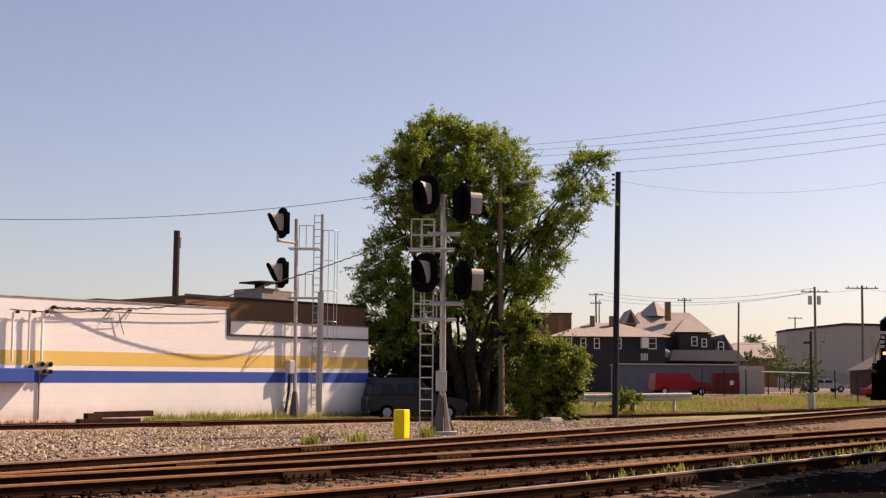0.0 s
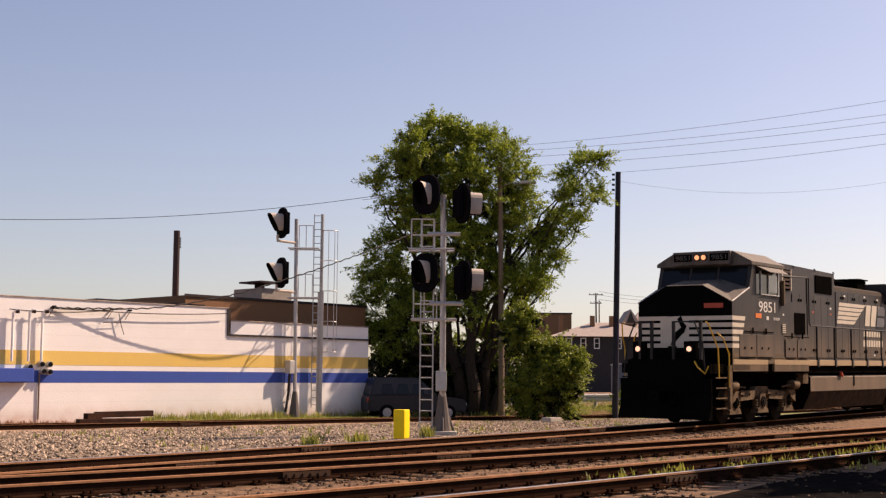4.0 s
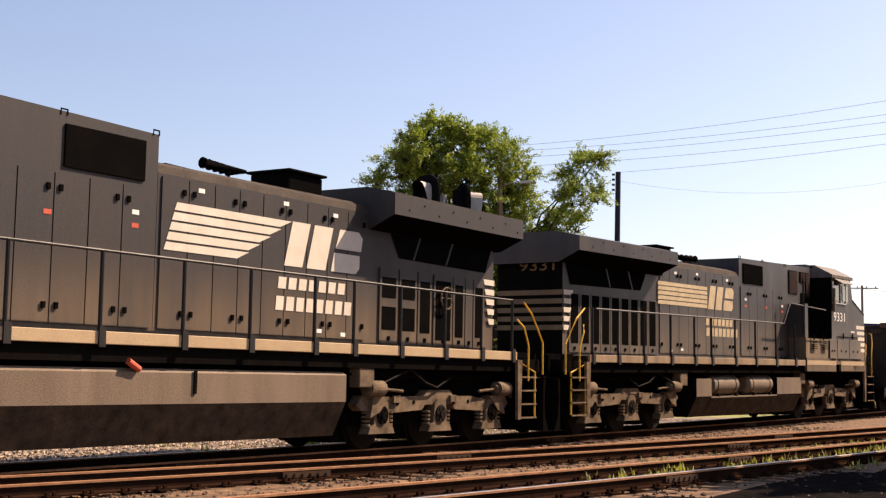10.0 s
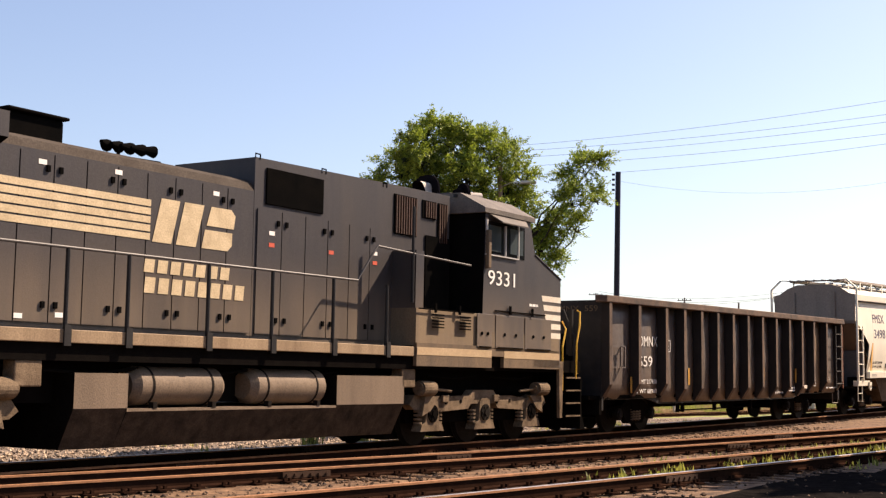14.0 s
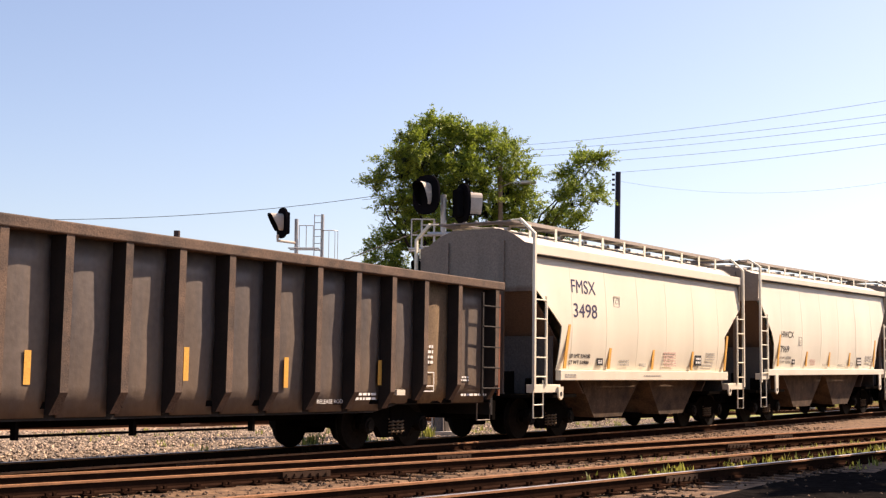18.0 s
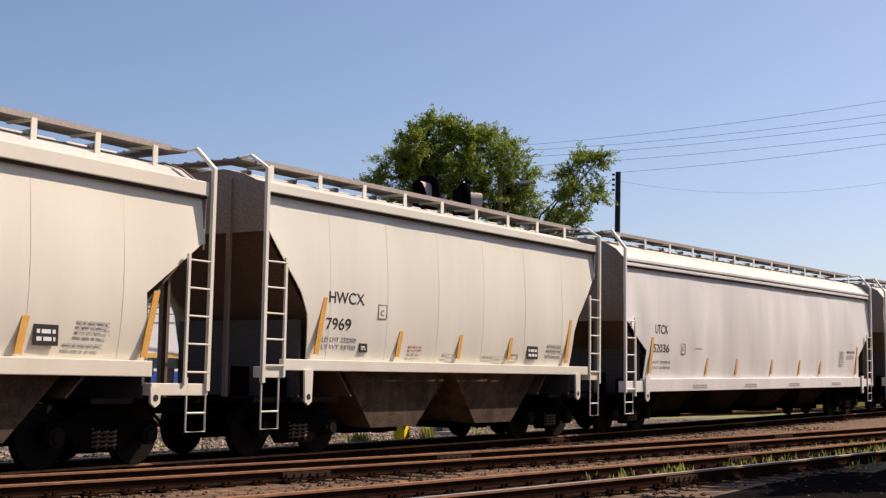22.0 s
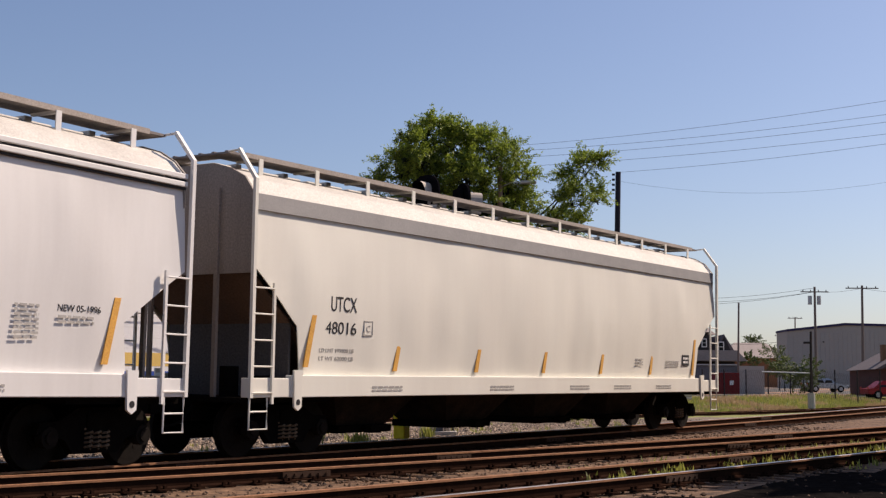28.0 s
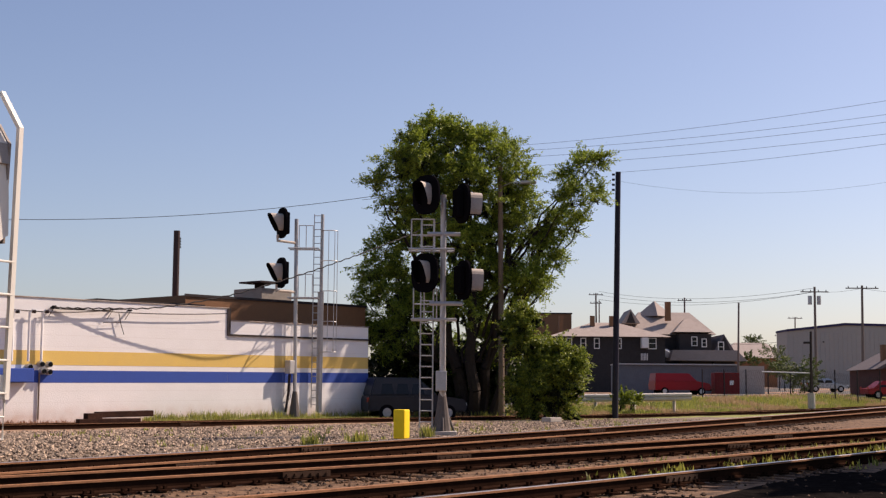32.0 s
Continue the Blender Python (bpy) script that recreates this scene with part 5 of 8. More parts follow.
def hopper(half, tc, m_, cut, bays, marks, label, zt, zr, zw, sill, top_style, posts):
    """A covered hopper. half: end to middle; cut: (z, x) of the side's lower corners; zt, zr, zw: tops of side, eave and walkway; sill: (z0, z1, reach, end z1)."""
    T = tagged(empty("hopper_car"), label, "hopper car", "freight train")
    hb = half - 0.1
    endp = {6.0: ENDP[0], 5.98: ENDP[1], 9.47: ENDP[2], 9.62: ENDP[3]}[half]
    bay = round(hb * 1.25) / (2 * hb)
    long_car = half > 9
    z0s = sill[1] - 0.02

    def section(z):
        """Half width of the slightly bulged side."""
        q = (z - z0s) / (zt - z0s)
        q = min(1, max(0, q))
        return 1.5 + 0.06 * math.sin(math.pi * q) if long_car else 1.47 + 0.1 * math.sin(math.pi * q ** 0.85)

    def reach(z):
        if z >= cut[0][0]:
            return hb
        for (za, xa), (zb, xb) in zip(cut[:-1], cut[1:]):
            if z >= zb:
                return xb + (xa - xb) * (z - zb) / (za - zb)
        return cut[-1][1]
    def surf(x, z):
        """Depth of the near side at a place, with its shallow dents."""
        r = reach(z)
        dent = 0.016 * noise.noise((x * 0.8, z * 0.3, half)) + 0.012 * noise.noise((x * 2.2, z * 0.5, half + 5))
        if long_car:
            dent = dent * 1.5 + 0.014 * noise.noise((x * 1.3, z * 0.9, half + 9)) + 0.02 * max(0, noise.noise((x * 1.7, z * 0.12, half + 3)) - 0.25)
        if top_style == "edge":
            dent -= 0.018 * (0.5 - abs((x + hb) * bay % 1 - 0.5)) * min(1, (r - abs(x)) / 0.5)
        return -(section(z) - 0.012 + dent * min(1, (zt - z) / 0.5 + 0.1))
    zs = sorted(set([z0s, zt] + [c_[0] for c_ in cut if z0s < c_[0] < zt] + [z0s + (zt - z0s) * q / 14 for q in range(15)]))
    nx = int(half * 8)
    seams = [-hb + 2 * hb * (q + 1) / round(hb * 1.25) for q in range(round(hb * 1.25) - 1)]
    for s in (-1, 1):
        bm = B()
        rows = []
        for z in zs:
            r = reach(z)
            row = []
            for i in range(nx + 1):
                x = -r + 2 * r * i / nx
                row.append(bm.verts.new((x, -s * surf(x, z), z)))
            rows.append(row)
        for r0, r1 in zip(rows[:-1], rows[1:]):
            for i in range(nx):
                bm.faces.new((r0[i], r0[i + 1], r1[i + 1], r1[i])).smooth = True
        bmesh.ops.recalc_face_normals(bm, faces=bm.faces)
        bmesh.ops.solidify(bm, geom=list(bm.faces), thickness=0.02 if s < 0 else -0.02)
        for fc in bm.faces:
            fc.smooth = abs(fc.normal.y) > 0.7
        for ed in bm.edges:
            if len(ed.link_faces) == 2 and ed.link_faces[0].normal.dot(ed.link_faces[1].normal) < 0.8:
                ed.smooth = False
        sd_ = part("side", bm, m_, T)
        for x in seams:
            if s > 0 or top_style != "edge":
                break
            lo_z = next(z for z in zs if reach(z) > abs(x) + 0.05)
            bm = B()
            for q in range(14):
                za, zb = lo_z + (zt - lo_z) * q / 14, lo_z + (zt - lo_z) * (q + 1) / 14
                ya, yb = surf(x, za) - 0.002, surf(x, zb) - 0.002
                f4 = [bm.verts.new(p) for p in ((x - 0.008, ya + 0.012, za), (x, ya, za), (x + 0.008, ya + 0.012, za), (x - 0.008, yb + 0.012, zb), (x, yb, zb), (x + 0.008, yb + 0.012, zb))]
                bm.faces.new((f4[0], f4[1], f4[4], f4[3]))
                bm.faces.new((f4[1], f4[2], f4[5], f4[4]))
            part("weld_seam", bm, m_, sd_)
        # eave mouldings
        y0, y1 = sorted((s * 1.4, s * 1.53))
        if top_style == "band":
            bm = B()
            prism(bm, [(s * 1.44, zt), (s * 1.53, zt), (s * 1.5, zr), (s * 1.4, zr)] if s > 0 else [(-1.4, zr), (-1.5, zr), (-1.53, zt), (-1.44, zt)], -hb, hb, "x")
            part("roof_fascia", bm, HOPD, T, "dark grey roof band")
        else:
            n_ = 2 if top_style == "lines" else 1
            h_ = (zr - zt) / n_
            for q in range(n_):
                # thin black strip drawn as the shadow line below each moulding
                bm = B()
                box(bm, -hb, hb, y0, y1, zt + q * h_, zt + q * h_ + 0.04)
                part("roof_fascia", bm, INK, T)
                bm = B()
                box(bm, -hb, hb, *sorted((s * 1.4, s * 1.57)), zt + q * h_ + 0.04, zt + (q + 1) * h_, 0.012)
                part("roof_moulding", bm, m_, T)
        bm = B()
        box(bm, -sill[2], sill[2], *sorted((s * 1.46, s * 1.6)), sill[0], sill[1], 0.012)
        part("side_sill", bm, m_, T)
        for e in (-1, 1):
            bm = B()
            box(bm, min(e * sill[2], e * half), max(e * sill[2], e * half), *sorted((s * 1.42, s * 1.595)), *((sill[0] + 0.004, sill[1] - 0.05) if long_car else (sill[3] - 0.18, sill[3])), 0.01)
            part("end_sill", bm, m_, T)
            # corner post and ladder
            xp = e * (half - 0.03)
            bm = B()
            zb_ = zr + 0.22
            box(bm, xp - 0.035, xp + 0.035, *sorted((s * 1.57, s * 1.63)), sill[0] - (0.0 if long_car else 0.2), zb_)
            prism(bm, [(s * 1.63, zb_), (s * 1.56, zb_), (s * 1.2, zw - 0.02), (s * 1.24, zw + 0.02)], xp - 0.035, xp + 0.035, "x")
            rod(bm, (xp, s * 1.22, zw - 0.01), (xp, s * 0.98, zw - 0.02), 0.02, 6)
            part("corner_post", bm, m_, T)
            xl = xp - e * 0.5
            bm = B()
            box(bm, xl - 0.025, xl + 0.025, *sorted((s * 1.59, s * 1.63)), sill[0] - 0.1, sill[0] + 1.85)
            ld = part("ladder", bm, m_, T)
            for q in range(5):
                bm = B()
                rod(bm, (xp, s * 1.62, sill[0] + 0.08 + q * 0.42), (xl, s * 1.62, sill[0] + 0.08 + q * 0.42), 0.015, 6)
                part("rung", bm, m_, ld)
            bm = B()
            pipe(bm, [(xp, s * 1.58, sill[0]), (xp, s * 1.58, 0.5), (xp - e * 0.42, s * 1.58, 0.5), (xp - e * 0.42, s * 1.58, sill[0])], 0.018, 6)
            pipe(bm, [(xp, s * 1.58, 0.78), (xp - e * 0.42, s * 1.58, 0.78)], 0.016, 6)
            part("sill_step", bm, m_, T)
            xk = e * (half - 1.15)
            zk, zl = (sill[3] + 0.2, 0.84) if sill[0] < 1.1 else (sill[3] - 0.05, 0.93)
            bm = B()
            prism(bm, [(xk - 0.11, zk), (xk + 0.11, zk), (xk + 0.09, zl), (xk, zl - 0.06), (xk - 0.09, zl)], *sorted((s * 1.6, s * 1.64)))
            jp = part("jacking_plate", bm, m_, T)
            bm = B()
            disc_y(bm, xk, zl + 0.08, 0.05, s * 1.64, s * 1.645, 12)
            part("hole", bm, INK, jp)
    # roof
    ru_ = {"edge": 0.03, "lines": 0.2, "band": 0.26}[top_style]
    bm = B()
    rt_ = max(zr + ru_ + 0.1, zw - 0.2)
    rm_ = (zr + ru_) * 0.4 + rt_ * 0.6
    prism(bm, [(-1.5, zr), (-1.3, zr + ru_), (-1.0, rm_), (-0.6, rt_), (0.6, rt_), (1.0, rm_), (1.3, zr + ru_), (1.5, zr), (1.4, zr - 0.15), (-1.4, zr - 0.15)], -hb, hb, "x")
    part("roof", bm, HOPR, T)
    for k in range(int(half * 1.6)):
        x = -half + 0.9 + k * 1.22
        if x < half - 0.6:
            bm = B()
            box(bm, x - 0.52, x + 0.52, -0.32, 0.32, rt_ - 0.05, zw - 0.1, 0.03)
            box(bm, x - 0.06, x + 0.06, -0.4, 0.4, zw - 0.14, zw - 0.07)
            part("roof_hatch", bm, HOPR, T)
    for s in (-1, 1):
        bm = B()
        box(bm, -half + 0.4, half - 0.4, *sorted((s * 0.42, s * 1.0)), zw - 0.05, zw - 0.02)
        q = -half + 0.5
        while q < half - 0.5:
            box(bm, q, q + 0.03, *sorted((s * 0.5, s * 1.0)), zw - 0.02, zw)
            q += 0.3
        rw = part("running_board", bm, WALKM, T)
        bm = B()
        box(bm, -half + 0.4, half - 0.4, *sorted((s * 1.0, s * 1.03)), zw - 0.07, zw + 0.01)
        part("board_edge", bm, EDGEP, rw)
        for k in range(posts):
            x = -half + 0.75 + (2 * half - 1.5) * k / (posts - 1)
            bm = B()
            box(bm, x - 0.05, x + 0.05, *sorted((s * 1.03, s * 1.05)), zr + ru_, zw - 0.05)
            box(bm, x - 0.03, x + 0.03, *sorted((s * 0.5, s * 1.03)), zw - 0.09, zw - 0.04)
            part("support", bm, m_, rw)
    for e in (-1, 1):
        # end sheet, its slope above the truck, and the end platform
        x0, x1 = e * (hb - 0.02), e * (half - 2.6)
        zc = cut[0][0]
        xe0, xe1 = sorted((e * (hb - 0.03), e * (hb + 0.012)))
        bm = B()
        prism(bm, [(-1.5, zc - 0.1), (-1.52, zr), (-1.3, zr + ru_ + 0.02), (-1.0, rm_ + 0.02), (-0.62, rt_ + 0.02), (0.62, rt_ + 0.02), (1.0, rm_ + 0.02), (1.3, zr + ru_ + 0.02), (1.52, zr), (1.5, zc - 0.1)], xe0, xe1, "x")
        part("end_sheet", bm, endp, T, "dirt-stained end sheet, its paint darkened for shade")
        bm = B()
        box(bm, *sorted((e * (hb - 0.32), e * (half - 0.02))), -1.0, 1.0, zw - 0.05, zw - 0.02)
        for q in range(7):
            box(bm, *sorted((e * (hb - 0.32), e * (half - 0.02))), -0.96 + q * 0.3, -0.9 + q * 0.3, zw - 0.02, zw)
        part("end_walkway", bm, WALKM, T)
        bm = B()
        prism(bm, [(x0, zc), (x1, 1.0), (x1 - e * 0.05, 1.0), (x0 - e * 0.05, zc)], -1.4, 1.4)
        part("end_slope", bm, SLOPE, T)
        for yy in (-0.75, 0.75):
            bm = B()
            box(bm, min(e * hb, e * (hb + 0.06)), max(e * hb, e * (hb + 0.06)), yy - 0.04, yy + 0.04, 1.0, zr + 0.1)
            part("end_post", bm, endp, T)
        bm = B()
        box(bm, min(e * (half - 1.2), e * (half - 1.15)), max(e * (half - 1.2), e * (half - 1.15)), -1.4, 1.4, 0.95, 2.3)
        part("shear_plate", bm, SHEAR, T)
        bm = B()
        box(bm, min(e * (half - 2.2), e * half), max(e * (half - 2.2), e * half), -1.45, 1.45, 0.92, 1.0)
        box(bm, min(e * (half - 3.0), e * half), max(e * (half - 3.0), e * half), -0.35, 0.35, 0.6, 0.92)
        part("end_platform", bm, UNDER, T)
        bm = B()
        rod(bm, (e * (half - 0.7), -0.5, 1.0), (e * (half - 0.7), -0.5, 1.5), 0.16, 14)
        part("brake_reservoir", bm, UNDER, T)
        bm = B()
        box(bm, min(e * (half - 1.1), e * (half - 0.8)), max(e * (half - 1.1), e * (half - 0.8)), -1.2, -0.9, 1.0, 1.35, 0.02)
        part("brake_valve", bm, UNDER, T)
        coupler(T, e * half, e)
        freight_truck(T, e * tc)
        for k in (-0.89, 0.89):
            SPIN.append((wheelset(T, e * tc + k, 0.457), e * tc + k, 0.457, T))
    # discharge chutes
    n = bays
    span = 2 * (half - 2.4)
    for k in range(n):
        xc = -span / 2 + span * (k + 0.5) / n
        wd = span / n
        bm = B()
        lw = 0.2 * wd
        yl = 0.6 if long_car else 1.22
        lo = [(xc - lw, -yl), (xc + lw, -yl), (xc + lw, yl), (xc - lw, yl)]
        hi = [(xc - wd / 2, -1.42), (xc + wd / 2, -1.42), (xc + wd / 2, 1.42), (xc - wd / 2, 1.42)]
        A = [bm.verts.new((x, y, 0.42)) for x, y in lo]
        H_ = [bm.verts.new((x, y * 0.93, 1.55)) for x, y in hi]
        for i in range(4):
            bm.faces.new((A[i], A[(i + 1) % 4], H_[(i + 1) % 4], H_[i]))
        bm.faces.new(A)
        bm.faces.new(H_[::-1])
        bmesh.ops.recalc_face_normals(bm, faces=bm.faces)
        part("discharge_chute", bm, BLACKC if long_car else DIRT, T)
        bm = B()
        box(bm, xc - lw - 0.1, xc + lw + 0.1, -0.72, 0.72, 0.3, 0.44, 0.02)
        rod(bm, (xc, -0.9, 0.38), (xc, 0.9, 0.38), 0.04, 8)
        box(bm, xc - 0.15, xc + 0.15, -0.98, -0.8, 0.3, 0.46, 0.01)
        part("outlet_gate", bm, UNDER, T)
    # lettering
    for kind, body, x, z, w, h, ink in marks:
        y = min(surf(x + w * q / 4, z + h * p / 4) for q in range(5) for p in range(5)) - 0.003
        if z < sill[1]:
            y = -1.606
        if kind == "t":
            text(body, x, z, w, h, y, ink, T, "lettering", surf=(lambda a, b: surf(a, b) - 0.0025) if z > sill[1] else None)
        elif kind == "b":
            bars(x, z, w, h, body, y, ink, T)
        elif kind == "box":
            for a, b, c, d in ((x, x + 0.015, z, z + h), (x + w - 0.015, x + w, z, z + h), (x, x + w, z, z + 0.015), (x, x + w, z + h - 0.015, z + h)):
                bm = B()
                box(bm, a, b, y, y + 0.01, c, d)
                part("stencil_frame", bm, ink, T)
        elif kind == "r":
            bm = B()
            prism(bm, [(x - 0.02, z), (x + 0.1, z), (x + 0.11 + body, z + h), (x - 0.01 + body, z + h)], y, y + 0.02)
            part("reflector", bm, REFL, T)
        elif kind == "f":
            bm = B()
            box(bm, x, x + w, y, y + 0.01, z, z + h)
            dp = part("data_panel", bm, ink, T)
            bars(x + 0.05, z + 0.04, w - 0.1, h - 0.08, 2, y - 0.002, WHITEM, dp)
    return T


FADE = mat("faded_black_print", (0.42, 0.4, 0.37), 0.7, 0, 0.1, 8)
FADER = mat("faded_red_print", (0.6, 0.4, 0.34), 0.7, 0, 0.1, 8)
gon = gondola()
hop_a = hopper(6.0, 4.4, HOP[0], [(3.36, 5.86), (2.9, 5.2), (2.52, 4.68), (1.5, 4.78)], 2, [
    ("t", "FMSX", -4.18, 3.32, 1.15, 0.31, INKB), ("t", "3498", -4.13, 2.76, 1.13, 0.32, INKB), ("box", "", -2.11, 3.08, 0.3, 0.26, FADE), ("t", "C", -2.02, 3.15, 0.11, 0.12, FADE),
    ("t", "LD LMT 234100", -4.25, 1.83, 0.97, 0.085, INK), ("t", "LT WT 51900", -4.25, 1.68, 0.93, 0.085, INK), ("f", "", -2.93, 1.66, 0.29, 0.17, INK), ("b", 3, -1.75, 1.66, 0.5, 0.16, FADE), ("b", 2, -0.65, 1.64, 0.35, 0.1, FADE),
    ("b", 6, 0.7, 1.65, 0.75, 0.4, FADER), ("b", 4, 3.4, 1.85, 0.6, 0.22, FADE), ("b", 2, 3.2, 1.66, 0.7, 0.1, FADE), ("f", "", 2.66, 1.7, 0.42, 0.28, INK), ("r", 0.22, -4.6, 1.58, 0.1, 1.0, 0)] +
    [("r", 0.1, x, 1.58, 0.1, 0.5, 0) for x in (-2.43, 0.0, 2.37)] + [("r", 0.22, 4.62, 1.58, 0.1, 0.98, 0), ("b", 1, -0.6, 1.4, 1.0, 0.05, FADE), ("b", 2, -4.6, 1.37, 0.5, 0.1, FADE)],
    "cream covered hopper car with dark blue lettering and angular lower corners", 4.04, 4.3, 4.86, (1.31, 1.54, 4.8, 1.22), "edge", 10)
hop_b = hopper(5.98, 4.45, HOP[1], [(3.8, 5.86), (3.45, 5.58), (3.08, 5.26), (2.75, 4.98), (2.4, 4.8), (1.6, 4.7)], 2, [
    ("t", "HWCX", -4.23, 2.62, 1.0, 0.2, INK), ("t", "7969", -4.28, 2.16, 0.7, 0.2, INK), ("box", "", -2.8, 2.4, 0.26, 0.26, FADE), ("t", "C", -2.72, 2.46, 0.09, 0.1, FADE),
    ("t", "LD LMT 232300", -4.35, 1.95, 0.95, 0.08, FADE), ("t", "LT WT 53700", -4.35, 1.82, 0.95, 0.08, FADE), ("f", "", -3.3, 1.78, 0.24, 0.16, INK), ("b", 4, -1.75, 1.76, 0.45, 0.2, FADER), ("b", 2, -0.6, 1.72, 0.6, 0.1, FADE),
    ("f", "", 2.67, 1.76, 0.46, 0.28, INK), ("b", 3, 3.56, 1.86, 0.69, 0.26, FADE), ("box", "", 2.03, 1.74, 0.28, 0.12, FADE), ("b", 2, 0.9, 1.72, 0.8, 0.09, FADE), ("r", 0.22, -4.6, 1.72, 0.1, 0.98, 0)] +
    [("r", 0.12, x, 1.72, 0.1, 0.48, 0) for x in (-2.2, -0.1, 1.85)] + [("r", 0.22, 4.36, 1.7, 0.1, 0.98, 0)],
    "cream covered hopper car with rounded lower corners and black lettering", 4.3, 4.5, 4.95, (1.44, 1.63, 5.4, 1.5), "edge", 9)
hop_c = hopper(9.47, 8.2, HOP[2], [(2.88, 9.35), (2.45, 8.75), (2.06, 8.2), (1.45, 8.3)], 4, [
    ("t", "UTCX", -7.72, 2.51, 0.72, 0.23, INK), ("t", "52036", -7.81, 2.03, 0.91, 0.21, INK), ("box", "", -6.2, 2.0, 0.26, 0.28, FADE), ("t", "C", -6.12, 2.08, 0.1, 0.12, FADE), ("b", 1, -5.35, 2.14, 0.45, 0.05, FADE),
    ("t", "LD LMT 222900 LB", -7.9, 1.74, 1.1, 0.07, FADE), ("t", "LT WT 63900 LB", -7.9, 1.6, 1.1, 0.07, FADE), ("b", 8, 6.24, 1.77, 0.41, 0.48, FADE),
    ("t", "NEW 05-1996", 6.97, 2.17, 0.76, 0.09, INK), ("b", 2, 6.97, 2.0, 0.65, 0.13, FADE), ("r", 0.2, -8.12, 1.48, 0.1, 0.93, 0)] +
    [("r", 0.12, x, 1.46, 0.1, 0.44, 0) for x in (-4.63, -2.66, 0.01, 2.34, 4.28)] + [("r", 0.2, 7.8, 1.47, 0.1, 0.94, 0)] +
    [("b", 2, x, 1.08, 0.9, 0.12, FADE) for x in (-5.6, -2.1, 1.36, 5.2)],
    "grey covered hopper car with long smooth sides and faded lettering", 4.12, 4.36, 5.04, (1.02, 1.345, 8.4, 1.2), "lines", 13)
hop_d = hopper(9.62, 8.1, HOP[3], [(3.1, 9.5), (2.65, 8.95), (2.18, 8.42), (1.4, 8.3)], 4, [
    ("t", "UTCX", -7.54, 2.47, 0.71, 0.26, INK), ("t", "48016", -7.66, 2.08, 0.84, 0.21, INK), ("box", "", -6.6, 2.08, 0.26, 0.26, FADE), ("t", "C", -6.52, 2.14, 0.1, 0.12, FADE),
    ("t", "LD LMT 199800 LB", -7.8, 1.76, 0.95, 0.07, FADE), ("t", "LT WT 63000 LB", -7.8, 1.62, 0.95, 0.07, FADE), ("b", 3, 4.52, 1.66, 0.44, 0.2, FADE), ("f", "", 7.34, 1.7, 0.44, 0.28, INK), ("b", 3, 6.34, 1.65, 0.8, 0.18, FADE),
    ("r", 0.2, -8.24, 1.5, 0.1, 0.88, 0)] + [("r", 0.11, x, 1.45, 0.1, 0.46, 0) for x in (-5.66, -2.9, -0.15, 2.6, 5.38)] + [("r", 0.18, 7.95, 1.44, 0.1, 0.96, 0)] +
    [("b", 2, x, 1.08, 0.92, 0.12, FADE) for x in (-6.4, -2.4, 1.0, 3.2, 5.55)],
    "off-white covered hopper car with a grey roof band", 4.03, 4.3, 5.02, (1.0, 1.365, 8.6, 1.25), "band", 13)
CARS = [(loco_a, 11.15, 7.3), (loco_b, 33.45, 7.3), (gon, 54.45, 5.75), (hop_a, 70.65, 4.4), (hop_b, 83.9, 4.45), (hop_c, 100.72, 8.2), (hop_d, 121.3, 8.1)]

# ---- white building with painted stripes ----
BRK = mat("brown_metal_fascia", (0.24, 0.12, 0.06), 0.7, 0, 0.15, 2, 0.1, 20, (0.17, 0.085, 0.045))
YSTR = mat("faded_yellow_paint", (0.72, 0.5, 0.14), 0.8, 0, 0.12, 1.5, 0.25, 25, (0.6, 0.42, 0.16))
BSTR = mat("blue_wall_paint", (0.035, 0.085, 0.36), 0.75, 0, 0.12, 1.5, 0.25, 25, (0.03, 0.065, 0.27))
TAR = mat("dark_roof_edge", (0.04, 0.03, 0.03), 0.8, 0, 0.2, 3)
GALV = mat("galvanised_steel", (0.5, 0.49, 0.48), 0.45, 0.55, 0.15, 5, 0.1, 50, (0.36, 0.35, 0.34))
CABLE = mat("black_cable", (0.03, 0.027, 0.027), 0.7, 0, 0.1, 5)
WOODP = mat("creosoted_pole", (0.075, 0.055, 0.055), 0.9, 0, 0.25, 4, 0.5, 40, (0.045, 0.03, 0.025), streak=True)
WOODG = mat("grey_pole_wood", (0.24, 0.18, 0.13), 0.9, 0, 0.25, 4, 0.5, 40, (0.14, 0.1, 0.075), streak=True)
SIGB = mat("flat_black_signal_paint", (0.008, 0.0075, 0.009), 0.7, 0, 0.1, 5, spec=0.0)
SIGV = mat("faded_visor_paint", (0.5, 0.44, 0.38), 0.7, 0, 0.12, 5)
BW = Matrix.Translation((31.1, 21.0, 0)) @ Matrix.Rotation(radians(-9.37), 4, "Z") @ Matrix.Rotation(radians(-0.66), 4, "Y")
bld = tagged(empty("industrial_building", BW), "white painted block building with yellow and blue stripes", "building")
D0, DS, DR = -16.0, 10.35, 18.7
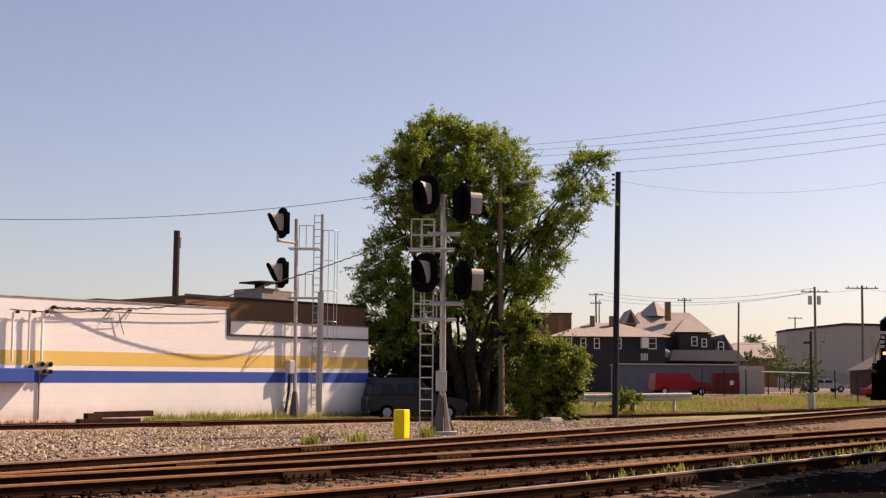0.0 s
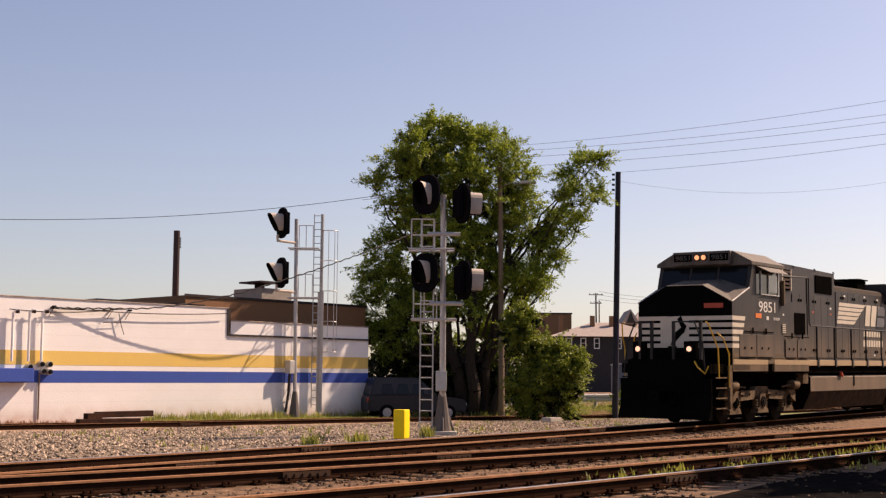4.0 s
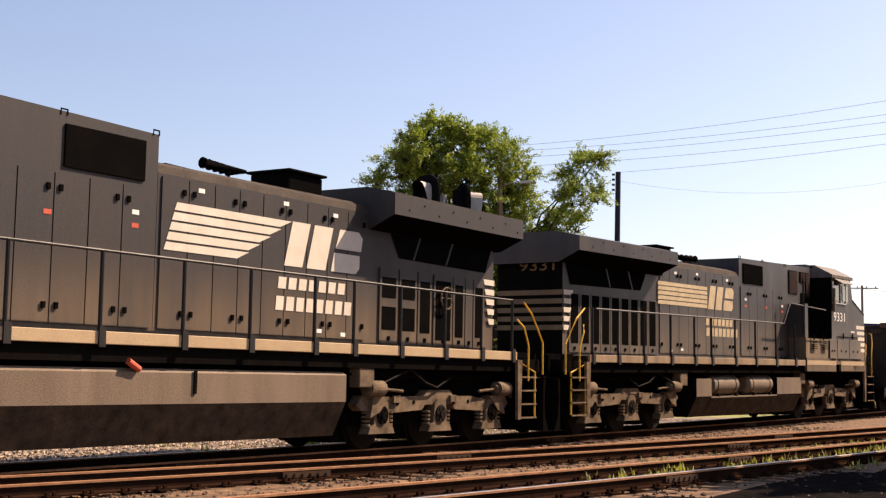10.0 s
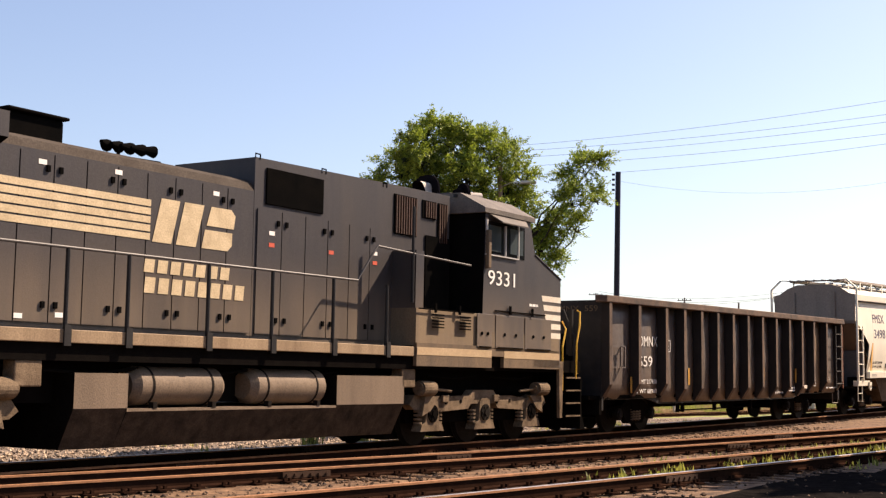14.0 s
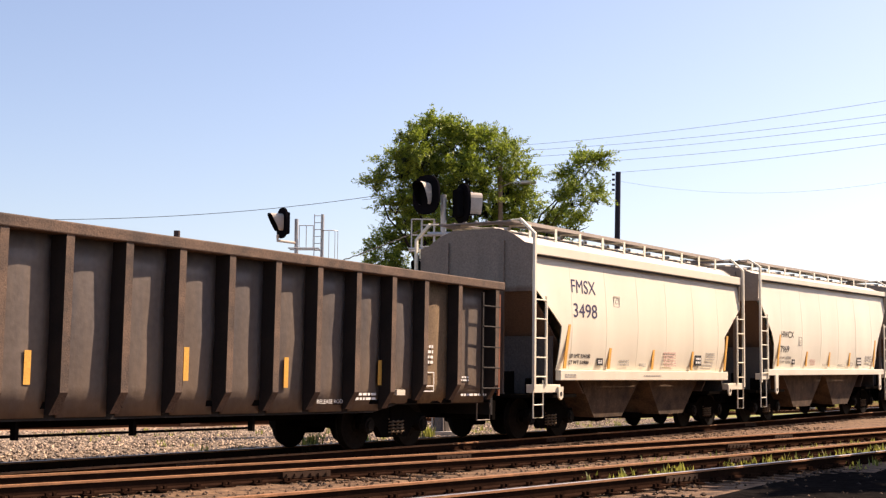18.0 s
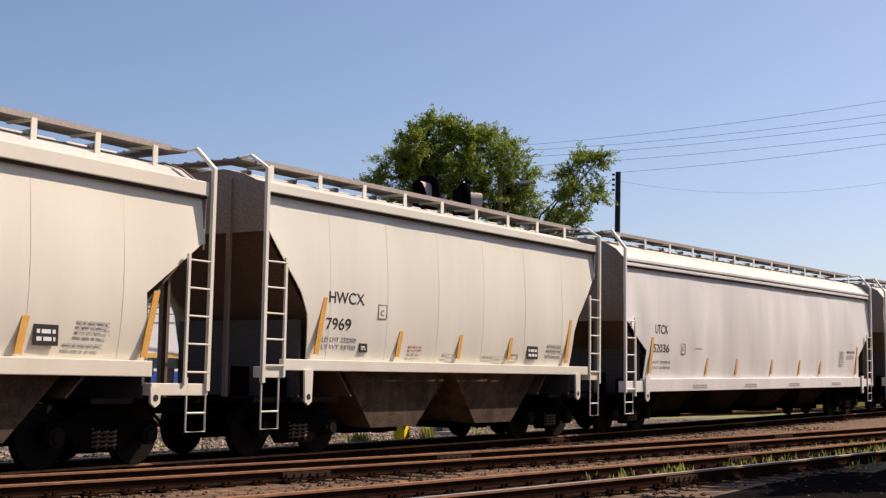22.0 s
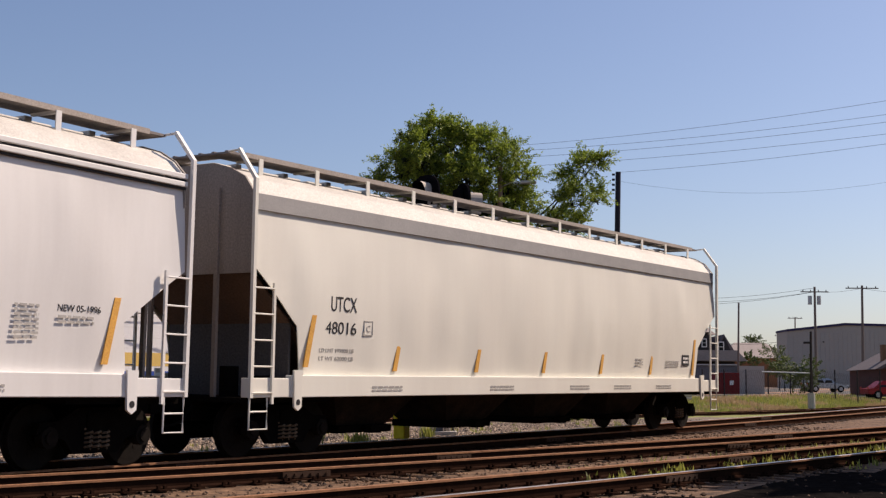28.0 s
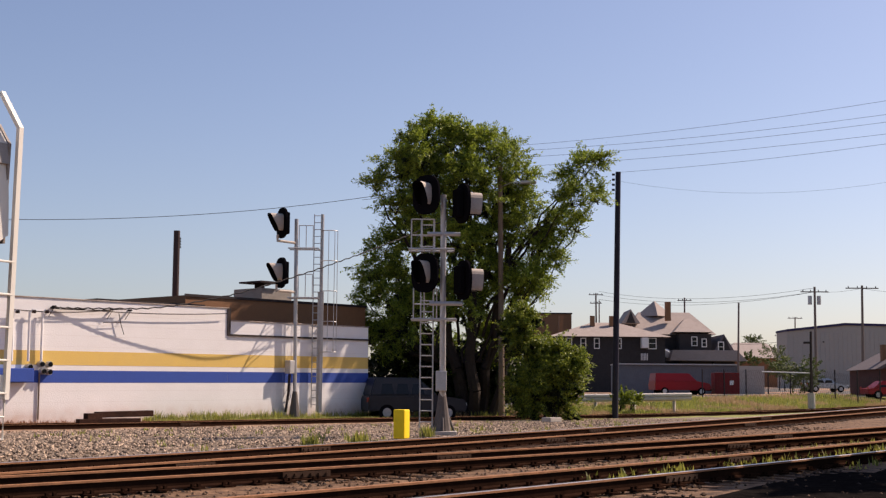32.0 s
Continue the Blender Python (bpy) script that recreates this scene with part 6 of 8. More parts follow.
for a, b, zt in ((D0, DS, 4.4), (DS, DR, 3.9)):
    bm = B()
    box(bm, a, b, 0, 0.3, -0.6, zt)
    w_ = part("wall", bm, WALLW, bld, "white painted masonry wall")
    # block courses that show faintly through the paint
    for r in range(int((zt - 0.1) / 0.4)):
        z = 0.3 + r * 0.4
        if not 1.3 < z < 2.6:
            course = B()
            box(course, a + 0.02, b - 0.02, -0.002, 0.0, z, z + 0.01)
            part("mortar_line", course, mat("painted_joint", (0.75, 0.73, 0.7), 0.9, 0, 0.1, 2), w_)
    for z0, z1, m_, nm in ((2.03, 2.54, YSTR, "yellow_stripe"), (1.4, 1.84, BSTR, "blue_stripe")):
        bm = B()
        box(bm, a + (0.0 if a == D0 else 0.004), b - 0.004, -0.005, 0.0, z0, z1)
        part(nm, bm, m_, w_)
bm = B()
box(bm, DR - 0.3, DR, 0.3, 16, -0.6, 3.9)
part("end_wall", bm, WALLW, bld)
bm = B()
box(bm, D0, DS, 0.3, 16, 4.0, 4.15)
box(bm, DS, DR - 0.3, 0.3, 16, 3.6, 3.75)
part("flat_roof", bm, TAR, bld)
for a, b, z in ((D0, DS, 4.4), (DS, DR, 3.9)):
    bm = B()
    box(bm, a - 0.02, b + 0.02, -0.03, 0.34, z, z + 0.045, 0.01)
    part("coping", bm, mat("worn_coping", (0.42, 0.37, 0.33), 0.8, 0, 0.3, 2, 0.1, 20, (0.2, 0.15, 0.12)), bld)
bm = B()
box(bm, DS + 0.1, DR - 0.02, -0.07, 0.0, 3.3, 3.37)
part("drip_edge", bm, TAR, bld)
bm = B()
box(bm, DS - 0.06, DS + 0.1, -0.04, 0.0, 3.3, 4.42)
part("wall_end_cap", bm, TAR, bld)
bm = B()
box(bm, DS + 0.2, DR + 3, 3.0, 16, 3.7, 5.1)
part("rear_block", bm, BRK, bld, "brown metal rear block")
bm = B()
box(bm, DS + 0.15, DR + 3.05, 2.95, 3.0, 5.05, 5.16)
part("fascia_trim", bm, TAR, bld)
bm = B()
box(bm, 5.0, 10.3, 1.4, 5.0, 4.15, 4.62)
part("roof_curb", bm, TAR, bld)
bm = B()
box(bm, 17.6, 19.6, 6, 8, 4.9, 5.95, 0.02)
ru = part("rooftop_unit", bm, mat("grey_rooftop_unit", (0.3, 0.28, 0.25), 0.7, 0, 0.15, 3), bld)
bm = B()
box(bm, 17.4, 18.8, 5.8, 7.4, 6.2, 6.28)
rod(bm, (18.2, 6.8, 5.9), (18.2, 6.8, 6.22), 0.25, 12)
part("vent_cap", bm, TAR, ru)
# conduits, meter boxes and cables on the wall
for d, zt in ((0.45, 3.85), (1.1, 3.88), (1.62, 3.9)):
    bm = B()
    pipe(bm, [(d, -0.12, 2.15), (d, -0.12, zt), (d + 0.12, -0.16, zt + 0.08)], 0.045, 10)
    c = part("conduit", bm, WALLW, bld)
    bm = B()
    rod(bm, (d + 0.08, -0.15, zt + 0.02), (d + 0.2, -0.2, zt + 0.02), 0.06, 10)
    part("weather_head", bm, TAR, c)
bm = B()
box(bm, -0.6, 1.15, -0.45, -0.005, 1.42, 1.9, 0.02)
mb = part("meter_cabinet", bm, BSTR, bld)
for d, z in ((1.62, 2.05), (1.95, 2.05), (1.7, 1.8), (1.95, 1.78), (1.15, 1.95)):
    bm = B()
    rod(bm, (d, -0.02, z), (d, -0.2, z), 0.11, 16)
    me_ = part("electric_meter", bm, GALV, bld)
    bm = B()
    rod(bm, (d, -0.2, z), (d, -0.24, z), 0.085, 16)
    part("meter_glass", bm, GLASS, me_)
bm = B()
rod(bm, (1.62, -0.04, 0.1), (1.62, -0.04, 1.75), 0.03, 8)
part("ground_pipe", bm, WOODG, bld)
bm = B()
for (a, za), (b, zb), sag in (((0.3, 3.95), (4.6, 4.1), 0.1), ((2.1, 4.1), (10.2, 4.2), 0.12), ((1.9, 4.05), (5.1, 4.15), 0.05)):
    n = 14
    pipe(bm, [(a + (b - a) * i / n, -0.14, za + (zb - za) * i / n - sag * 4 * (i / n) * (1 - i / n)) for i in range(n + 1)], 0.018, 6)
for d in (2.1, 4.6, 5.4):
    rod(bm, (d, -0.2, 4.12), (d, 0, 4.12), 0.04, 8)
    rod(bm, (d, -0.14, 4.1), (d - 0.25, -0.14, 3.75), 0.012, 6)
part("wall_wiring", bm, CABLE, bld)
bm = B()
pipe(bm, [(4.9, -0.1, 4.0), (5.0, -0.1, 3.6), (5.15, -0.1, 3.2)], 0.014, 6)
pipe(bm, [(4.2, -0.1, 3.62), (5.0, -0.1, 3.66)], 0.012, 6)
part("loose_wire", bm, CABLE, bld)
# overhead service drop whose shadow crosses the wall
bm = B()
knots = [Vector(p) for p in ((2.0, -0.05, 4.08), (2.25, -0.06, 4.08), (4.11, -0.27, 4.13), (6.49, -0.52, 4.27), (9.59, -0.91, 4.87), (12.61, -1.34, 5.75), (15.25, -1.59, 6.62), (17.57, -1.72, 7.41), (19.78, -1.86, 8.23), (24.26, -2.2, 9.94))]
cab_pts = []
for k in range(len(knots) - 1):
    p0, p1, p2, p3 = knots[max(0, k - 1)], knots[k], knots[k + 1], knots[min(len(knots) - 1, k + 2)]
    for q in range(10):
        t_ = q / 10
        c_ = 0.5 * ((2 * p1) + (p2 - p0) * t_ + (2 * p0 - 5 * p1 + 4 * p2 - p3) * t_ * t_ + (3 * p1 - p0 - 3 * p2 + p3) * t_ ** 3)
        cab_pts.append(c_ + Vector((0, 0, 0.02 if q % 2 else -0.02)))
pipe(bm, cab_pts, 0.026, 6)
part("service_cable", bm, CABLE, bld)

# timbers stacked by the wall
for (x, y, z, l, a, r) in ((30.3, 16.3, 0.04, 1.5, -12, 0), (30.6, 16.25, 0.22, 0.62, -4, 0), (31.3, 16.5, 0.26, 2.3, -8, -1), (31.2, 16.35, 0.05, 1.6, -14, 0)):
    bm = B()
    box(bm, 0, l, -0.11, 0.11, 0, 0.2, 0.015)
    tm = tagged(part("timber", bm, mat("creosoted_timber", (0.055, 0.026, 0.018), 0.9, 0, 0.25, 5, 0.5, 40, (0.015, 0.01, 0.009), spec=0.05)), "old dark railway timber lying by the wall", "timber", "timbers by the wall")
    tm.matrix_world = pose(x, y, z, 0, r, a)


# ---- signals ----
def signal_head(parent, c, d, visor=0.45, cut=0.0, size=1.0):
    """An oval black background with a hooded lamp housing; d: the way it faces; cut: how much shorter the hood's foot is."""
    d = Vector(d).normalized()
    m = Matrix.Translation(c) @ Vector((d.x, d.y, 0)).to_track_quat("-Y", "Z").to_matrix().to_4x4() @ Matrix.Scale(size, 4)
    bm = B()
    pts = []
    for i in range(28):
        a = 2 * math.pi * i / 28
        ca_, sa_ = math.cos(a), math.sin(a)
        pts.append((0.47 * abs(ca_) ** 0.75 * (1 if ca_ > 0 else -1), 0.55 * abs(sa_) ** 0.8 * (1 if sa_ > 0 else -1)))
    prism(bm, pts, -0.05, 0.02)
    h = part("signal_head", bm, SIGB, parent, m=m)
    bm = B()
    box(bm, -0.2, 0.2, 0.02, 0.22, -0.4, 0.4, 0.05)
    part("lamp_housing", bm, SIGB, h)
    bm = B()
    rod(bm, (0, -0.06, 0), (0, -0.05, 0), 0.13, 18)
    part("lens", bm, SIGB, h)
    bm = B()
    n = 16
    rings = []
    for off in (0.0, -0.012):
        rows = [[], []]
        for i in range(n + 1):
            a = math.pi * (-0.3 + 1.6 * i / n)
            ca_, sa_ = math.cos(a), math.sin(a)
            hx_ = (0.22 + off) * abs(ca_) ** 0.6 * (1 if ca_ > 0 else -1)
            hz_ = (0.33 + off) * abs(sa_) ** 0.6 * (1 if sa_ > 0 else -1)
            rows[0].append(bm.verts.new((hx_, -0.05, hz_)))
            rows[1].append(bm.verts.new((hx_, -0.05 - visor * (1 - cut * (0.33 - hz_) / 0.66), hz_)))
        rings.append(rows)
    for i in range(n):
        for q, rows in enumerate(rings):
            fc = bm.faces.new((rows[0][i], rows[0][i + 1], rows[1][i + 1], rows[1][i]))
            fc.material_index = q
        fc = bm.faces.new((rings[0][1][i], rings[0][1][i + 1], rings[1][1][i + 1], rings[1][1][i]))
        fc.material_index = 1
    bmesh.ops.recalc_face_normals(bm, faces=bm.faces)
    part("visor", bm, [SIGV, SIGB], h, "sun-faded signal visor")
    return h


SA, RT = Vector((0.8627, 0.506, 0)), Vector((0.506, -0.8627, 0))


def ladder(parent, c, z0, z1, wdt, m_, step=0.305, ax=RT):
    bm = B()
    for s in (-1, 1):
        p = Vector(c) + ax * (s * wdt / 2)
        rod(bm, (p.x, p.y, z0), (p.x, p.y, z1), 0.022, 6)
    ld = part("ladder", bm, m_, parent)
    z = z0 + 0.15
    while z < z1:
        bm = B()
        a, b = Vector(c) - ax * wdt / 2, Vector(c) + ax * wdt / 2
        rod(bm, (a.x, a.y, z), (b.x, b.y, z), 0.016, 6)
        part("rung", bm, m_, ld)
        z += step
    return ld


def cage(parent, c, z0, z1, r, m_, n=4):
    bm = B()
    c = Vector(c)
    for k in range(n):
        z = z0 + (z1 - z0) * k / (n - 1)
        pts = [c + RT * (r * math.cos(a)) + SA * (-r * math.sin(a)) + Vector((0, 0, z)) for a in [math.pi * i / 8 for i in range(9)]]
        pipe(bm, pts, 0.018, 6)
    for i in range(5):
        a = math.pi * i / 4
        p = c + RT * (r * math.cos(a)) + SA * (-r * math.sin(a))
        rod(bm, (p.x, p.y, z0), (p.x, p.y, z1), 0.014, 6)
    return part("safety_cage", bm, m_, parent)


mast = tagged(empty("railway_signal"), "galvanised signal mast with four black heads and a ladder", "railway signal", "signals")
bm = B()
rod(bm, (31.4, 3.4, 0.15), (30.95, 3.15, 6.65), 0.09, 14, 0.08)
part("mast_pole", bm, GALV, mast)
bm = B()
rod(bm, (31.4, 3.4, 0.05), (31.35, 3.38, 1.15), 0.26, 12, 0.1)
for k in range(4):
    a = k * math.pi / 2 + 0.6
    rod(bm, (31.4 + math.cos(a) * 0.36, 3.4 + math.sin(a) * 0.36, 0.02), (31.37, 3.38, 0.9), 0.035, 6)
part("base_casting", bm, mat("dark_cast_base", (0.16, 0.14, 0.13), 0.7, 0.3, 0.2, 5), mast)
bm = B()
box(bm, -0.4, 0.4, -0.4, 0.4, -0.3, 0.08, 0.02, 0, pose(31.4, 3.4, 0.02, 0, 0, 30))
part("foundation", bm, mat("pale_concrete", (0.45, 0.42, 0.38), 0.9, 0, 0.15, 4, 0.3, 40), mast)
bm = B()
box(bm, -0.2, 0.2, -0.15, 0.15, 1.2, 1.75, 0.02, 0, pose(31.15, 3.3, 0, 0, 0, 30))
part("junction_box", bm, GALV, mast)
for z, x0 in ((5.55, 30.99), (3.62, 31.13)):
    c = Vector((x0, 3.2, z))
    for s, lg in ((-1, 0.42), (1, 0.5)):
        bm = B()
        rod(bm, c, c + RT * (s * lg), 0.06, 12)
        part("bracket_arm", bm, GALV, mast)
    bm = B()
    pf = c - Vector((0, 0, 0.45)) - RT * 0.42
    a, b = pf - RT * 0.5, pf + RT * 0.75
    for w2 in (-0.3, 0.3):
        rod(bm, a + SA * w2, b + SA * w2, 0.03, 6)
    for q in range(7):
        p = a.lerp(b, q / 6)
        rod(bm, p - SA * 0.3, p + SA * 0.3, 0.018, 6)
    part("service_platform", bm, GALV, mast)
    bm = B()
    for q in (-0.45, -0.15, 0.2):
        p = pf + RT * q + SA * 0.3
        rod(bm, p, p + Vector((0, 0, 0.9)), 0.02, 6)
    for h_ in (0.45, 0.9):
        rod(bm, pf - RT * 0.45 + SA * 0.3 + Vector((0, 0, h_)), pf + RT * 0.2 + SA * 0.3 + Vector((0, 0, h_)), 0.018, 6)
    part("platform_rail", bm, GALV, mast)
ladder(mast, (31.05, 3.72, 0), 0.2, 6.0, 0.35, GALV)
signal_head(mast, (30.62, 3.5, 6.63), -SA * 0.78 - RT * 0.62, 0.4, 0.75)
signal_head(mast, (30.83, 3.65, 4.47), -SA * 0.78 - RT * 0.62, 0.4, 0.75)
signal_head(mast, (31.2, 2.7, 6.4), SA * 0.42 + RT * 0.9, 0.5, 0.1)
signal_head(mast, (31.38, 2.75, 4.28), SA * 0.42 + RT * 0.9, 0.5, 0.1)

OUT = (BW.to_3x3() @ Vector((0, -1, 0))).normalized()


def at51(x, y, z):
    """The place on the plane just before the white wall that lies in the direction of x, y, z."""
    d = Vector((x, y, z)) - EYE
    return EYE + d * ((BW.translation + OUT * 0.28 - EYE).dot(OUT) / d.dot(OUT))


sig2 = tagged(empty("railway_signal"), "galvanised signal mast with two black heads beside a caged ladder mast", "railway signal", "signals")
b0, b1 = at51(45.48, 19.04, 0.28), at51(44.69, 18.54, 8.58)
bm = B()
rod(bm, b0, b1, 0.085, 12)
part("mast_pole", bm, GALV, sig2)
bm = B()
rod(bm, b0 - Vector((0, 0, 0.3)), b0 + Vector((0, 0, 0.9)), 0.26, 12, 0.1)
part("base_casting", bm, MATS["dark_cast_base"], sig2)
bm = B()
jb = at51(45.18, 19.11, 2.24)
box(bm, -0.16, 0.16, -0.14, 0.14, -0.28, 0.28, 0.02, 0, Matrix.Translation(jb))
part("junction_box", bm, GALV, sig2)
bm = B()
pipe(bm, [jb - Vector((0, 0, 0.3)), jb + Vector((0.02, 0.05, -1.0)), jb + Vector((-0.1, 0.1, -1.9))], 0.06, 8)
part("cable_riser", bm, TAR, sig2)
for c, dz in (((44.3, 19.24, 8.4), 7.3), ((44.49, 19.39, 6.27), 5.2)):
    cc = at51(*c)
    signal_head(sig2, cc + RT * 0.2, -SA * 0.5 - RT * 0.87, 0.5, 0.72, size=1.18)
    bm = B()
    pm = Vector((b1.x, b1.y, cc.z - 0.75))
    pipe(bm, [cc - Vector((0, 0, 0.5)), cc - Vector((0, 0, 0.75)), pm], 0.06, 8)
    part("bracket_arm", bm, SIGV, sig2)
    bm = B()
    a = Vector((b1.x, b1.y, cc.z - 1.0))
    for w2 in (-0.3, 0.3):
        rod(bm, a - RT * 0.3 + SA * w2, a + RT * 1.0 + SA * w2, 0.03, 6)
    for q in range(6):
        rod(bm, a + RT * (q * 0.2) - SA * 0.3, a + RT * (q * 0.2) + SA * 0.3, 0.016, 6)
    part("service_platform", bm, GALV, sig2)
    bm = B()
    for q in (0.1, 0.4, 0.7):
        p = a + RT * q + SA * 0.3
        rod(bm, p, p + Vector((0, 0, 1.05)), 0.018, 6)
    rod(bm, a + RT * 0.1 + SA * 0.3 + Vector((0, 0, 1.05)), a + RT * 0.7 + SA * 0.3 + Vector((0, 0, 1.05)), 0.018, 6)
    part("platform_rail", bm, GALV, sig2)
l0, l1 = at51(46.83, 18.73, 0.27), at51(46.05, 18.14, 8.92)
bm = B()
rod(bm, l0, l1, 0.075, 10)
box(bm, -0.13, 0.13, -0.02, 0.02, 0, 5.2, 0, 0, Matrix.Translation(l0 + Vector((0, 0, 0.05))) @ RT.to_track_quat("X", "Z").to_matrix().to_4x4())
part("ladder_mast", bm, GALV, sig2)
ladder(sig2, (l1.x - 0.18, l1.y + 0.12, 0), l0.z + 0.2, l1.z, 0.3, GALV)
cage(sig2, (l1.x + 0.2, l1.y - 0.25, 0), 2.9, 8.2, 0.36, GALV, 5)

# ---- yellow marker box beside the main track ----
bm = B()
box(bm, -0.16, 0.16, -0.14, 0.14, 0, 0.66, 0.025)
mk = tagged(part("utility_marker", bm, mat("bright_yellow_plastic", (0.95, 0.68, 0.02), 0.45, 0, 0.06, 6)), "bright yellow plastic utility marker standing in ballast", "marker")
mk.matrix_world = pose(25.39, 0.96, 0.1, 0, 0, 8)
bm = B()
box(bm, -0.35, 0.35, -0.2, 0.2, 0, 0.16, 0.02)
cb = tagged(part("concrete_block", bm, MATS["pale_concrete"]), "small pale concrete block in the gravel", "block")
cb.matrix_world = pose(43, 5.6, 0.15, 0, 0, -10)


# ---- vegetation ----
def leaf_mat(name, c0, c1):
    m = stone_mat(name, c0, c1)
    b = m.node_tree.nodes["Principled BSDF"]
    b.inputs["Roughness"].default_value = 0.55
    b.inputs["Transmission Weight"].default_value = 0.0
    t = m.node_tree.nodes.new("ShaderNodeBsdfTranslucent")
    mx = m.node_tree.nodes.new("ShaderNodeMixShader")
    mx.inputs[0].default_value = 0.4
    ramp = [n_ for n_ in m.node_tree.nodes if n_.type == "VALTORGB"][0]
    m.node_tree.links.new(ramp.outputs[0], t.inputs[0])
    m.node_tree.links.new(b.outputs[0], mx.inputs[1])
    m.node_tree.links.new(t.outputs[0], mx.inputs[2])
    m.node_tree.links.new(mx.outputs[0], m.node_tree.nodes["Material Output"].inputs[0])
    return m


LEAF = leaf_mat("elm_leaves", (0.042, 0.08, 0.013), (0.37, 0.46, 0.05))
# Near-black leaf colour that carries the shade inside the crowns.
LEAFI = leaf_mat("shade_dark_inner_leaves", (0.008, 0.014, 0.005), (0.025, 0.04, 0.012))
LEAFB = leaf_mat("bush_leaves", (0.035, 0.068, 0.011), (0.3, 0.36, 0.04))
LEAFD = leaf_mat("far_leaves", (0.03, 0.05, 0.015), (0.12, 0.16, 0.04))
BARK = mat("rough_bark", (0.045, 0.034, 0.028), 0.95, 0, 0.3, 5, 0.9, 30, (0.03, 0.022, 0.018))
GRASS = leaf_mat("grass_blades", (0.1, 0.13, 0.025), (0.42, 0.42, 0.09))
REDW = leaf_mat("reddish_dead_weeds", (0.16, 0.07, 0.04), (0.36, 0.2, 0.12))
STRAW = leaf_mat("dry_straw", (0.25, 0.17, 0.08), (0.5, 0.36, 0.2))


def leaf_sheet(name, pos, along, size, m_, parent, r):
    """Small pointed leaves at the places, each lying roughly along its twig."""
    n = len(pos)
    a = along + r.normal(size=(n, 3)) * 0.55
    a /= np.linalg.norm(a, axis=1)[:, None]
    up = np.array([0.25, -0.3, 0.8]) + r.normal(size=(n, 3)) * 0.75
    b = np.cross(a, up)
    b /= np.linalg.norm(b, axis=1)[:, None] + 1e-6
    s = size * (0.6 + 0.8 * r.rand(n))[:, None]
    V = np.stack([pos - a * s, pos + b * s * 0.42, pos + a * s, pos - b * s * 0.42], 1).reshape(-1, 3)
    me = bpy.data.meshes.new(name)
    me.from_pydata(V.tolist(), [], [(4 * i, 4 * i + 1, 4 * i + 2, 4 * i + 3) for i in range(n)])
    me.materials.append(m_)
    ob = new(name, me)
    ob.parent = parent
    ob["kind"] = "stuff"
    return ob


def leaves(name, blobs, per, size, m_, parent, seed, clump=0.55, q=46):
    """Leaves in clumps round the blobs' shells. blobs: (x, y, z, r)."""
    r = np.random.RandomState(seed)
    C, D = [], []
    for x, y, z, rad in blobs:
        k = max(4, int(per * rad * rad))
        d = r.normal(size=(k, 3))
        d /= np.linalg.norm(d, axis=1)[:, None]
        C.append(np.array([x, y, z]) + d * (rad * (0.45 + 0.6 * r.rand(k) ** 0.6))[:, None])
        D.append(d)
    C, D = np.concatenate(C), np.concatenate(D)
    twig = D * 1.1 + r.normal(size=D.shape) * 0.55
    twig[:, 2] += 0.25
    twig /= np.linalg.norm(twig, axis=1)[:, None]
    n = len(C) * q
    tw = np.repeat(twig, q, 0)
    t = r.rand(n)[:, None]
    pos = np.repeat(C, q, 0) + tw * (t * clump * 2.2) + r.normal(size=(n, 3)) * clump * (0.34 - 0.2 * t)
    return leaf_sheet(name, pos, tw, size, m_, parent, r)


def sprays(name, blobs, dense, size, m_, parent, seed, q=34):
    """Feathery foliage: boughs that reach out of each blob's middle, with leafy sprays along them and gaps between."""
    r = np.random.RandomState(seed)
    P, A = [], []
    for x, y, z, rad in blobs:
        c = np.array([x, y, z])
        for _ in range(int(dense * (0.6 + rad) ** 1.6)):
            d = r.normal(size=3)
            d[2] += 0.35
            d /= np.linalg.norm(d)
            ln = rad * r.uniform(0.6, 1.28)
            k = max(3, int(ln / 0.17))
            for i in range(k):
                f = 0.3 + 0.7 * (i + r.rand()) / k
                b0 = c + d * ln * f + np.array([0, 0, -0.18 * f * f * ln])
                sd = d * 0.75 + r.normal(size=3) * 0.5
                sd[2] += 0.12 - 0.3 * f * r.rand()
                sd /= np.linalg.norm(sd)
                sl = r.uniform(0.3, 0.75)
                t = r.rand(q)[:, None]
                side = np.cross(sd, [0, 0, 1.0])
                P.append(b0 + sd * t * sl + side * (r.normal(size=(q, 1)) * 0.1) + r.normal(size=(q, 3)) * 0.045)
                A.append(np.repeat([sd], q, 0) + side * r.normal(size=(q, 1)) * 0.8)
    return leaf_sheet(name, np.concatenate(P), np.concatenate(A), size, m_, parent, r)


def limb(bm, a, b, r0, r1, rnd, n=5, wob=0.25):
    a, b = Vector(a), Vector(b)
    p, pr_ = a, r0
    for i in range(1, n + 1):
        k = i / n
        q = a.lerp(b, k) + Vector((rnd.uniform(-wob, wob), rnd.uniform(-wob, wob), rnd.uniform(-wob, wob) * 0.4)) * (1 if i < n else 0)
        r_ = r0 + (r1 - r0) * k
        rod(bm, p, q, pr_, 7, r_)
        p, pr_ = q, r_


TD = 64.5
UPV = Vector((-0.0960, -0.0563, 0.9938))


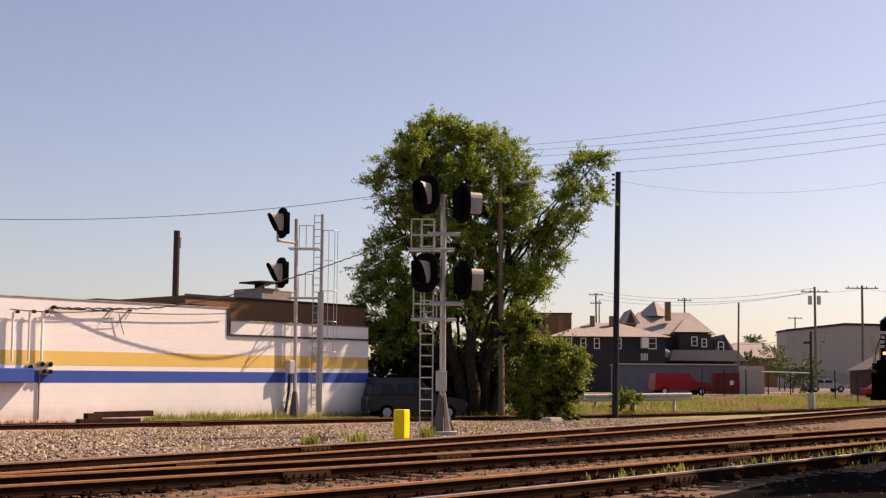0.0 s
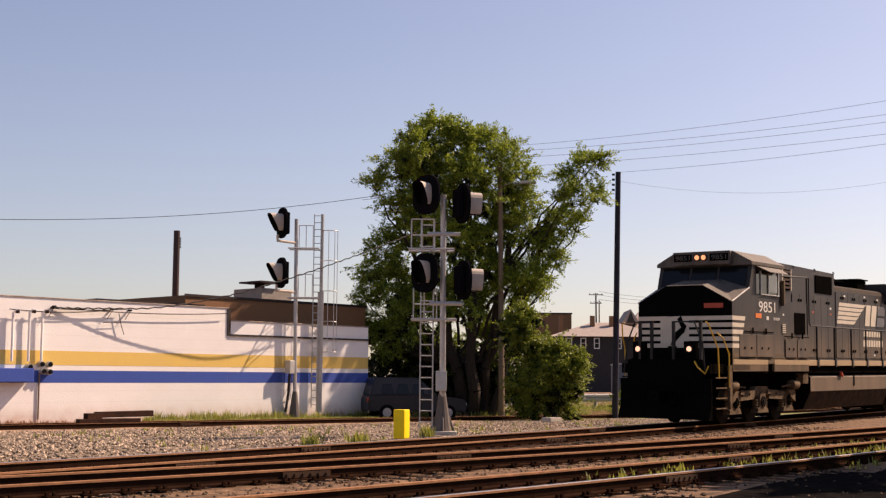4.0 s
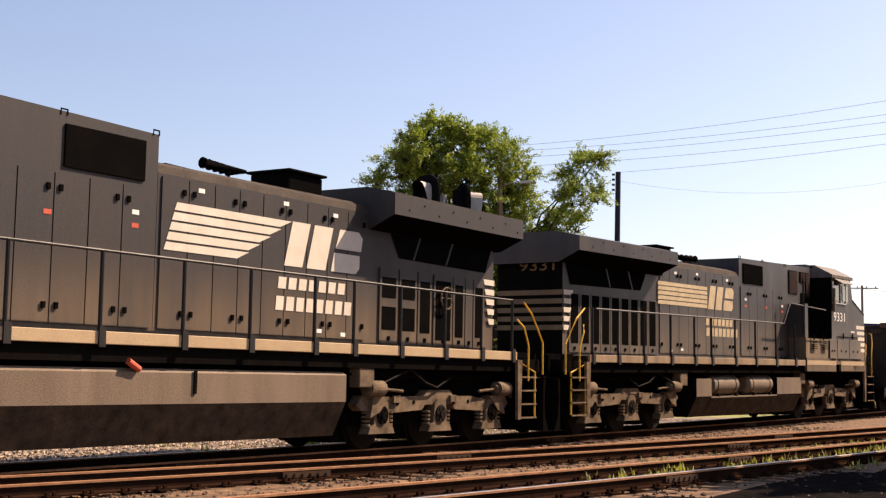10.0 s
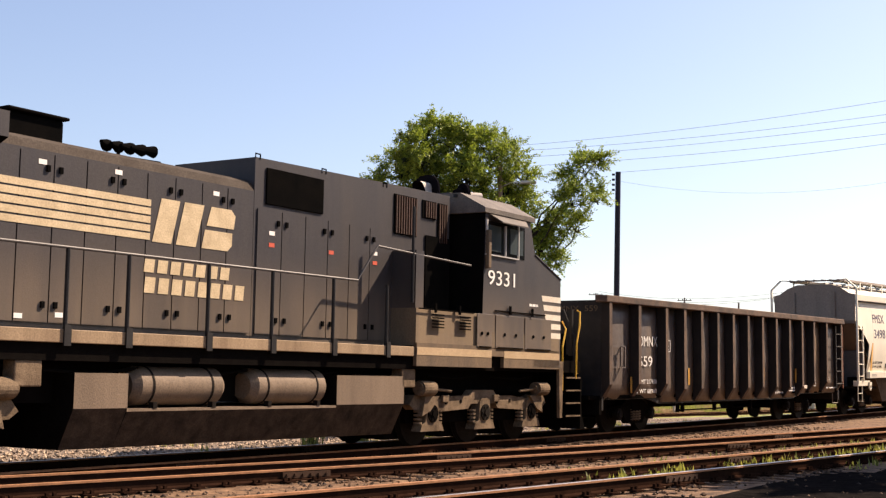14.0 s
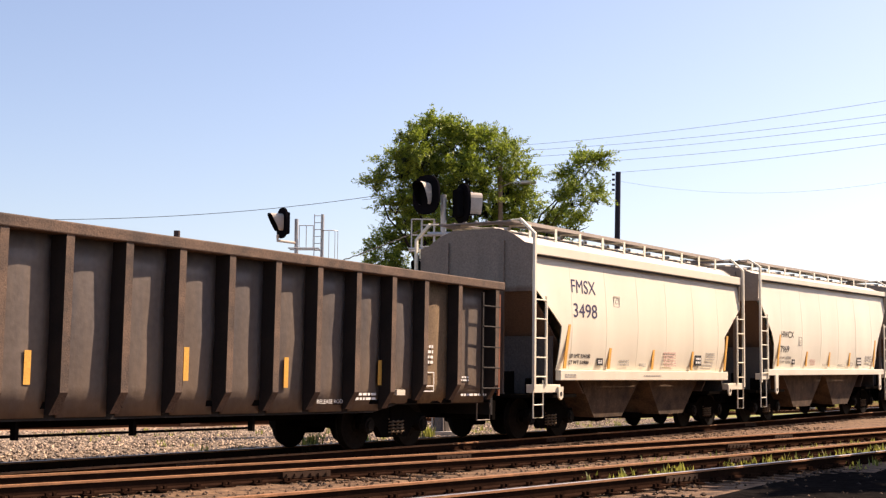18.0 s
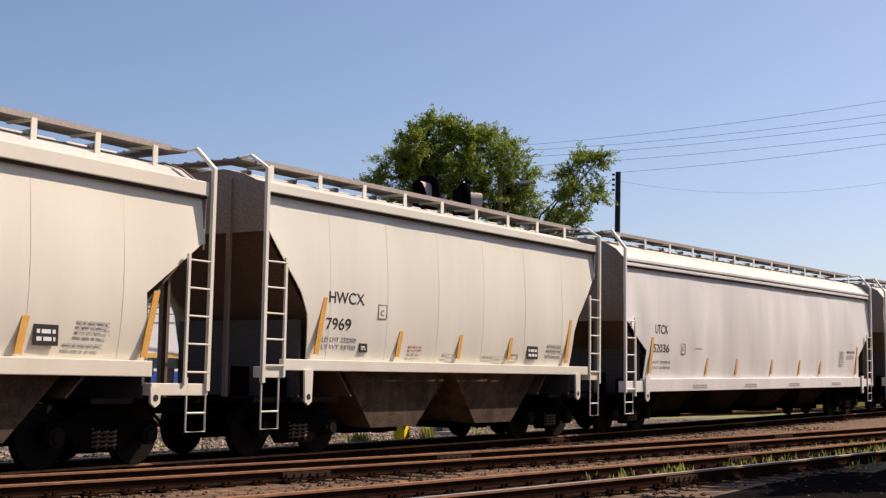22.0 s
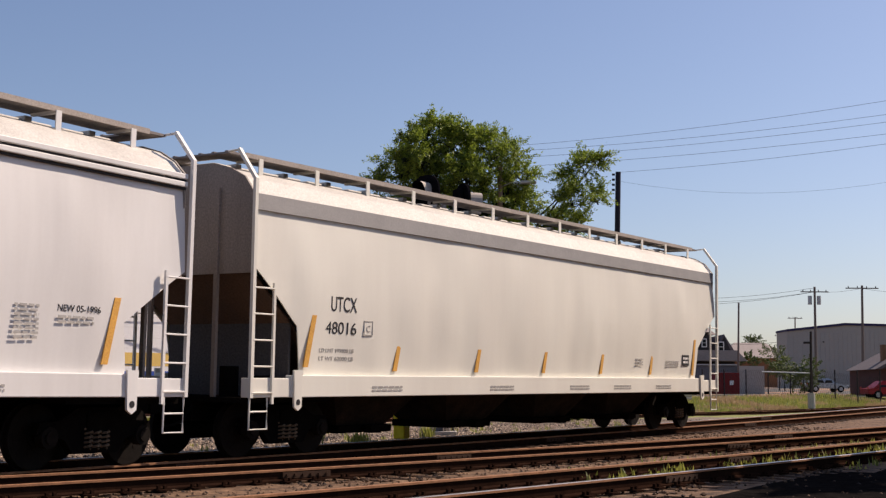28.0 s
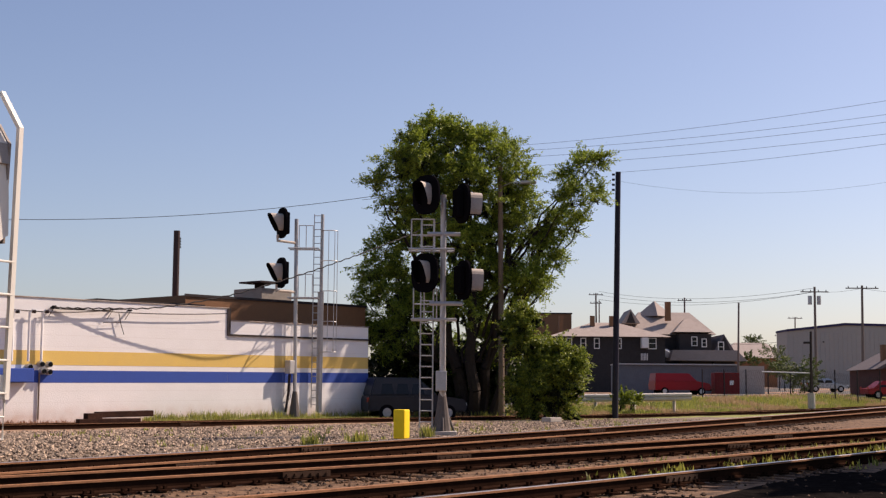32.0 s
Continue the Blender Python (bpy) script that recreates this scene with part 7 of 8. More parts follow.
def screen(px, py, dep):
    """A place in the tree's plane, by its offset right and up from the main sight line, and its depth."""
    return EYE + (Vector((0.8574, 0.5027, 0.1114)) + RT * ((px - 784) / 2300) + UPV * ((441 - py) / 2300)) * dep


tree = tagged(empty("tree"), "tall green elm with several dark trunks and an uneven crown", "tree")
rnd = random.Random(11)
base = screen(842, 722, TD)
base.z = ground_z(base.x, base.y) - 0.1
CROWN = [(770, 232, 1.2, 0), (738, 262, 1.4, -1), (800, 250, 1.4, 0), (700, 290, 1.3, 0), (665, 325, 0.85, 0), (850, 255, 1.4, 0), (900, 275, 1.1, -1), (925, 305, 0.9, 0), (760, 320, 2.0, 0), (830, 320, 1.9, -1),
         (890, 345, 1.5, 0), (700, 365, 1.2, 0), (730, 410, 1.6, 1), (680, 440, 1.2, 0), (652, 480, 0.95, 0), (690, 500, 1.5, 0), (645, 528, 0.65, 0), (800, 420, 2.0, -1), (870, 420, 1.7, 0), (920, 405, 1.2, 0),
         (935, 355, 0.9, 1), (1030, 290, 0.9, 0), (1058, 280, 0.6, 0), (1000, 315, 0.75, 0), (1012, 350, 1.1, -1), (1058, 345, 0.6, 0), (985, 392, 1.1, 0), (1022, 395, 0.7, 0), (958, 440, 1.3, 0), (940, 485, 1.2, -1),
         (985, 460, 0.6, 0), (900, 500, 1.6, 0), (955, 512, 0.7, 0), (740, 540, 2.0, 0), (820, 530, 2.0, 0), (690, 590, 1.5, 0), (665, 600, 1.0, 0), (745, 630, 1.8, 2), (700, 650, 1.3, 2), (800, 640, 1.7, 2),
         (730, 690, 1.1, 3), (820, 680, 1.2, 3), (870, 600, 1.7, 1), (880, 650, 1.3, 2), (642, 560, 0.55, 0)]
blobs = []
for px, py, r_, dd in CROWN:
    p = screen(px, py, TD + dd * 1.2)
    blobs.append((p.x, p.y, p.z, r_ * 0.84))
bm = B()
for k in range(4):
    tb_ = base + RT * (-0.5 + k * 0.42) + SA * rnd.uniform(-0.4, 0.4)
    top = screen(760 + k * 70, 420 - 40 * (k % 2), TD + rnd.uniform(-1, 1))
    limb(bm, tb_, top, 0.36 - 0.04 * k, 0.14, rnd, 7, 0.2)
part("trunk", bm, BARK, tree)
for px, py, r_, dd in CROWN:
    bm = B()
    st = screen(790 + (px - 790) * 0.35 + 20, min(640, py + 190), TD)
    limb(bm, st, screen(px, py, TD + dd * 1.2), 0.085, 0.018, rnd, 6, 0.25)
    for q in range(3):
        e = screen(px + rnd.uniform(-1, 1) * r_ * 30, py - rnd.uniform(-0.5, 1) * r_ * 26, TD + dd * 1.2 + rnd.uniform(-1, 1))
        limb(bm, screen(px, py + 15, TD + dd * 1.2), e, 0.035, 0.01, rnd, 4, 0.15)
    part("limb", bm, BARK, tree)
sprays("crown", blobs, 15, 0.061, LEAF, tree, 4, 34)
# Dark filler leaves stand for deep shade within and below the crown.
leaves("shaded_inner_foliage", [(b_[0] + 0.9 * SA.x, b_[1] + 0.9 * SA.y, b_[2] - 0.3, b_[3] * 0.55) for b_ in blobs if b_[3] > 1.15] + [(*(screen(a_, c_, TD + 1.5)), 1.1) for a_, c_ in ((670, 630), (705, 655), (760, 640), (740, 690), (800, 660), (810, 705), (850, 690), (880, 650), (890, 705))], 24, 0.16, LEAFI, tree, 5, 0.4)

bush = tagged(empty("bush"), "dense bright green shrub at the foot of the tree", "bush")
blobs = []
for px, py, r_ in ((930, 690, 0.9), (970, 670, 1.0), (1010, 665, 0.8), (985, 625, 0.75), (940, 615, 0.8), (915, 580, 0.7), (1000, 705, 0.7), (950, 705, 0.8), (1025, 640, 0.45), (930, 565, 0.6), (960, 640, 0.9)):
    p = screen(px, py, 60 + rnd.uniform(-0.4, 0.4))
    blobs.append((p.x, p.y, p.z, r_))
bm = B()
bb = screen(965, 728, 60)
for k in range(9):
    limb(bm, (bb.x + rnd.uniform(-0.4, 0.4), bb.y + rnd.uniform(-0.4, 0.4), ground_z(bb.x, bb.y) - 0.05), blobs[k][:3], 0.05, 0.015, rnd, 4, 0.15)
part("stems", bm, BARK, bush)
sprays("foliage", blobs, 24, 0.062, LEAFB, bush, 6)
# The same shade-coloured leaves fill the shrub.
leaves("shaded_inner_foliage", [(b_[0] + 0.4 * SA.x, b_[1] + 0.4 * SA.y, b_[2] - 0.2, b_[3] * 0.7) for b_ in blobs], 50, 0.16, LEAFI, bush, 7, 0.25)

# unseen trees behind the camera's right, whose shade lies on the near track
for k, (x, y, h_) in enumerate(((27.3, -15.4, 10.6), (31.3, -16.0, 10.8), (35.7, -16.7, 10.6), (40.3, -17.4, 10.9), (45.3, -18.1, 10.7), (50.8, -18.9, 10.8))):
    t_ = tagged(empty("tree"), "leafy tree that shades the near track", "tree", "shade trees")
    bm = B()
    limb(bm, (x, y, ground_z(x, y) - 0.1), (x, y, h_ - 2), 0.22, 0.08, rnd, 5, 0.15)
    part("trunk", bm, BARK, t_)
    leaves("crown", [(x + rnd.uniform(-1.9, 1.9), y + rnd.uniform(-0.5, 0.5), 1.4 + (h_ - 3.0) * q_ / 23, 1.4) for q_ in range(24)], 6, 0.34, LEAFD, t_, 20 + k, 0.4)


def tufts(name, places, m_, label):
    """Grass: thin bent blades. places: (x, y, height)."""
    r = np.random.RandomState(len(places))
    V, F = [], []
    for x, y, h_ in places:
        z = ground_z(x, y) - 0.02
        for _ in range(7):
            a = r.uniform(0, 6.28)
            l_ = h_ * r.uniform(0.5, 1.2)
            bx_, by_ = x + r.normal() * 0.06, y + r.normal() * 0.06
            lean = r.uniform(0.1, 0.5) * l_
            dx, dy = math.cos(a), math.sin(a)
            w2 = 0.012 + 0.012 * r.rand()
            i = len(V)
            V += [(bx_ - dy * w2, by_ + dx * w2, z), (bx_ + dy * w2, by_ - dx * w2, z), (bx_ + dx * lean * 0.4 + dy * w2 * 0.7, by_ + dy * lean * 0.4 - dx * w2 * 0.7, z + l_ * 0.6),
                  (bx_ + dx * lean * 0.4 - dy * w2 * 0.7, by_ + dy * lean * 0.4 + dx * w2 * 0.7, z + l_ * 0.6), (bx_ + dx * lean, by_ + dy * lean, z + l_)]
            F += [(i, i + 1, i + 2, i + 3), (i + 3, i + 2, i + 4)]
    me = bpy.data.meshes.new(name)
    me.from_pydata(V, [], F)
    me.materials.append(m_)
    return tagged(new(name, me), label, "grass", kind="stuff")


r = np.random.RandomState(9)
g1, g2, g3 = [], [], []
for _ in range(2600):
    d = 6 + 13.5 * r.rand()
    off = -0.15 - 2.3 * r.rand() ** 1.4
    p = BW @ Vector((d, off, 0))
    g1.append((p.x, p.y, 0.1 + 0.14 * r.rand() + (0.3 * r.rand() if off > -0.5 or 7.9 < d < 8.6 else 0)))
for _ in range(16000):
    x = 56 + 52 * r.rand()
    n = 19.2 + 7 * r.rand() ** 1.3
    y = track_y(x) + n
    (g2 if noise.noise((x * 0.22, n * 0.5, 1)) > 0.08 else g1).append((x, y, 0.12 + 0.3 * r.rand()))
for _ in range(900):
    x = 17 + 22 * r.rand()
    y = -5.25 - 0.15 * x + r.normal() * 0.4 + (0.95 if r.rand() < 0.75 else -1.1)
    if noise.noise((x * 0.5, y * 0.5, 7)) > 0.0 or x > 24:
        g3.append((x, y, 0.05 + 0.14 * r.rand()))
for _ in range(160):
    x = 20 + 34 * r.rand()
    g3.append((x, track_y(x) + r.uniform(1.6, 14), 0.06 + 0.15 * r.rand()))
for px_ in ((24.6, 1.6), (23.2, 1.9), (29.8, 2.9)):
    for _ in range(14):
        g3.append((px_[0] + r.normal() * 0.08, px_[1] + r.normal() * 0.08, 0.35))
g4 = []
for _ in range(900):
    p = BW @ Vector((-6 + 15.5 * r.rand(), -0.1 - 1.5 * r.rand() ** 1.6, 0))
    g4.append((p.x, p.y, 0.05 + 0.16 * r.rand() ** 2))
tufts("dead_weeds", g4, REDW, "reddish dead weeds along the foot of the wall")
tufts("green_grass", g1, GRASS, "green grass and weeds on the verge")
tufts("dry_grass", g2, STRAW, "dry straw-coloured grass on the verge")
tufts("track_weeds", g3, GRASS, "small weeds growing between the rails")


# ---- poles and wires ----
def pole(base, top, r0, r1, m_, label, name="utility_pole"):
    p = tagged(empty(name), label, "utility pole", "utility poles")
    bm = B()
    b = Vector(base)
    b.z = min(b.z, ground_z(b.x, b.y) - 0.1)
    rod(bm, b, top, r0, 12, r1)
    part("shaft", bm, m_, p)
    return p


def crossarm(p, c, half, m_, pins=4, dz=0.0):
    c = Vector(c)
    bm = B()
    a, b = c - RT * half, c + RT * half
    bmm = Matrix.Translation(c) @ RT.to_track_quat("X", "Z").to_matrix().to_4x4()
    box(bm, -half, half, -0.05, 0.05, -0.06, 0.06, 0, 0, bmm)
    arm = part("crossarm", bm, m_, p)
    for k in range(pins):
        q = a.lerp(b, (k + 0.3) / (pins - 0.4))
        bm = B()
        rod(bm, q + Vector((0, 0, 0.06)), q + Vector((0, 0, 0.25)), 0.05, 8)
        part("insulator", bm, CABLE, arm)


pa = pole(screen(1090, 700, 68), screen(1093, 302, 68), 0.17, 0.14, mat("blue_black_pole", (0.035, 0.035, 0.055), 0.85, 0, 0.25, 4, 0.4, 40, (0.02, 0.018, 0.03), streak=True), "tall dark wooden pole with side insulators beyond the siding")
for k in range(4):
    c = screen(1087, 307 + k * 9, 68)
    bm = B()
    rod(bm, c, c - RT * 0.14, 0.06, 8)
    part("insulator", bm, CABLE, pa)
pb = pole(screen(890, 720, 63.5), screen(884, 286, 63.5), 0.15, 0.11, WOODG, "weathered wooden street light pole among the leaves")
bm = B()
pipe(bm, [screen(886, 330, 63.5), screen(905, 322, 63.5), screen(922, 322, 63.5)], 0.03, 8)
part("lamp_arm", bm, GALV, pb)
bm = B()
c = screen(934, 322, 63.5)
box(bm, -0.4, 0.4, -0.14, 0.14, -0.08, 0.08, 0.05, 0, Matrix.Translation(c) @ RT.to_track_quat("X", "Z").to_matrix().to_4x4())
part("lamp_head", bm, GALV, pb)
pc = pole(screen(311, 560, 62), screen(313, 412, 62), 0.17, 0.15, WOODP, "dark wooden pole rising behind the building")
for k in range(4):
    c = screen(320, 426 + k * 5, 62)
    bm = B()
    rod(bm, c - RT * 0.12, c, 0.05, 8)
    part("insulator", bm, CABLE, pc)


def wire(a, b, sag, r_=0.012, name="overhead_wire"):
    a, b = Vector(a), Vector(b)
    bm = B()
    n = 20
    pipe(bm, [a.lerp(b, i / n) - Vector((0, 0, sag * 4 * (i / n) * (1 - i / n))) for i in range(n + 1)], r_, 5)
    return tagged(part(name, bm, CABLE), "thin dark overhead wire against the sky", "wire", "overhead wires")


for y0, y1, s_ in ((253, 160, 0.5), (262, 186, 0.5), (274, 200, 0.45), (290, 222, 0.4), (303, 238, 0.3)):
    wire(screen(900 if y0 < 300 else 1094, y0 + (5 if y0 < 300 else 0), 70), screen(1640, y1, 58), s_ * 0.5, 0.008)
wire(screen(1092, 318, 68), screen(1700, 290, 60), 0.9, 0.005)
wire(screen(884, 318, 61), screen(1093, 352, 68), 0.3, 0.008)
wire(screen(-120, 392, 58), screen(700, 342, 66), 0.55, 0.014)
wire(screen(884, 300, 61), screen(640, 355, 66), 0.2, 0.01)

# far utility poles
FARW = mat("far_pole_wood", (0.2, 0.16, 0.14), 0.9, 0, 0.2, 3)
for (bx_, by_, tx, ty, dep, r_, arms) in ((1447, 690, 1442, 503, 150, 0.17, ((512, 1.6),)), (1530, 690, 1526, 500, 150, 0.17, ((505, 1.9),)), (1058, 640, 1055, 517, 200, 0.16, ((520, 1.1), (535, 0.9))), (1062, 640, 1061, 530, 200, 0.12, ()),
                                        (1213, 640, 1212, 524, 200, 0.16, ((529, 1.1),)), (1408, 640, 1408, 557, 230, 0.15, ((559, 1.3),)), (1381, 640, 1381, 588, 260, 0.14, ((590, 1.0),)), (1308, 690, 1308, 532, 122, 0.11, ())):
    p = pole(screen(bx_, by_, dep), screen(tx, ty, dep), r_, r_ * 0.75, FARW, "weathered wooden utility pole in the distance")
    for ya, hw in arms:
        crossarm(p, screen(tx, ya, dep), hw, FARW)
    if tx == 1442:
        for s in (-1, 1):
            bm = B()
            c = screen(tx + s * 8, 526, dep)
            rod(bm, c - Vector((0, 0, 0.55)), c + Vector((0, 0, 0.45)), 0.24, 12)
            part("transformer", bm, GALV, p)
for y0, y1 in ((514, 505), (520, 512), (528, 512)):
    wire(screen(1060, y0, 200), screen(1442, y1, 150), 1.2, 0.02)
wire(screen(1442, 512, 150), screen(1526, 505, 150), 0.2, 0.015)
wire(screen(1526, 505, 150), screen(1640, 508, 140), 0.3, 0.015)
wire(screen(1290, 605, 220), screen(1400, 598, 210), 0.3, 0.03)
# parking lot lamp
lp = pole(screen(1437, 703, 88), screen(1436, 582, 88), 0.09, 0.08, TAR, "black parking lot lamp post on a concrete base", "lamp_post")
bm = B()
c = screen(1430, 602, 88)
box(bm, -0.25, 0.25, -0.12, 0.12, -0.07, 0.07, 0.02, 0, Matrix.Translation(c) @ RT.to_track_quat("X", "Z").to_matrix().to_4x4())
part("lamp_head", bm, TAR, lp)
bm = B()
c = screen(1438, 700, 88)
rod(bm, c - Vector((0, 0, 0.7)), c + Vector((0, 0, 0.35)), 0.25, 14)
part("concrete_base", bm, MATS["pale_concrete"], lp)

# ---- houses, shed and warehouse across the street ----
ROOFG = mat("grey_brown_shingles", (0.33, 0.285, 0.26), 0.9, 0, 0.2, 1.5, 0.4, 12, (0.25, 0.21, 0.19))
# Darker shingle copy, shade included in its colour, for two gables.
ROOFD = mat("shaded_slate_shingles", (0.14, 0.12, 0.125), 0.9, 0, 0.2, 1.5, 0.4, 12, (0.1, 0.085, 0.085))
DARKW = mat("dark_siding", (0.045, 0.04, 0.04), 0.8, 0, 0.2, 2, 0.1, 10)
SHEDW = mat("blue_grey_metal_siding", (0.16, 0.17, 0.19), 0.6, 0.1, 0.15, 1.5, 0.1, 10, (0.11, 0.115, 0.13))
WHW = mat("tan_warehouse_siding", (0.4, 0.37, 0.33), 0.8, 0, 0.1, 1, 0.1, 8, (0.34, 0.31, 0.28))
FRAMEW = mat("white_window_frame", (0.75, 0.73, 0.7), 0.6, 0, 0.05, 4)
NAVY = mat("navy_roof_trim", (0.04, 0.035, 0.09), 0.7, 0, 0.1, 3)


def local(px, py, dep):
    """A frame with x to the right, y away and z up, standing on the ground."""
    c = screen(px, py, dep)
    c.z = ground_z(c.x, c.y)
    return Matrix.Translation(c) @ Matrix((RT, SA, Vector((0, 0, 1)))).transposed().to_4x4()


def windows(parent, rows):
    for x, y, z, w, h_ in rows:
        bm = B()
        box(bm, x - 0.1, x + w + 0.1, y - 0.05, y, z - 0.1, z + h_ + 0.1)
        f_ = part("window", bm, FRAMEW, parent)
        bm = B()
        box(bm, x, x + w, y - 0.07, y - 0.05, z, z + h_)
        part("pane", bm, GLASS, f_)
        bm = B()
        box(bm, x, x + w, y - 0.08, y - 0.07, z + h_ * 0.48, z + h_ * 0.53)
        part("glazing_bar", bm, FRAMEW, f_)


def hip_roof(parent, x0, x1, y0, y1, z0, z1, inset, m_, over=0.4):
    bm = B()
    a = [bm.verts.new(p) for p in ((x0 - over, y0 - over, z0), (x1 + over, y0 - over, z0), (x1 + over, y1 + over, z0), (x0 - over, y1 + over, z0))]
    ym = (y0 + y1) / 2
    b = [bm.verts.new((x0 + inset, ym, z1)), bm.verts.new((x1 - inset, ym, z1))]
    bm.faces.new((a[0], a[1], b[1], b[0]))
    bm.faces.new((a[1], a[2], b[1]))
    bm.faces.new((a[2], a[3], b[0], b[1]))
    bm.faces.new((a[3], a[0], b[0]))
    bm.faces.new(a)
    bmesh.ops.recalc_face_normals(bm, faces=bm.faces)
    return part("roof", bm, m_, parent)


def gable(parent, x0, x1, y0, y1, z0, z1, m_, mw, along="y"):
    """A ridge roof with its gable wall. The ridge runs along y or x."""
    bm = B()
    if along == "y":
        xm = (x0 + x1) / 2
        prism(bm, [(x0 - 0.3, z0), (xm, z1), (x1 + 0.3, z0)], y0, y1)
        o = part("roof", bm, m_, parent)
        bm = B()
        prism(bm, [(x0 + 0.25, z0 + 0.02), (xm, z1 - 0.25), (x1 - 0.25, z0 + 0.02)], y0 - 0.06, y0)
    else:
        ym = (y0 + y1) / 2
        prism(bm, [(y0 - 0.3, z0), (ym, z1), (y1 + 0.3, z0)], x0, x1, "x")
        o = part("roof", bm, m_, parent)
        bm = B()
        prism(bm, [(y0 + 0.25, z0 + 0.02), (ym, z1 - 0.25), (y1 - 0.25, z0 + 0.02)], x1, x1 + 0.06, "x")
    part("gable_wall", bm, mw, o)
    return o


S140 = 140 / 2300
h1 = tagged(empty("house", local(1082, 690, 140)), "dark two-storey house with a low grey hipped roof", "house", "houses")
zo = 690 - 592
bm = B()
box(bm, -100 * S140, 98 * S140, 0, 9, -1, zo * S140)
part("wall", bm, DARKW, h1)
hip_roof(h1, -100 * S140, 98 * S140, 0, 9, zo * S140, 127 * S140, 4.6, ROOFG, 0.6)
windows(h1, [((x - 1082) * S140, 0, (690 - 612) * S140, 7 * S140, 16 * S140) for x in (1006, 1031, 1055, 1094)])
windows(h1, [((1151 - 1082) * S140, 0, (690 - 612) * S140, 12 * S140, 17 * S140)])
bm = B()
box(bm, (1136 - 1082) * S140, (1147 - 1082) * S140, -1.2, 0, (690 - 612) * S140, (690 - 594) * S140, 0.02)
part("bay", bm, FRAMEW, h1)
for k in range(5):
    bm = B()
    box(bm, (1133 - 1082) * S140 + k * 0.16, (1133 - 1082) * S140 + k * 0.16 + 0.07, -1.6, -1.5, (690 - 634) * S140, (690 - 622) * S140)
    part("baluster", bm, FRAMEW, h1)
for x in (1057, 1092, 1000):
    bm = B()
    box(bm, (x - 1086) * S140, (x - 1078) * S140, 3, 3.6, 6.4, (690 - 552) * S140)
    part("chimney", bm, BRK, h1)
S150 = 150 / 2300
h2 = tagged(empty("house", local(1200, 692, 150)), "old house with steep grey shingled gables and a brick chimney", "house", "houses")


def hx(x):
    return (x - 1200) * S150


def hz(y):
    return (692 - y) * S150


bm = B()
box(bm, hx(1115), hx(1262), 0, 10, -1, hz(592))
part("wall", bm, DARKW, h2)
hip_roof(h2, hx(1118), hx(1264), 0.0, 10, hz(592), hz(548), 1.7, ROOFG)
gable(h2, hx(1106), hx(1130), -0.6, 5, hz(573), hz(548), ROOFG, DARKW)
bm = B()
rod(bm, (hx(1174), 5.0, hz(556)), (hx(1174), 5.0, hz(527)), 2.3, 4, 0.02)
part("turret_roof", bm, ROOFG, h2, "steep pyramid roof")
hip_roof(h2, hx(1196), hx(1252), -2.0, 5, hz(589), hz(563), 1.5, ROOFG)
bm = B()
box(bm, hx(1200), hx(1256), -2.0, 4, -1, hz(592))
part("wing_wall", bm, DARKW, h2)
gable(h2, hx(1258), hx(1302), -1.5, 6, hz(636), hz(592), ROOFD, DARKW)
bm = B()
box(bm, hx(1262), hx(1298), -1.4, 5, -1, hz(636))
part("wing_wall", bm, DARKW, h2)
bm = B()
prism(bm, [(hx(1175), hz(640)), (hx(1180), hz(622)), (hx(1290), hz(622)), (hx(1308), hz(640))], -5.0, -1.6)
part("porch_roof", bm, ROOFG, h2)
bm = B()
box(bm, hx(1186), hx(1195), 1.5, 2.4, hz(566), hz(532))
part("chimney", bm, BRK, h2)
windows(h2, [(hx(1222), -2.06, hz(612), 0.5, 0.9), (hx(1240), -2.06, hz(614), 0.4, 0.8), (hx(1270), -1.62, hz(622), 0.5, 1.0)])
bm = B()
box(bm, hx(1155), hx(1172), -3, -2.6, hz(640), hz(628))
rod(bm, (hx(1172), -3, hz(632)), (hx(1176), -3.2, hz(622)), 0.5, 14)
part("satellite_dish", bm, FRAMEW, h2)
S125 = 125 / 2300
sh = tagged(empty("storage_shed", local(1225, 690, 125)), "long blue-grey metal shed behind parked vehicles", "shed")
bm = B()
box(bm, -132 * S125, 82 * S125, 0, 4, -1, 51 * S125)
part("wall", bm, SHEDW, sh)
bm = B()
box(bm, 82 * S125, 128 * S125, -0.5, 4, -1, 50 * S125)
part("pale_wall", bm, WHW, sh)
for k in range(52):
    bm = B()
    box(bm, -132 * S125 + k * 0.22, -132 * S125 + k * 0.22 + 0.05, -0.03, 0, -0.5, 50 * S125)
    part("rib", bm, SHEDW, sh)
bm = B()
box(bm, -133 * S125, 83 * S125, -0.3, 4.2, 51 * S125, 53 * S125)
part("roof_edge", bm, GALV, sh)
S190 = 190 / 2300
wh = tagged(empty("warehouse", local(1480, 690, 190)), "large tan warehouse with a navy roof edge", "warehouse")
bm = B()
prism(bm, [(-83 * S190, -1), (-83 * S190, 100 * S190), (20 * S190, 112 * S190), (130 * S190, 110 * S190), (130 * S190, -1)], 0, 6)
part("wall", bm, WHW, wh)
bm = B()
prism(bm, [(-84 * S190, 99 * S190), (-84 * S190, 103 * S190), (20 * S190, 115 * S190), (130 * S190, 113 * S190), (130 * S190, 109 * S190), (20 * S190, 111 * S190)], -0.25, 6.2)
part("roof_trim", bm, NAVY, wh)
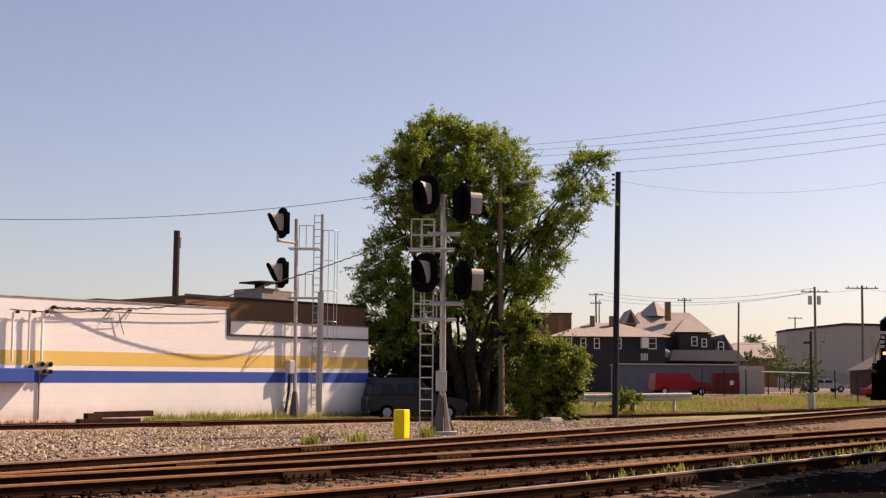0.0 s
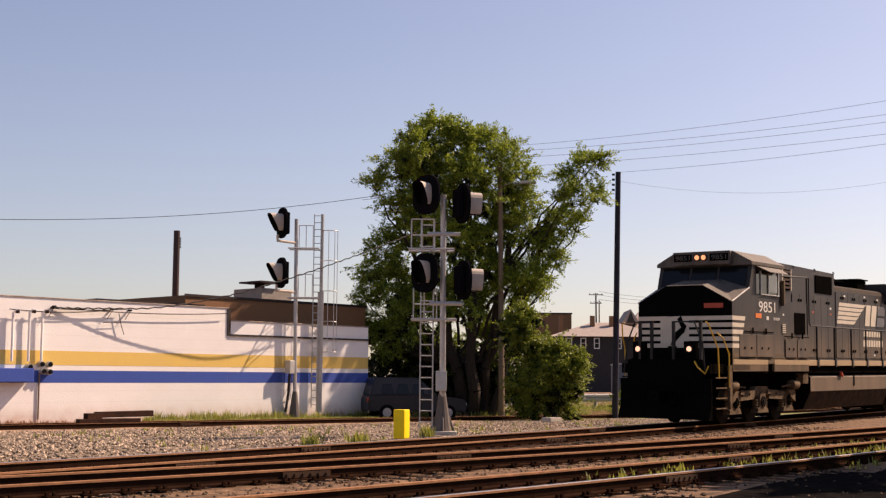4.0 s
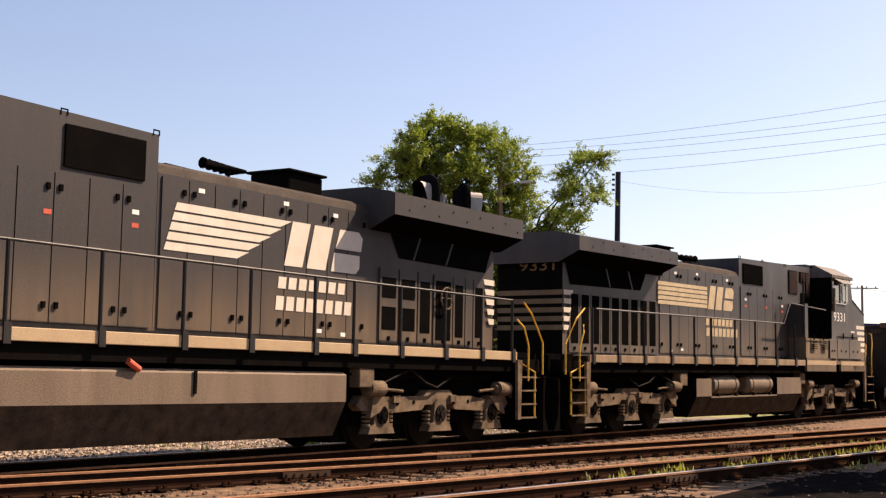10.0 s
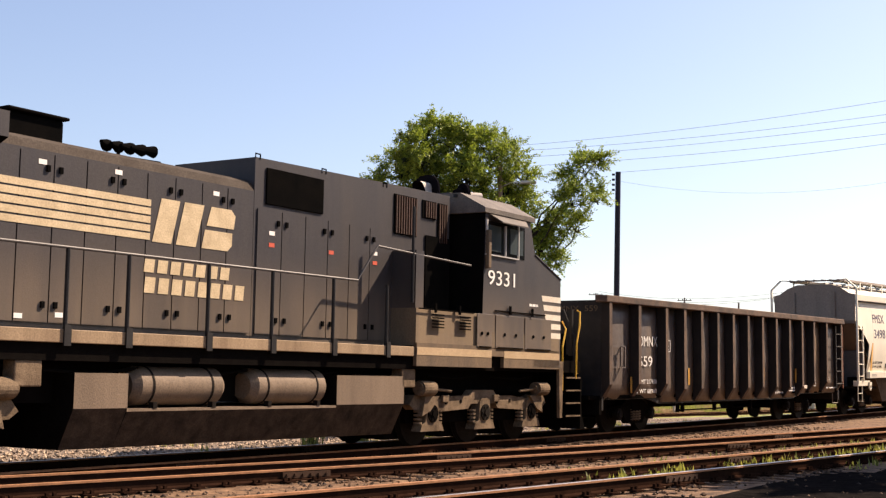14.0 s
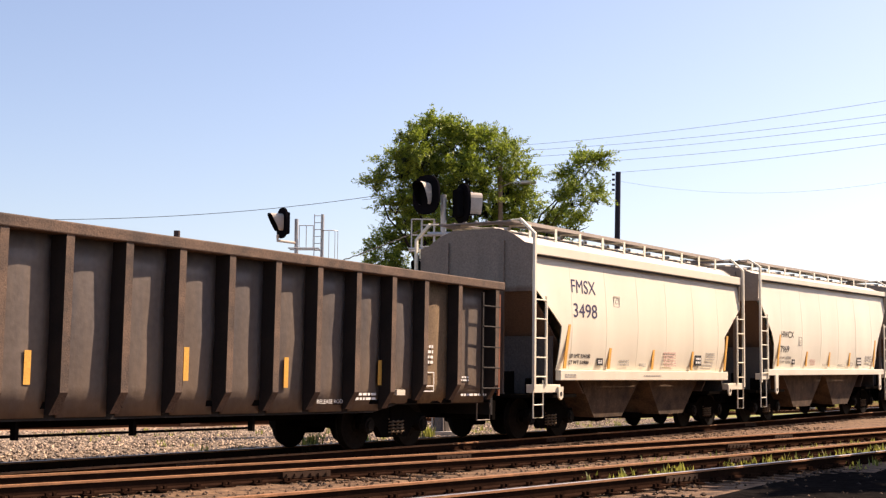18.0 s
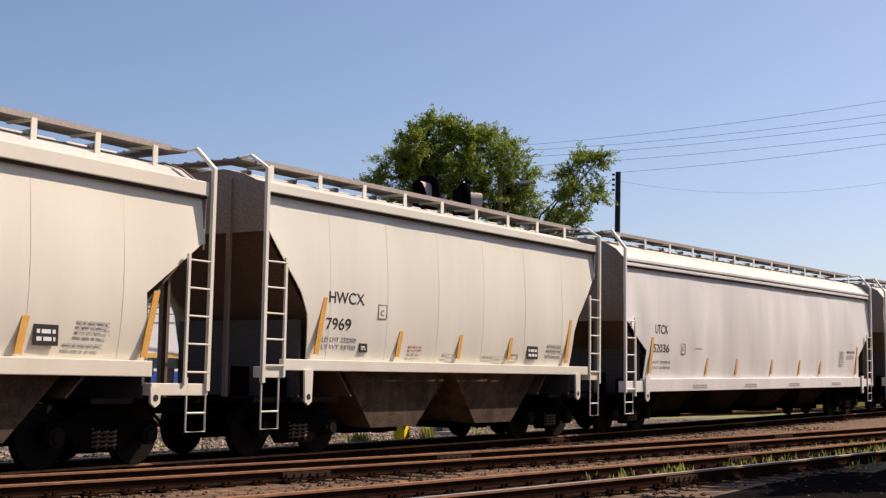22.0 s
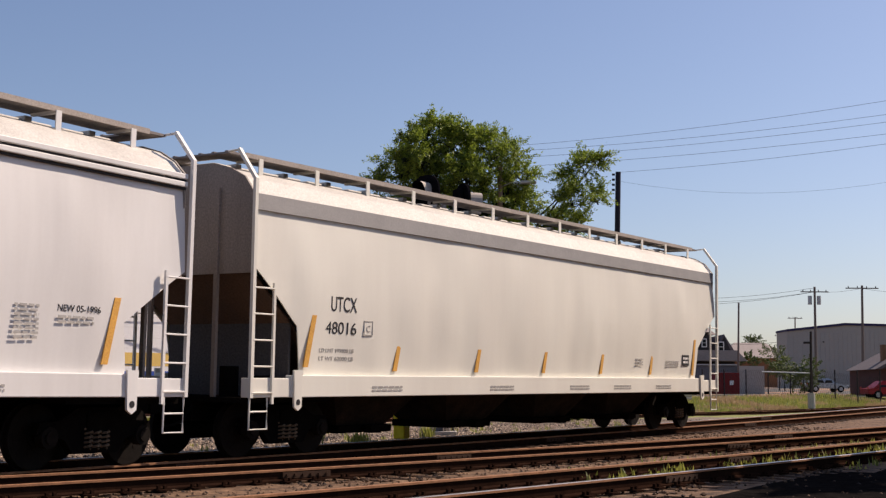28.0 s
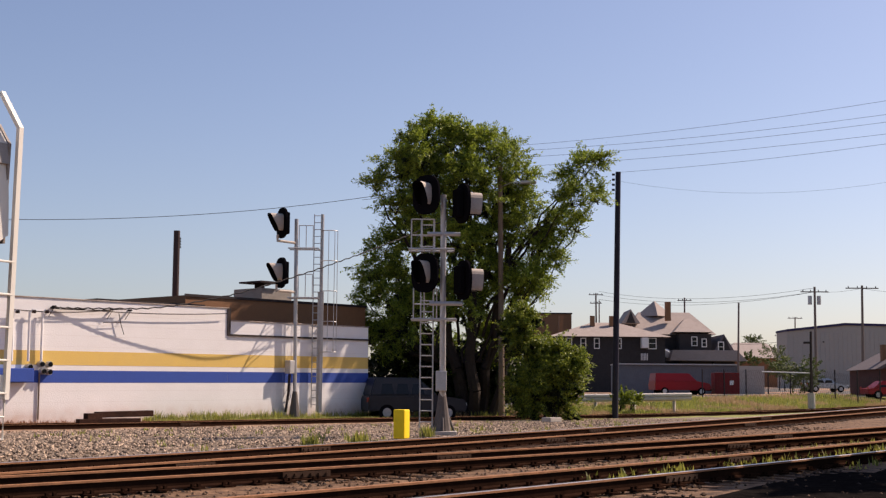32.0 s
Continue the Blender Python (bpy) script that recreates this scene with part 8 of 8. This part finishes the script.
for k in range(26):
    bm = B()
    x = (-80 + k * 8) * S190
    box(bm, x, x + 0.08, -0.04, 0, -0.5, 99 * S190)
    part("siding_seam", bm, WHW, wh)
bm = B()
box(bm, -20 * S190, -18 * S190, -0.3, 0, 80 * S190, 82 * S190)
part("wall_light", bm, TAR, wh)
S220 = 220 / 2300
lr = tagged(empty("store_building", local(1345, 660, 220)), "low building with a long brown shingled roof", "building")
bm = B()
box(bm, -58 * S220, 60 * S220, 0, 14, -1, 50 * S220)
part("wall", bm, BRK, lr)
hip_roof(lr, -58 * S220, 60 * S220, 0, 14, 50 * S220, 80 * S220, 3.0, ROOFG, 0.8)
S110 = 110 / 2300
bh = tagged(empty("brick_house", local(1612, 690, 112)), "small brown brick building with a shallow gable", "house", "houses")
bm = B()
box(bm, -55 * S110, 60 * S110, 0, 8, -1, 52 * S110)
part("wall", bm, mat("dark_red_brick", (0.13, 0.06, 0.05), 0.9, 0, 0.2, 4, 0.2, 20), bh)
gable(bh, -57 * S110, 60 * S110, -0.4, 8, 50 * S110, 84 * S110, ROOFD, MATS["dark_red_brick"])
windows(bh, [(-16 * S110, -0.02, 28 * S110, 20 * S110, 14 * S110)])
bm = B()
box(bm, -33 * S110, -26 * S110, 2, 2.6, 60 * S110, 96 * S110)
part("chimney", bm, BRK, bh)
bm = B()
rod(bm, (-36 * S110, -0.3, 10 * S110), (-36 * S110, -0.3, 50 * S110), 0.06, 8)
part("downpipe", bm, FRAMEW, bh)
# brick block behind the tree
bk = tagged(empty("brick_building", local(985, 690, 160)), "flat brown brick building behind the house", "building")
bm = B()
box(bm, -3.5, 2.0, 0, 8, -1, 9.4)
part("wall", bm, BRK, bk)
bm = B()
box(bm, -3.6, 2.1, -0.1, 8.1, 9.4, 9.55)
part("coping", bm, TAR, bk)


# ---- vehicles ----
def vehicle(name, m, paint, L_, H_, W_, kind, label):
    """A parked car built from its side outline; x along it, front towards +x."""
    v = tagged(empty(name, m), label, "car" if kind != "van" else "van", "parked vehicles")
    hl = L_ / 2
    if kind == "suv":
        body = [(-hl, 0.4), (-hl, 1.0), (-hl + 0.1, 1.12), (hl - 1.35, 1.12), (hl - 0.1, 0.95), (hl, 0.7), (hl, 0.4)]
        top = [(-hl + 0.08, 1.1), (-hl + 0.35, H_), (hl - 2.3, H_), (hl - 1.4, 1.1)]
    elif kind == "van":
        body = [(-hl, 0.45), (-hl, 1.25), (hl - 1.3, 1.25), (hl - 0.1, 1.05), (hl, 0.8), (hl, 0.45)]
        top = [(-hl, 1.22), (-hl + 0.1, H_), (hl - 2.0, H_), (hl - 1.25, 1.22)]
    else:
        body = [(-hl, 0.4), (-hl, 0.85), (-hl + 0.9, 0.95), (hl - 1.2, 0.92), (hl - 0.1, 0.75), (hl, 0.4)]
        top = [(-hl + 0.5, 0.92), (-hl + 1.3, H_), (hl - 2.1, H_), (hl - 1.2, 0.9)]
    bm = B()
    fs = prism(bm, body, -W_ / 2, W_ / 2)
    bmesh.ops.bevel(bm, geom=list(bm.edges), offset=0.06, segments=2, affect="EDGES")
    part("body", bm, paint, v, shade=False)
    bm = B()
    A = [bm.verts.new((x, -W_ / 2 + (0.06 if z < 1.3 else 0.18), z)) for x, z in top]
    C = [bm.verts.new((x, W_ / 2 - (0.06 if z < 1.3 else 0.18), z)) for x, z in top]
    bm.faces.new(A)
    bm.faces.new(C[::-1])
    for i in range(4):
        bm.faces.new((A[i], C[i], C[(i + 1) % 4], A[(i + 1) % 4]))
    bmesh.ops.recalc_face_normals(bm, faces=bm.faces)
    bmesh.ops.bevel(bm, geom=list(bm.edges), offset=0.05, segments=2, affect="EDGES")
    gh = part("cabin", bm, paint, v)
    x0, x1 = top[0][0] + 0.45, top[3][0] - 0.55
    zt = H_ - 0.18
    n = 3 if kind == "suv" else 2
    if kind != "van":
        for s in (-1, 1):
            for k in range(n):
                a, b = x0 + (x1 - x0) * k / n + 0.05, x0 + (x1 - x0) * (k + 1) / n - 0.05
                bm = B()
                q = [(a, 1.16 if kind == "suv" else 0.98), (b, 1.16 if kind == "suv" else 0.98), (b - 0.1, zt), (a + 0.1, zt)]
                va = [bm.verts.new((x, s * (W_ / 2 - (0.07 if z < 1.3 else 0.165) + 0.01), z)) for x, z in q]
                vb = [bm.verts.new((w3.co.x, w3.co.y - s * 0.05, w3.co.z)) for w3 in va]
                bm.faces.new(va)
                bm.faces.new(vb[::-1])
                for i in range(4):
                    bm.faces.new((va[i], vb[i], vb[(i + 1) % 4], va[(i + 1) % 4]))
                bmesh.ops.recalc_face_normals(bm, faces=bm.faces)
                part("side_window", bm, GLASS, gh)
    bm = B()
    xa, xb = top[3], top[2]
    vv = [(xa[0] + 0.02, -W_ / 2 + 0.2, xa[1] + 0.06), (xa[0] + 0.02, W_ / 2 - 0.2, xa[1] + 0.06), (xb[0] + 0.1, W_ / 2 - 0.3, xb[1] - 0.06), (xb[0] + 0.1, -W_ / 2 + 0.3, xb[1] - 0.06)]
    va = [bm.verts.new(p) for p in vv]
    vb = [bm.verts.new((p[0] - 0.06, p[1], p[2] - 0.03)) for p in vv]
    bm.faces.new(va)
    bm.faces.new(vb[::-1])
    for i in range(4):
        bm.faces.new((va[i], vb[i], vb[(i + 1) % 4], va[(i + 1) % 4]))
    bmesh.ops.recalc_face_normals(bm, faces=bm.faces)
    part("windscreen", bm, BLUEGLASS, gh)
    for x in (-hl + 0.85, hl - 0.9):
        for s in (-1, 1):
            bm = B()
            disc_y(bm, x, 0.35, 0.35, s * (W_ / 2 - 0.2), s * (W_ / 2 + 0.02), 20)
            t_ = part("wheel", bm, SIGB, v)
            bm = B()
            disc_y(bm, x, 0.35, 0.2, s * (W_ / 2 + 0.02), s * (W_ / 2 + 0.035), 14)
            part("rim", bm, GALV, t_)
    for s in (-1, 1):
        bm = B()
        box(bm, hl - 0.05, hl + 0.02, min(s * (W_ / 2 - 0.45), s * (W_ / 2 - 0.1)), max(s * (W_ / 2 - 0.45), s * (W_ / 2 - 0.1)), 0.65, 0.8, 0.02)
        part("headlight", bm, FRAMEW, v)
        bm = B()
        box(bm, -hl - 0.02, -hl + 0.05, min(s * (W_ / 2 - 0.3), s * (W_ / 2 - 0.06)), max(s * (W_ / 2 - 0.3), s * (W_ / 2 - 0.06)), 0.8, 1.0, 0.01)
        part("tail_light", bm, REDM, v)
    bm = B()
    box(bm, hl - 0.02, hl + 0.06, -W_ / 2 + 0.05, W_ / 2 - 0.05, 0.4, 0.58, 0.02)
    part("bumper", bm, SIGB, v)
    return v


def stand(px, dep, ang, py=700):
    c = screen(px, py, dep)
    return Matrix.Translation((c.x, c.y, ground_z(c.x, c.y))) @ Matrix.Rotation(radians(ang), 4, "Z")


# Body colour lowered to stand for the tree's shade on the car.
CARB = mat("shade_dark_blue_grey_paint", (0.04, 0.043, 0.05), 0.35, 0.2, 0.1, 3)
CARR = mat("red_van_paint", (0.32, 0.015, 0.02), 0.35, 0, 0.1, 3)
CARS_ = mat("silver_car_paint", (0.4, 0.42, 0.45), 0.3, 0.5, 0.1, 3)
vehicle("suv", stand(732, 59, -42), CARB, 4.6, 1.9, 1.9, "suv", "grey blue sport utility car parked beyond the wall")
vehicle("van", stand(1205, 117, -50), CARR, 5.2, 1.95, 2.0, "van", "red panel van parked before the shed")
vehicle("car", stand(1462, 138, -50), CARS_, 4.6, 1.45, 1.8, "sedan", "silver parked sedan by the warehouse")
vehicle("car", stand(1580, 108, -55), CARR, 4.7, 1.5, 1.8, "sedan", "red parked sedan by the brick building")
vehicle("car", stand(812, 82, -20), CARS_, 4.4, 1.45, 1.8, "sedan", "pale parked car in the shade behind the tree")
dm = tagged(empty("dumpster", stand(1286, 117, -60)), "dark red steel waste container beside the van", "container")
bm = B()
box(bm, -1.1, 1.1, -0.9, 0.9, 0.1, 2.0, 0.03)
part("bin", bm, mat("dark_red_steel", (0.2, 0.015, 0.015), 0.6, 0, 0.15, 3), dm)
for x in (-0.9, -0.3, 0.3, 0.9):
    bm = B()
    box(bm, x - 0.05, x + 0.05, -0.96, -0.9, 0.2, 1.9)
    part("rib", bm, MATS["dark_red_steel"], dm)
bm = B()
box(bm, 0.2, 0.55, -0.975, -0.965, 0.9, 1.3)
part("sign_plate", bm, FRAMEW, dm)

# ---- guard rail, fence and far shrubs ----
gr = tagged(empty("guard_rail"), "pale weathered guard rail on posts along the verge", "guard rail")
ga, gb = screen(1030, 703, 78), screen(1226, 699, 78)
bm = B()
dv = (gb - ga).normalized()
for dz in (-0.1, 0.1):
    rod(bm, ga + Vector((0, 0, dz)), gb + Vector((0, 0, dz)), 0.13, 6)
part("beam", bm, mat("weathered_guard_rail", (0.6, 0.57, 0.52), 0.6, 0.2, 0.15, 3), gr)
for k in (0.15, 0.5, 0.86):
    p = ga.lerp(gb, k)
    bm = B()
    box(bm, -0.1, 0.1, 0.06, 0.2, ground_z(p.x, p.y) - 0.2 - p.z, 0.25, 0.01, 0, Matrix.Translation(p))
    part("post", bm, SIGV, gr)
fe = tagged(empty("chain_fence"), "dark chain-link fence posts with a pale top rail", "fence")
fa, fb = screen(1245, 690, 102), screen(1560, 690, 100)
for k in range(9):
    p = fa.lerp(fb, k / 8)
    bm = B()
    rod(bm, (p.x, p.y, ground_z(p.x, p.y) - 0.1), (p.x, p.y, p.z + 1.75), 0.05, 8)
    part("post", bm, TAR, fe)
bm = B()
rod(bm, screen(1350, 654, 101), screen(1440, 656, 101), 0.045, 8)
part("top_rail", bm, FRAMEW, fe)
bm = B()
for k in range(90):
    p = fa.lerp(fb, k / 90)
    z0 = ground_z(p.x, p.y)
    q = fa.lerp(fb, min(1, (k + 4) / 90))
    rod(bm, (p.x, p.y, z0), (q.x, q.y, z0 + 2.2), 0.006, 4)
    rod(bm, (q.x, q.y, z0), (p.x, p.y, z0 + 2.2), 0.006, 4)
wm = part("wire_mesh", bm, TAR, fe)
wm["kind"] = "stuff"
for k, (px, py, dep, r_) in enumerate(((1328, 636, 150, 0.9), (1380, 636, 155, 1.4), (1390, 650, 150, 1.0), (1340, 600, 300, 1.3), (1329, 600, 300, 1.1), (1425, 660, 130, 1.3), (1100, 705, 74, 0.5), (1125, 708, 74, 0.45), (1120, 700, 75, 0.4))):
    c = screen(px, py, dep)
    b_ = tagged(empty("shrub"), "rounded green shrub by the lot" if dep > 100 else "low bright green weeds on the verge", "shrub", "far shrubs")
    bm = B()
    limb(bm, (c.x, c.y, ground_z(c.x, c.y) - 0.1), c, 0.08, 0.02, rnd, 3, 0.1)
    part("stem", bm, BARK, b_)
    leaves("foliage", [(c.x + rnd.uniform(-1, 1) * r_ * 0.5, c.y + rnd.uniform(-1, 1) * r_ * 0.5, c.z + rnd.uniform(-0.4, 0.4) * r_, r_ * 0.7) for _ in range(5)], 14 if dep > 100 else 60, 0.12 if dep > 100 else 0.07, LEAFD if dep > 100 else LEAFB, b_, 40 + k, r_ * 0.35)

# ---- train path ----
S = [(0, -58.14), (1, -52.6), (2, -47.05), (3, -41.7), (3.5, -39.15), (5.5, -28.25), (6, -25.66), (6.5, -23.07), (7, -20.49), (7.5, -17.84), (8, -15.15), (8.5, -12.47), (9, -9.79),
     (9.5, -7.08), (10, -4.39), (10.5, -1.7), (11, 0.97), (11.5, 3.62), (12, 6.31), (12.5, 9.04), (13, 11.77), (13.5, 14.48), (14, 17.23), (14.5, 19.95), (15, 22.68), (15.5, 25.42),
     (17.5, 36.39), (18, 39.13), (18.5, 41.89), (19, 44.65), (19.5, 47.41), (20, 50.17), (20.5, 52.93), (21, 55.7), (21.5, 58.48), (22, 61.28), (22.5, 64.07), (23, 66.86),
     (23.5, 69.66), (24, 72.48), (24.5, 75.3), (26.5, 86.58), (27, 89.43), (27.5, 92.35), (28, 95.3), (28.5, 98.28), (29, 101.27), (30, 107.24), (31, 113.21), (32, 119.3)]


def car_pose(u, half, s):
    """The pose of a car whose middle is u metres behind the train's front, on trucks half apart from it."""
    x = u - s
    a, b = x - half, x + half
    y = (track_y(a) + track_y(b)) / 2
    z = (rail_z(a) + rail_z(b)) / 2
    d = Vector((2 * half, track_y(b) - track_y(a), rail_z(b) - rail_z(a))).normalized()
    side = Vector((0, 0, 1)).cross(d).normalized()
    side = (side + Vector((0, 0, CANT))).normalized()
    up = d.cross(side)
    m = Matrix((d, side, up)).transposed().to_4x4()
    return Matrix.Translation((x, y, z)) @ m


def s_at(t):
    for (t0, s0), (t1, s1) in zip(S[:-1], S[1:]):
        if t <= t1:
            return s0 + (s1 - s0) * (t - t0) / (t1 - t0)
    return S[-1][1]


def motions():
    where = {}
    for car, u, half in CARS:
        walk(car, [(t, car_pose(u, half, s)) for t, s in S])
        where[car.name] = u
    # wheels roll while their car is on the visible stretch of track
    for ws, x, r, car in SPIN:
        u = where[car.name] + x
        ts = [k / 10 for k in range(321) if 8 < u - s_at(k / 10) < 62]
        if not ts:
            continue
        turn = [(t, -s_at(t) / r) for t in ts]
        rows = [(t, Matrix.Translation((x, 0, r)) @ Matrix.Rotation(a, 4, "Y")) for t, a in turn]
        if ts[0] > 0:
            rows.insert(0, (0, rows[0][1]))
        if ts[-1] < 32:
            rows.append((32.0, rows[-1][1]))
        walk(ws, rows)


motions()
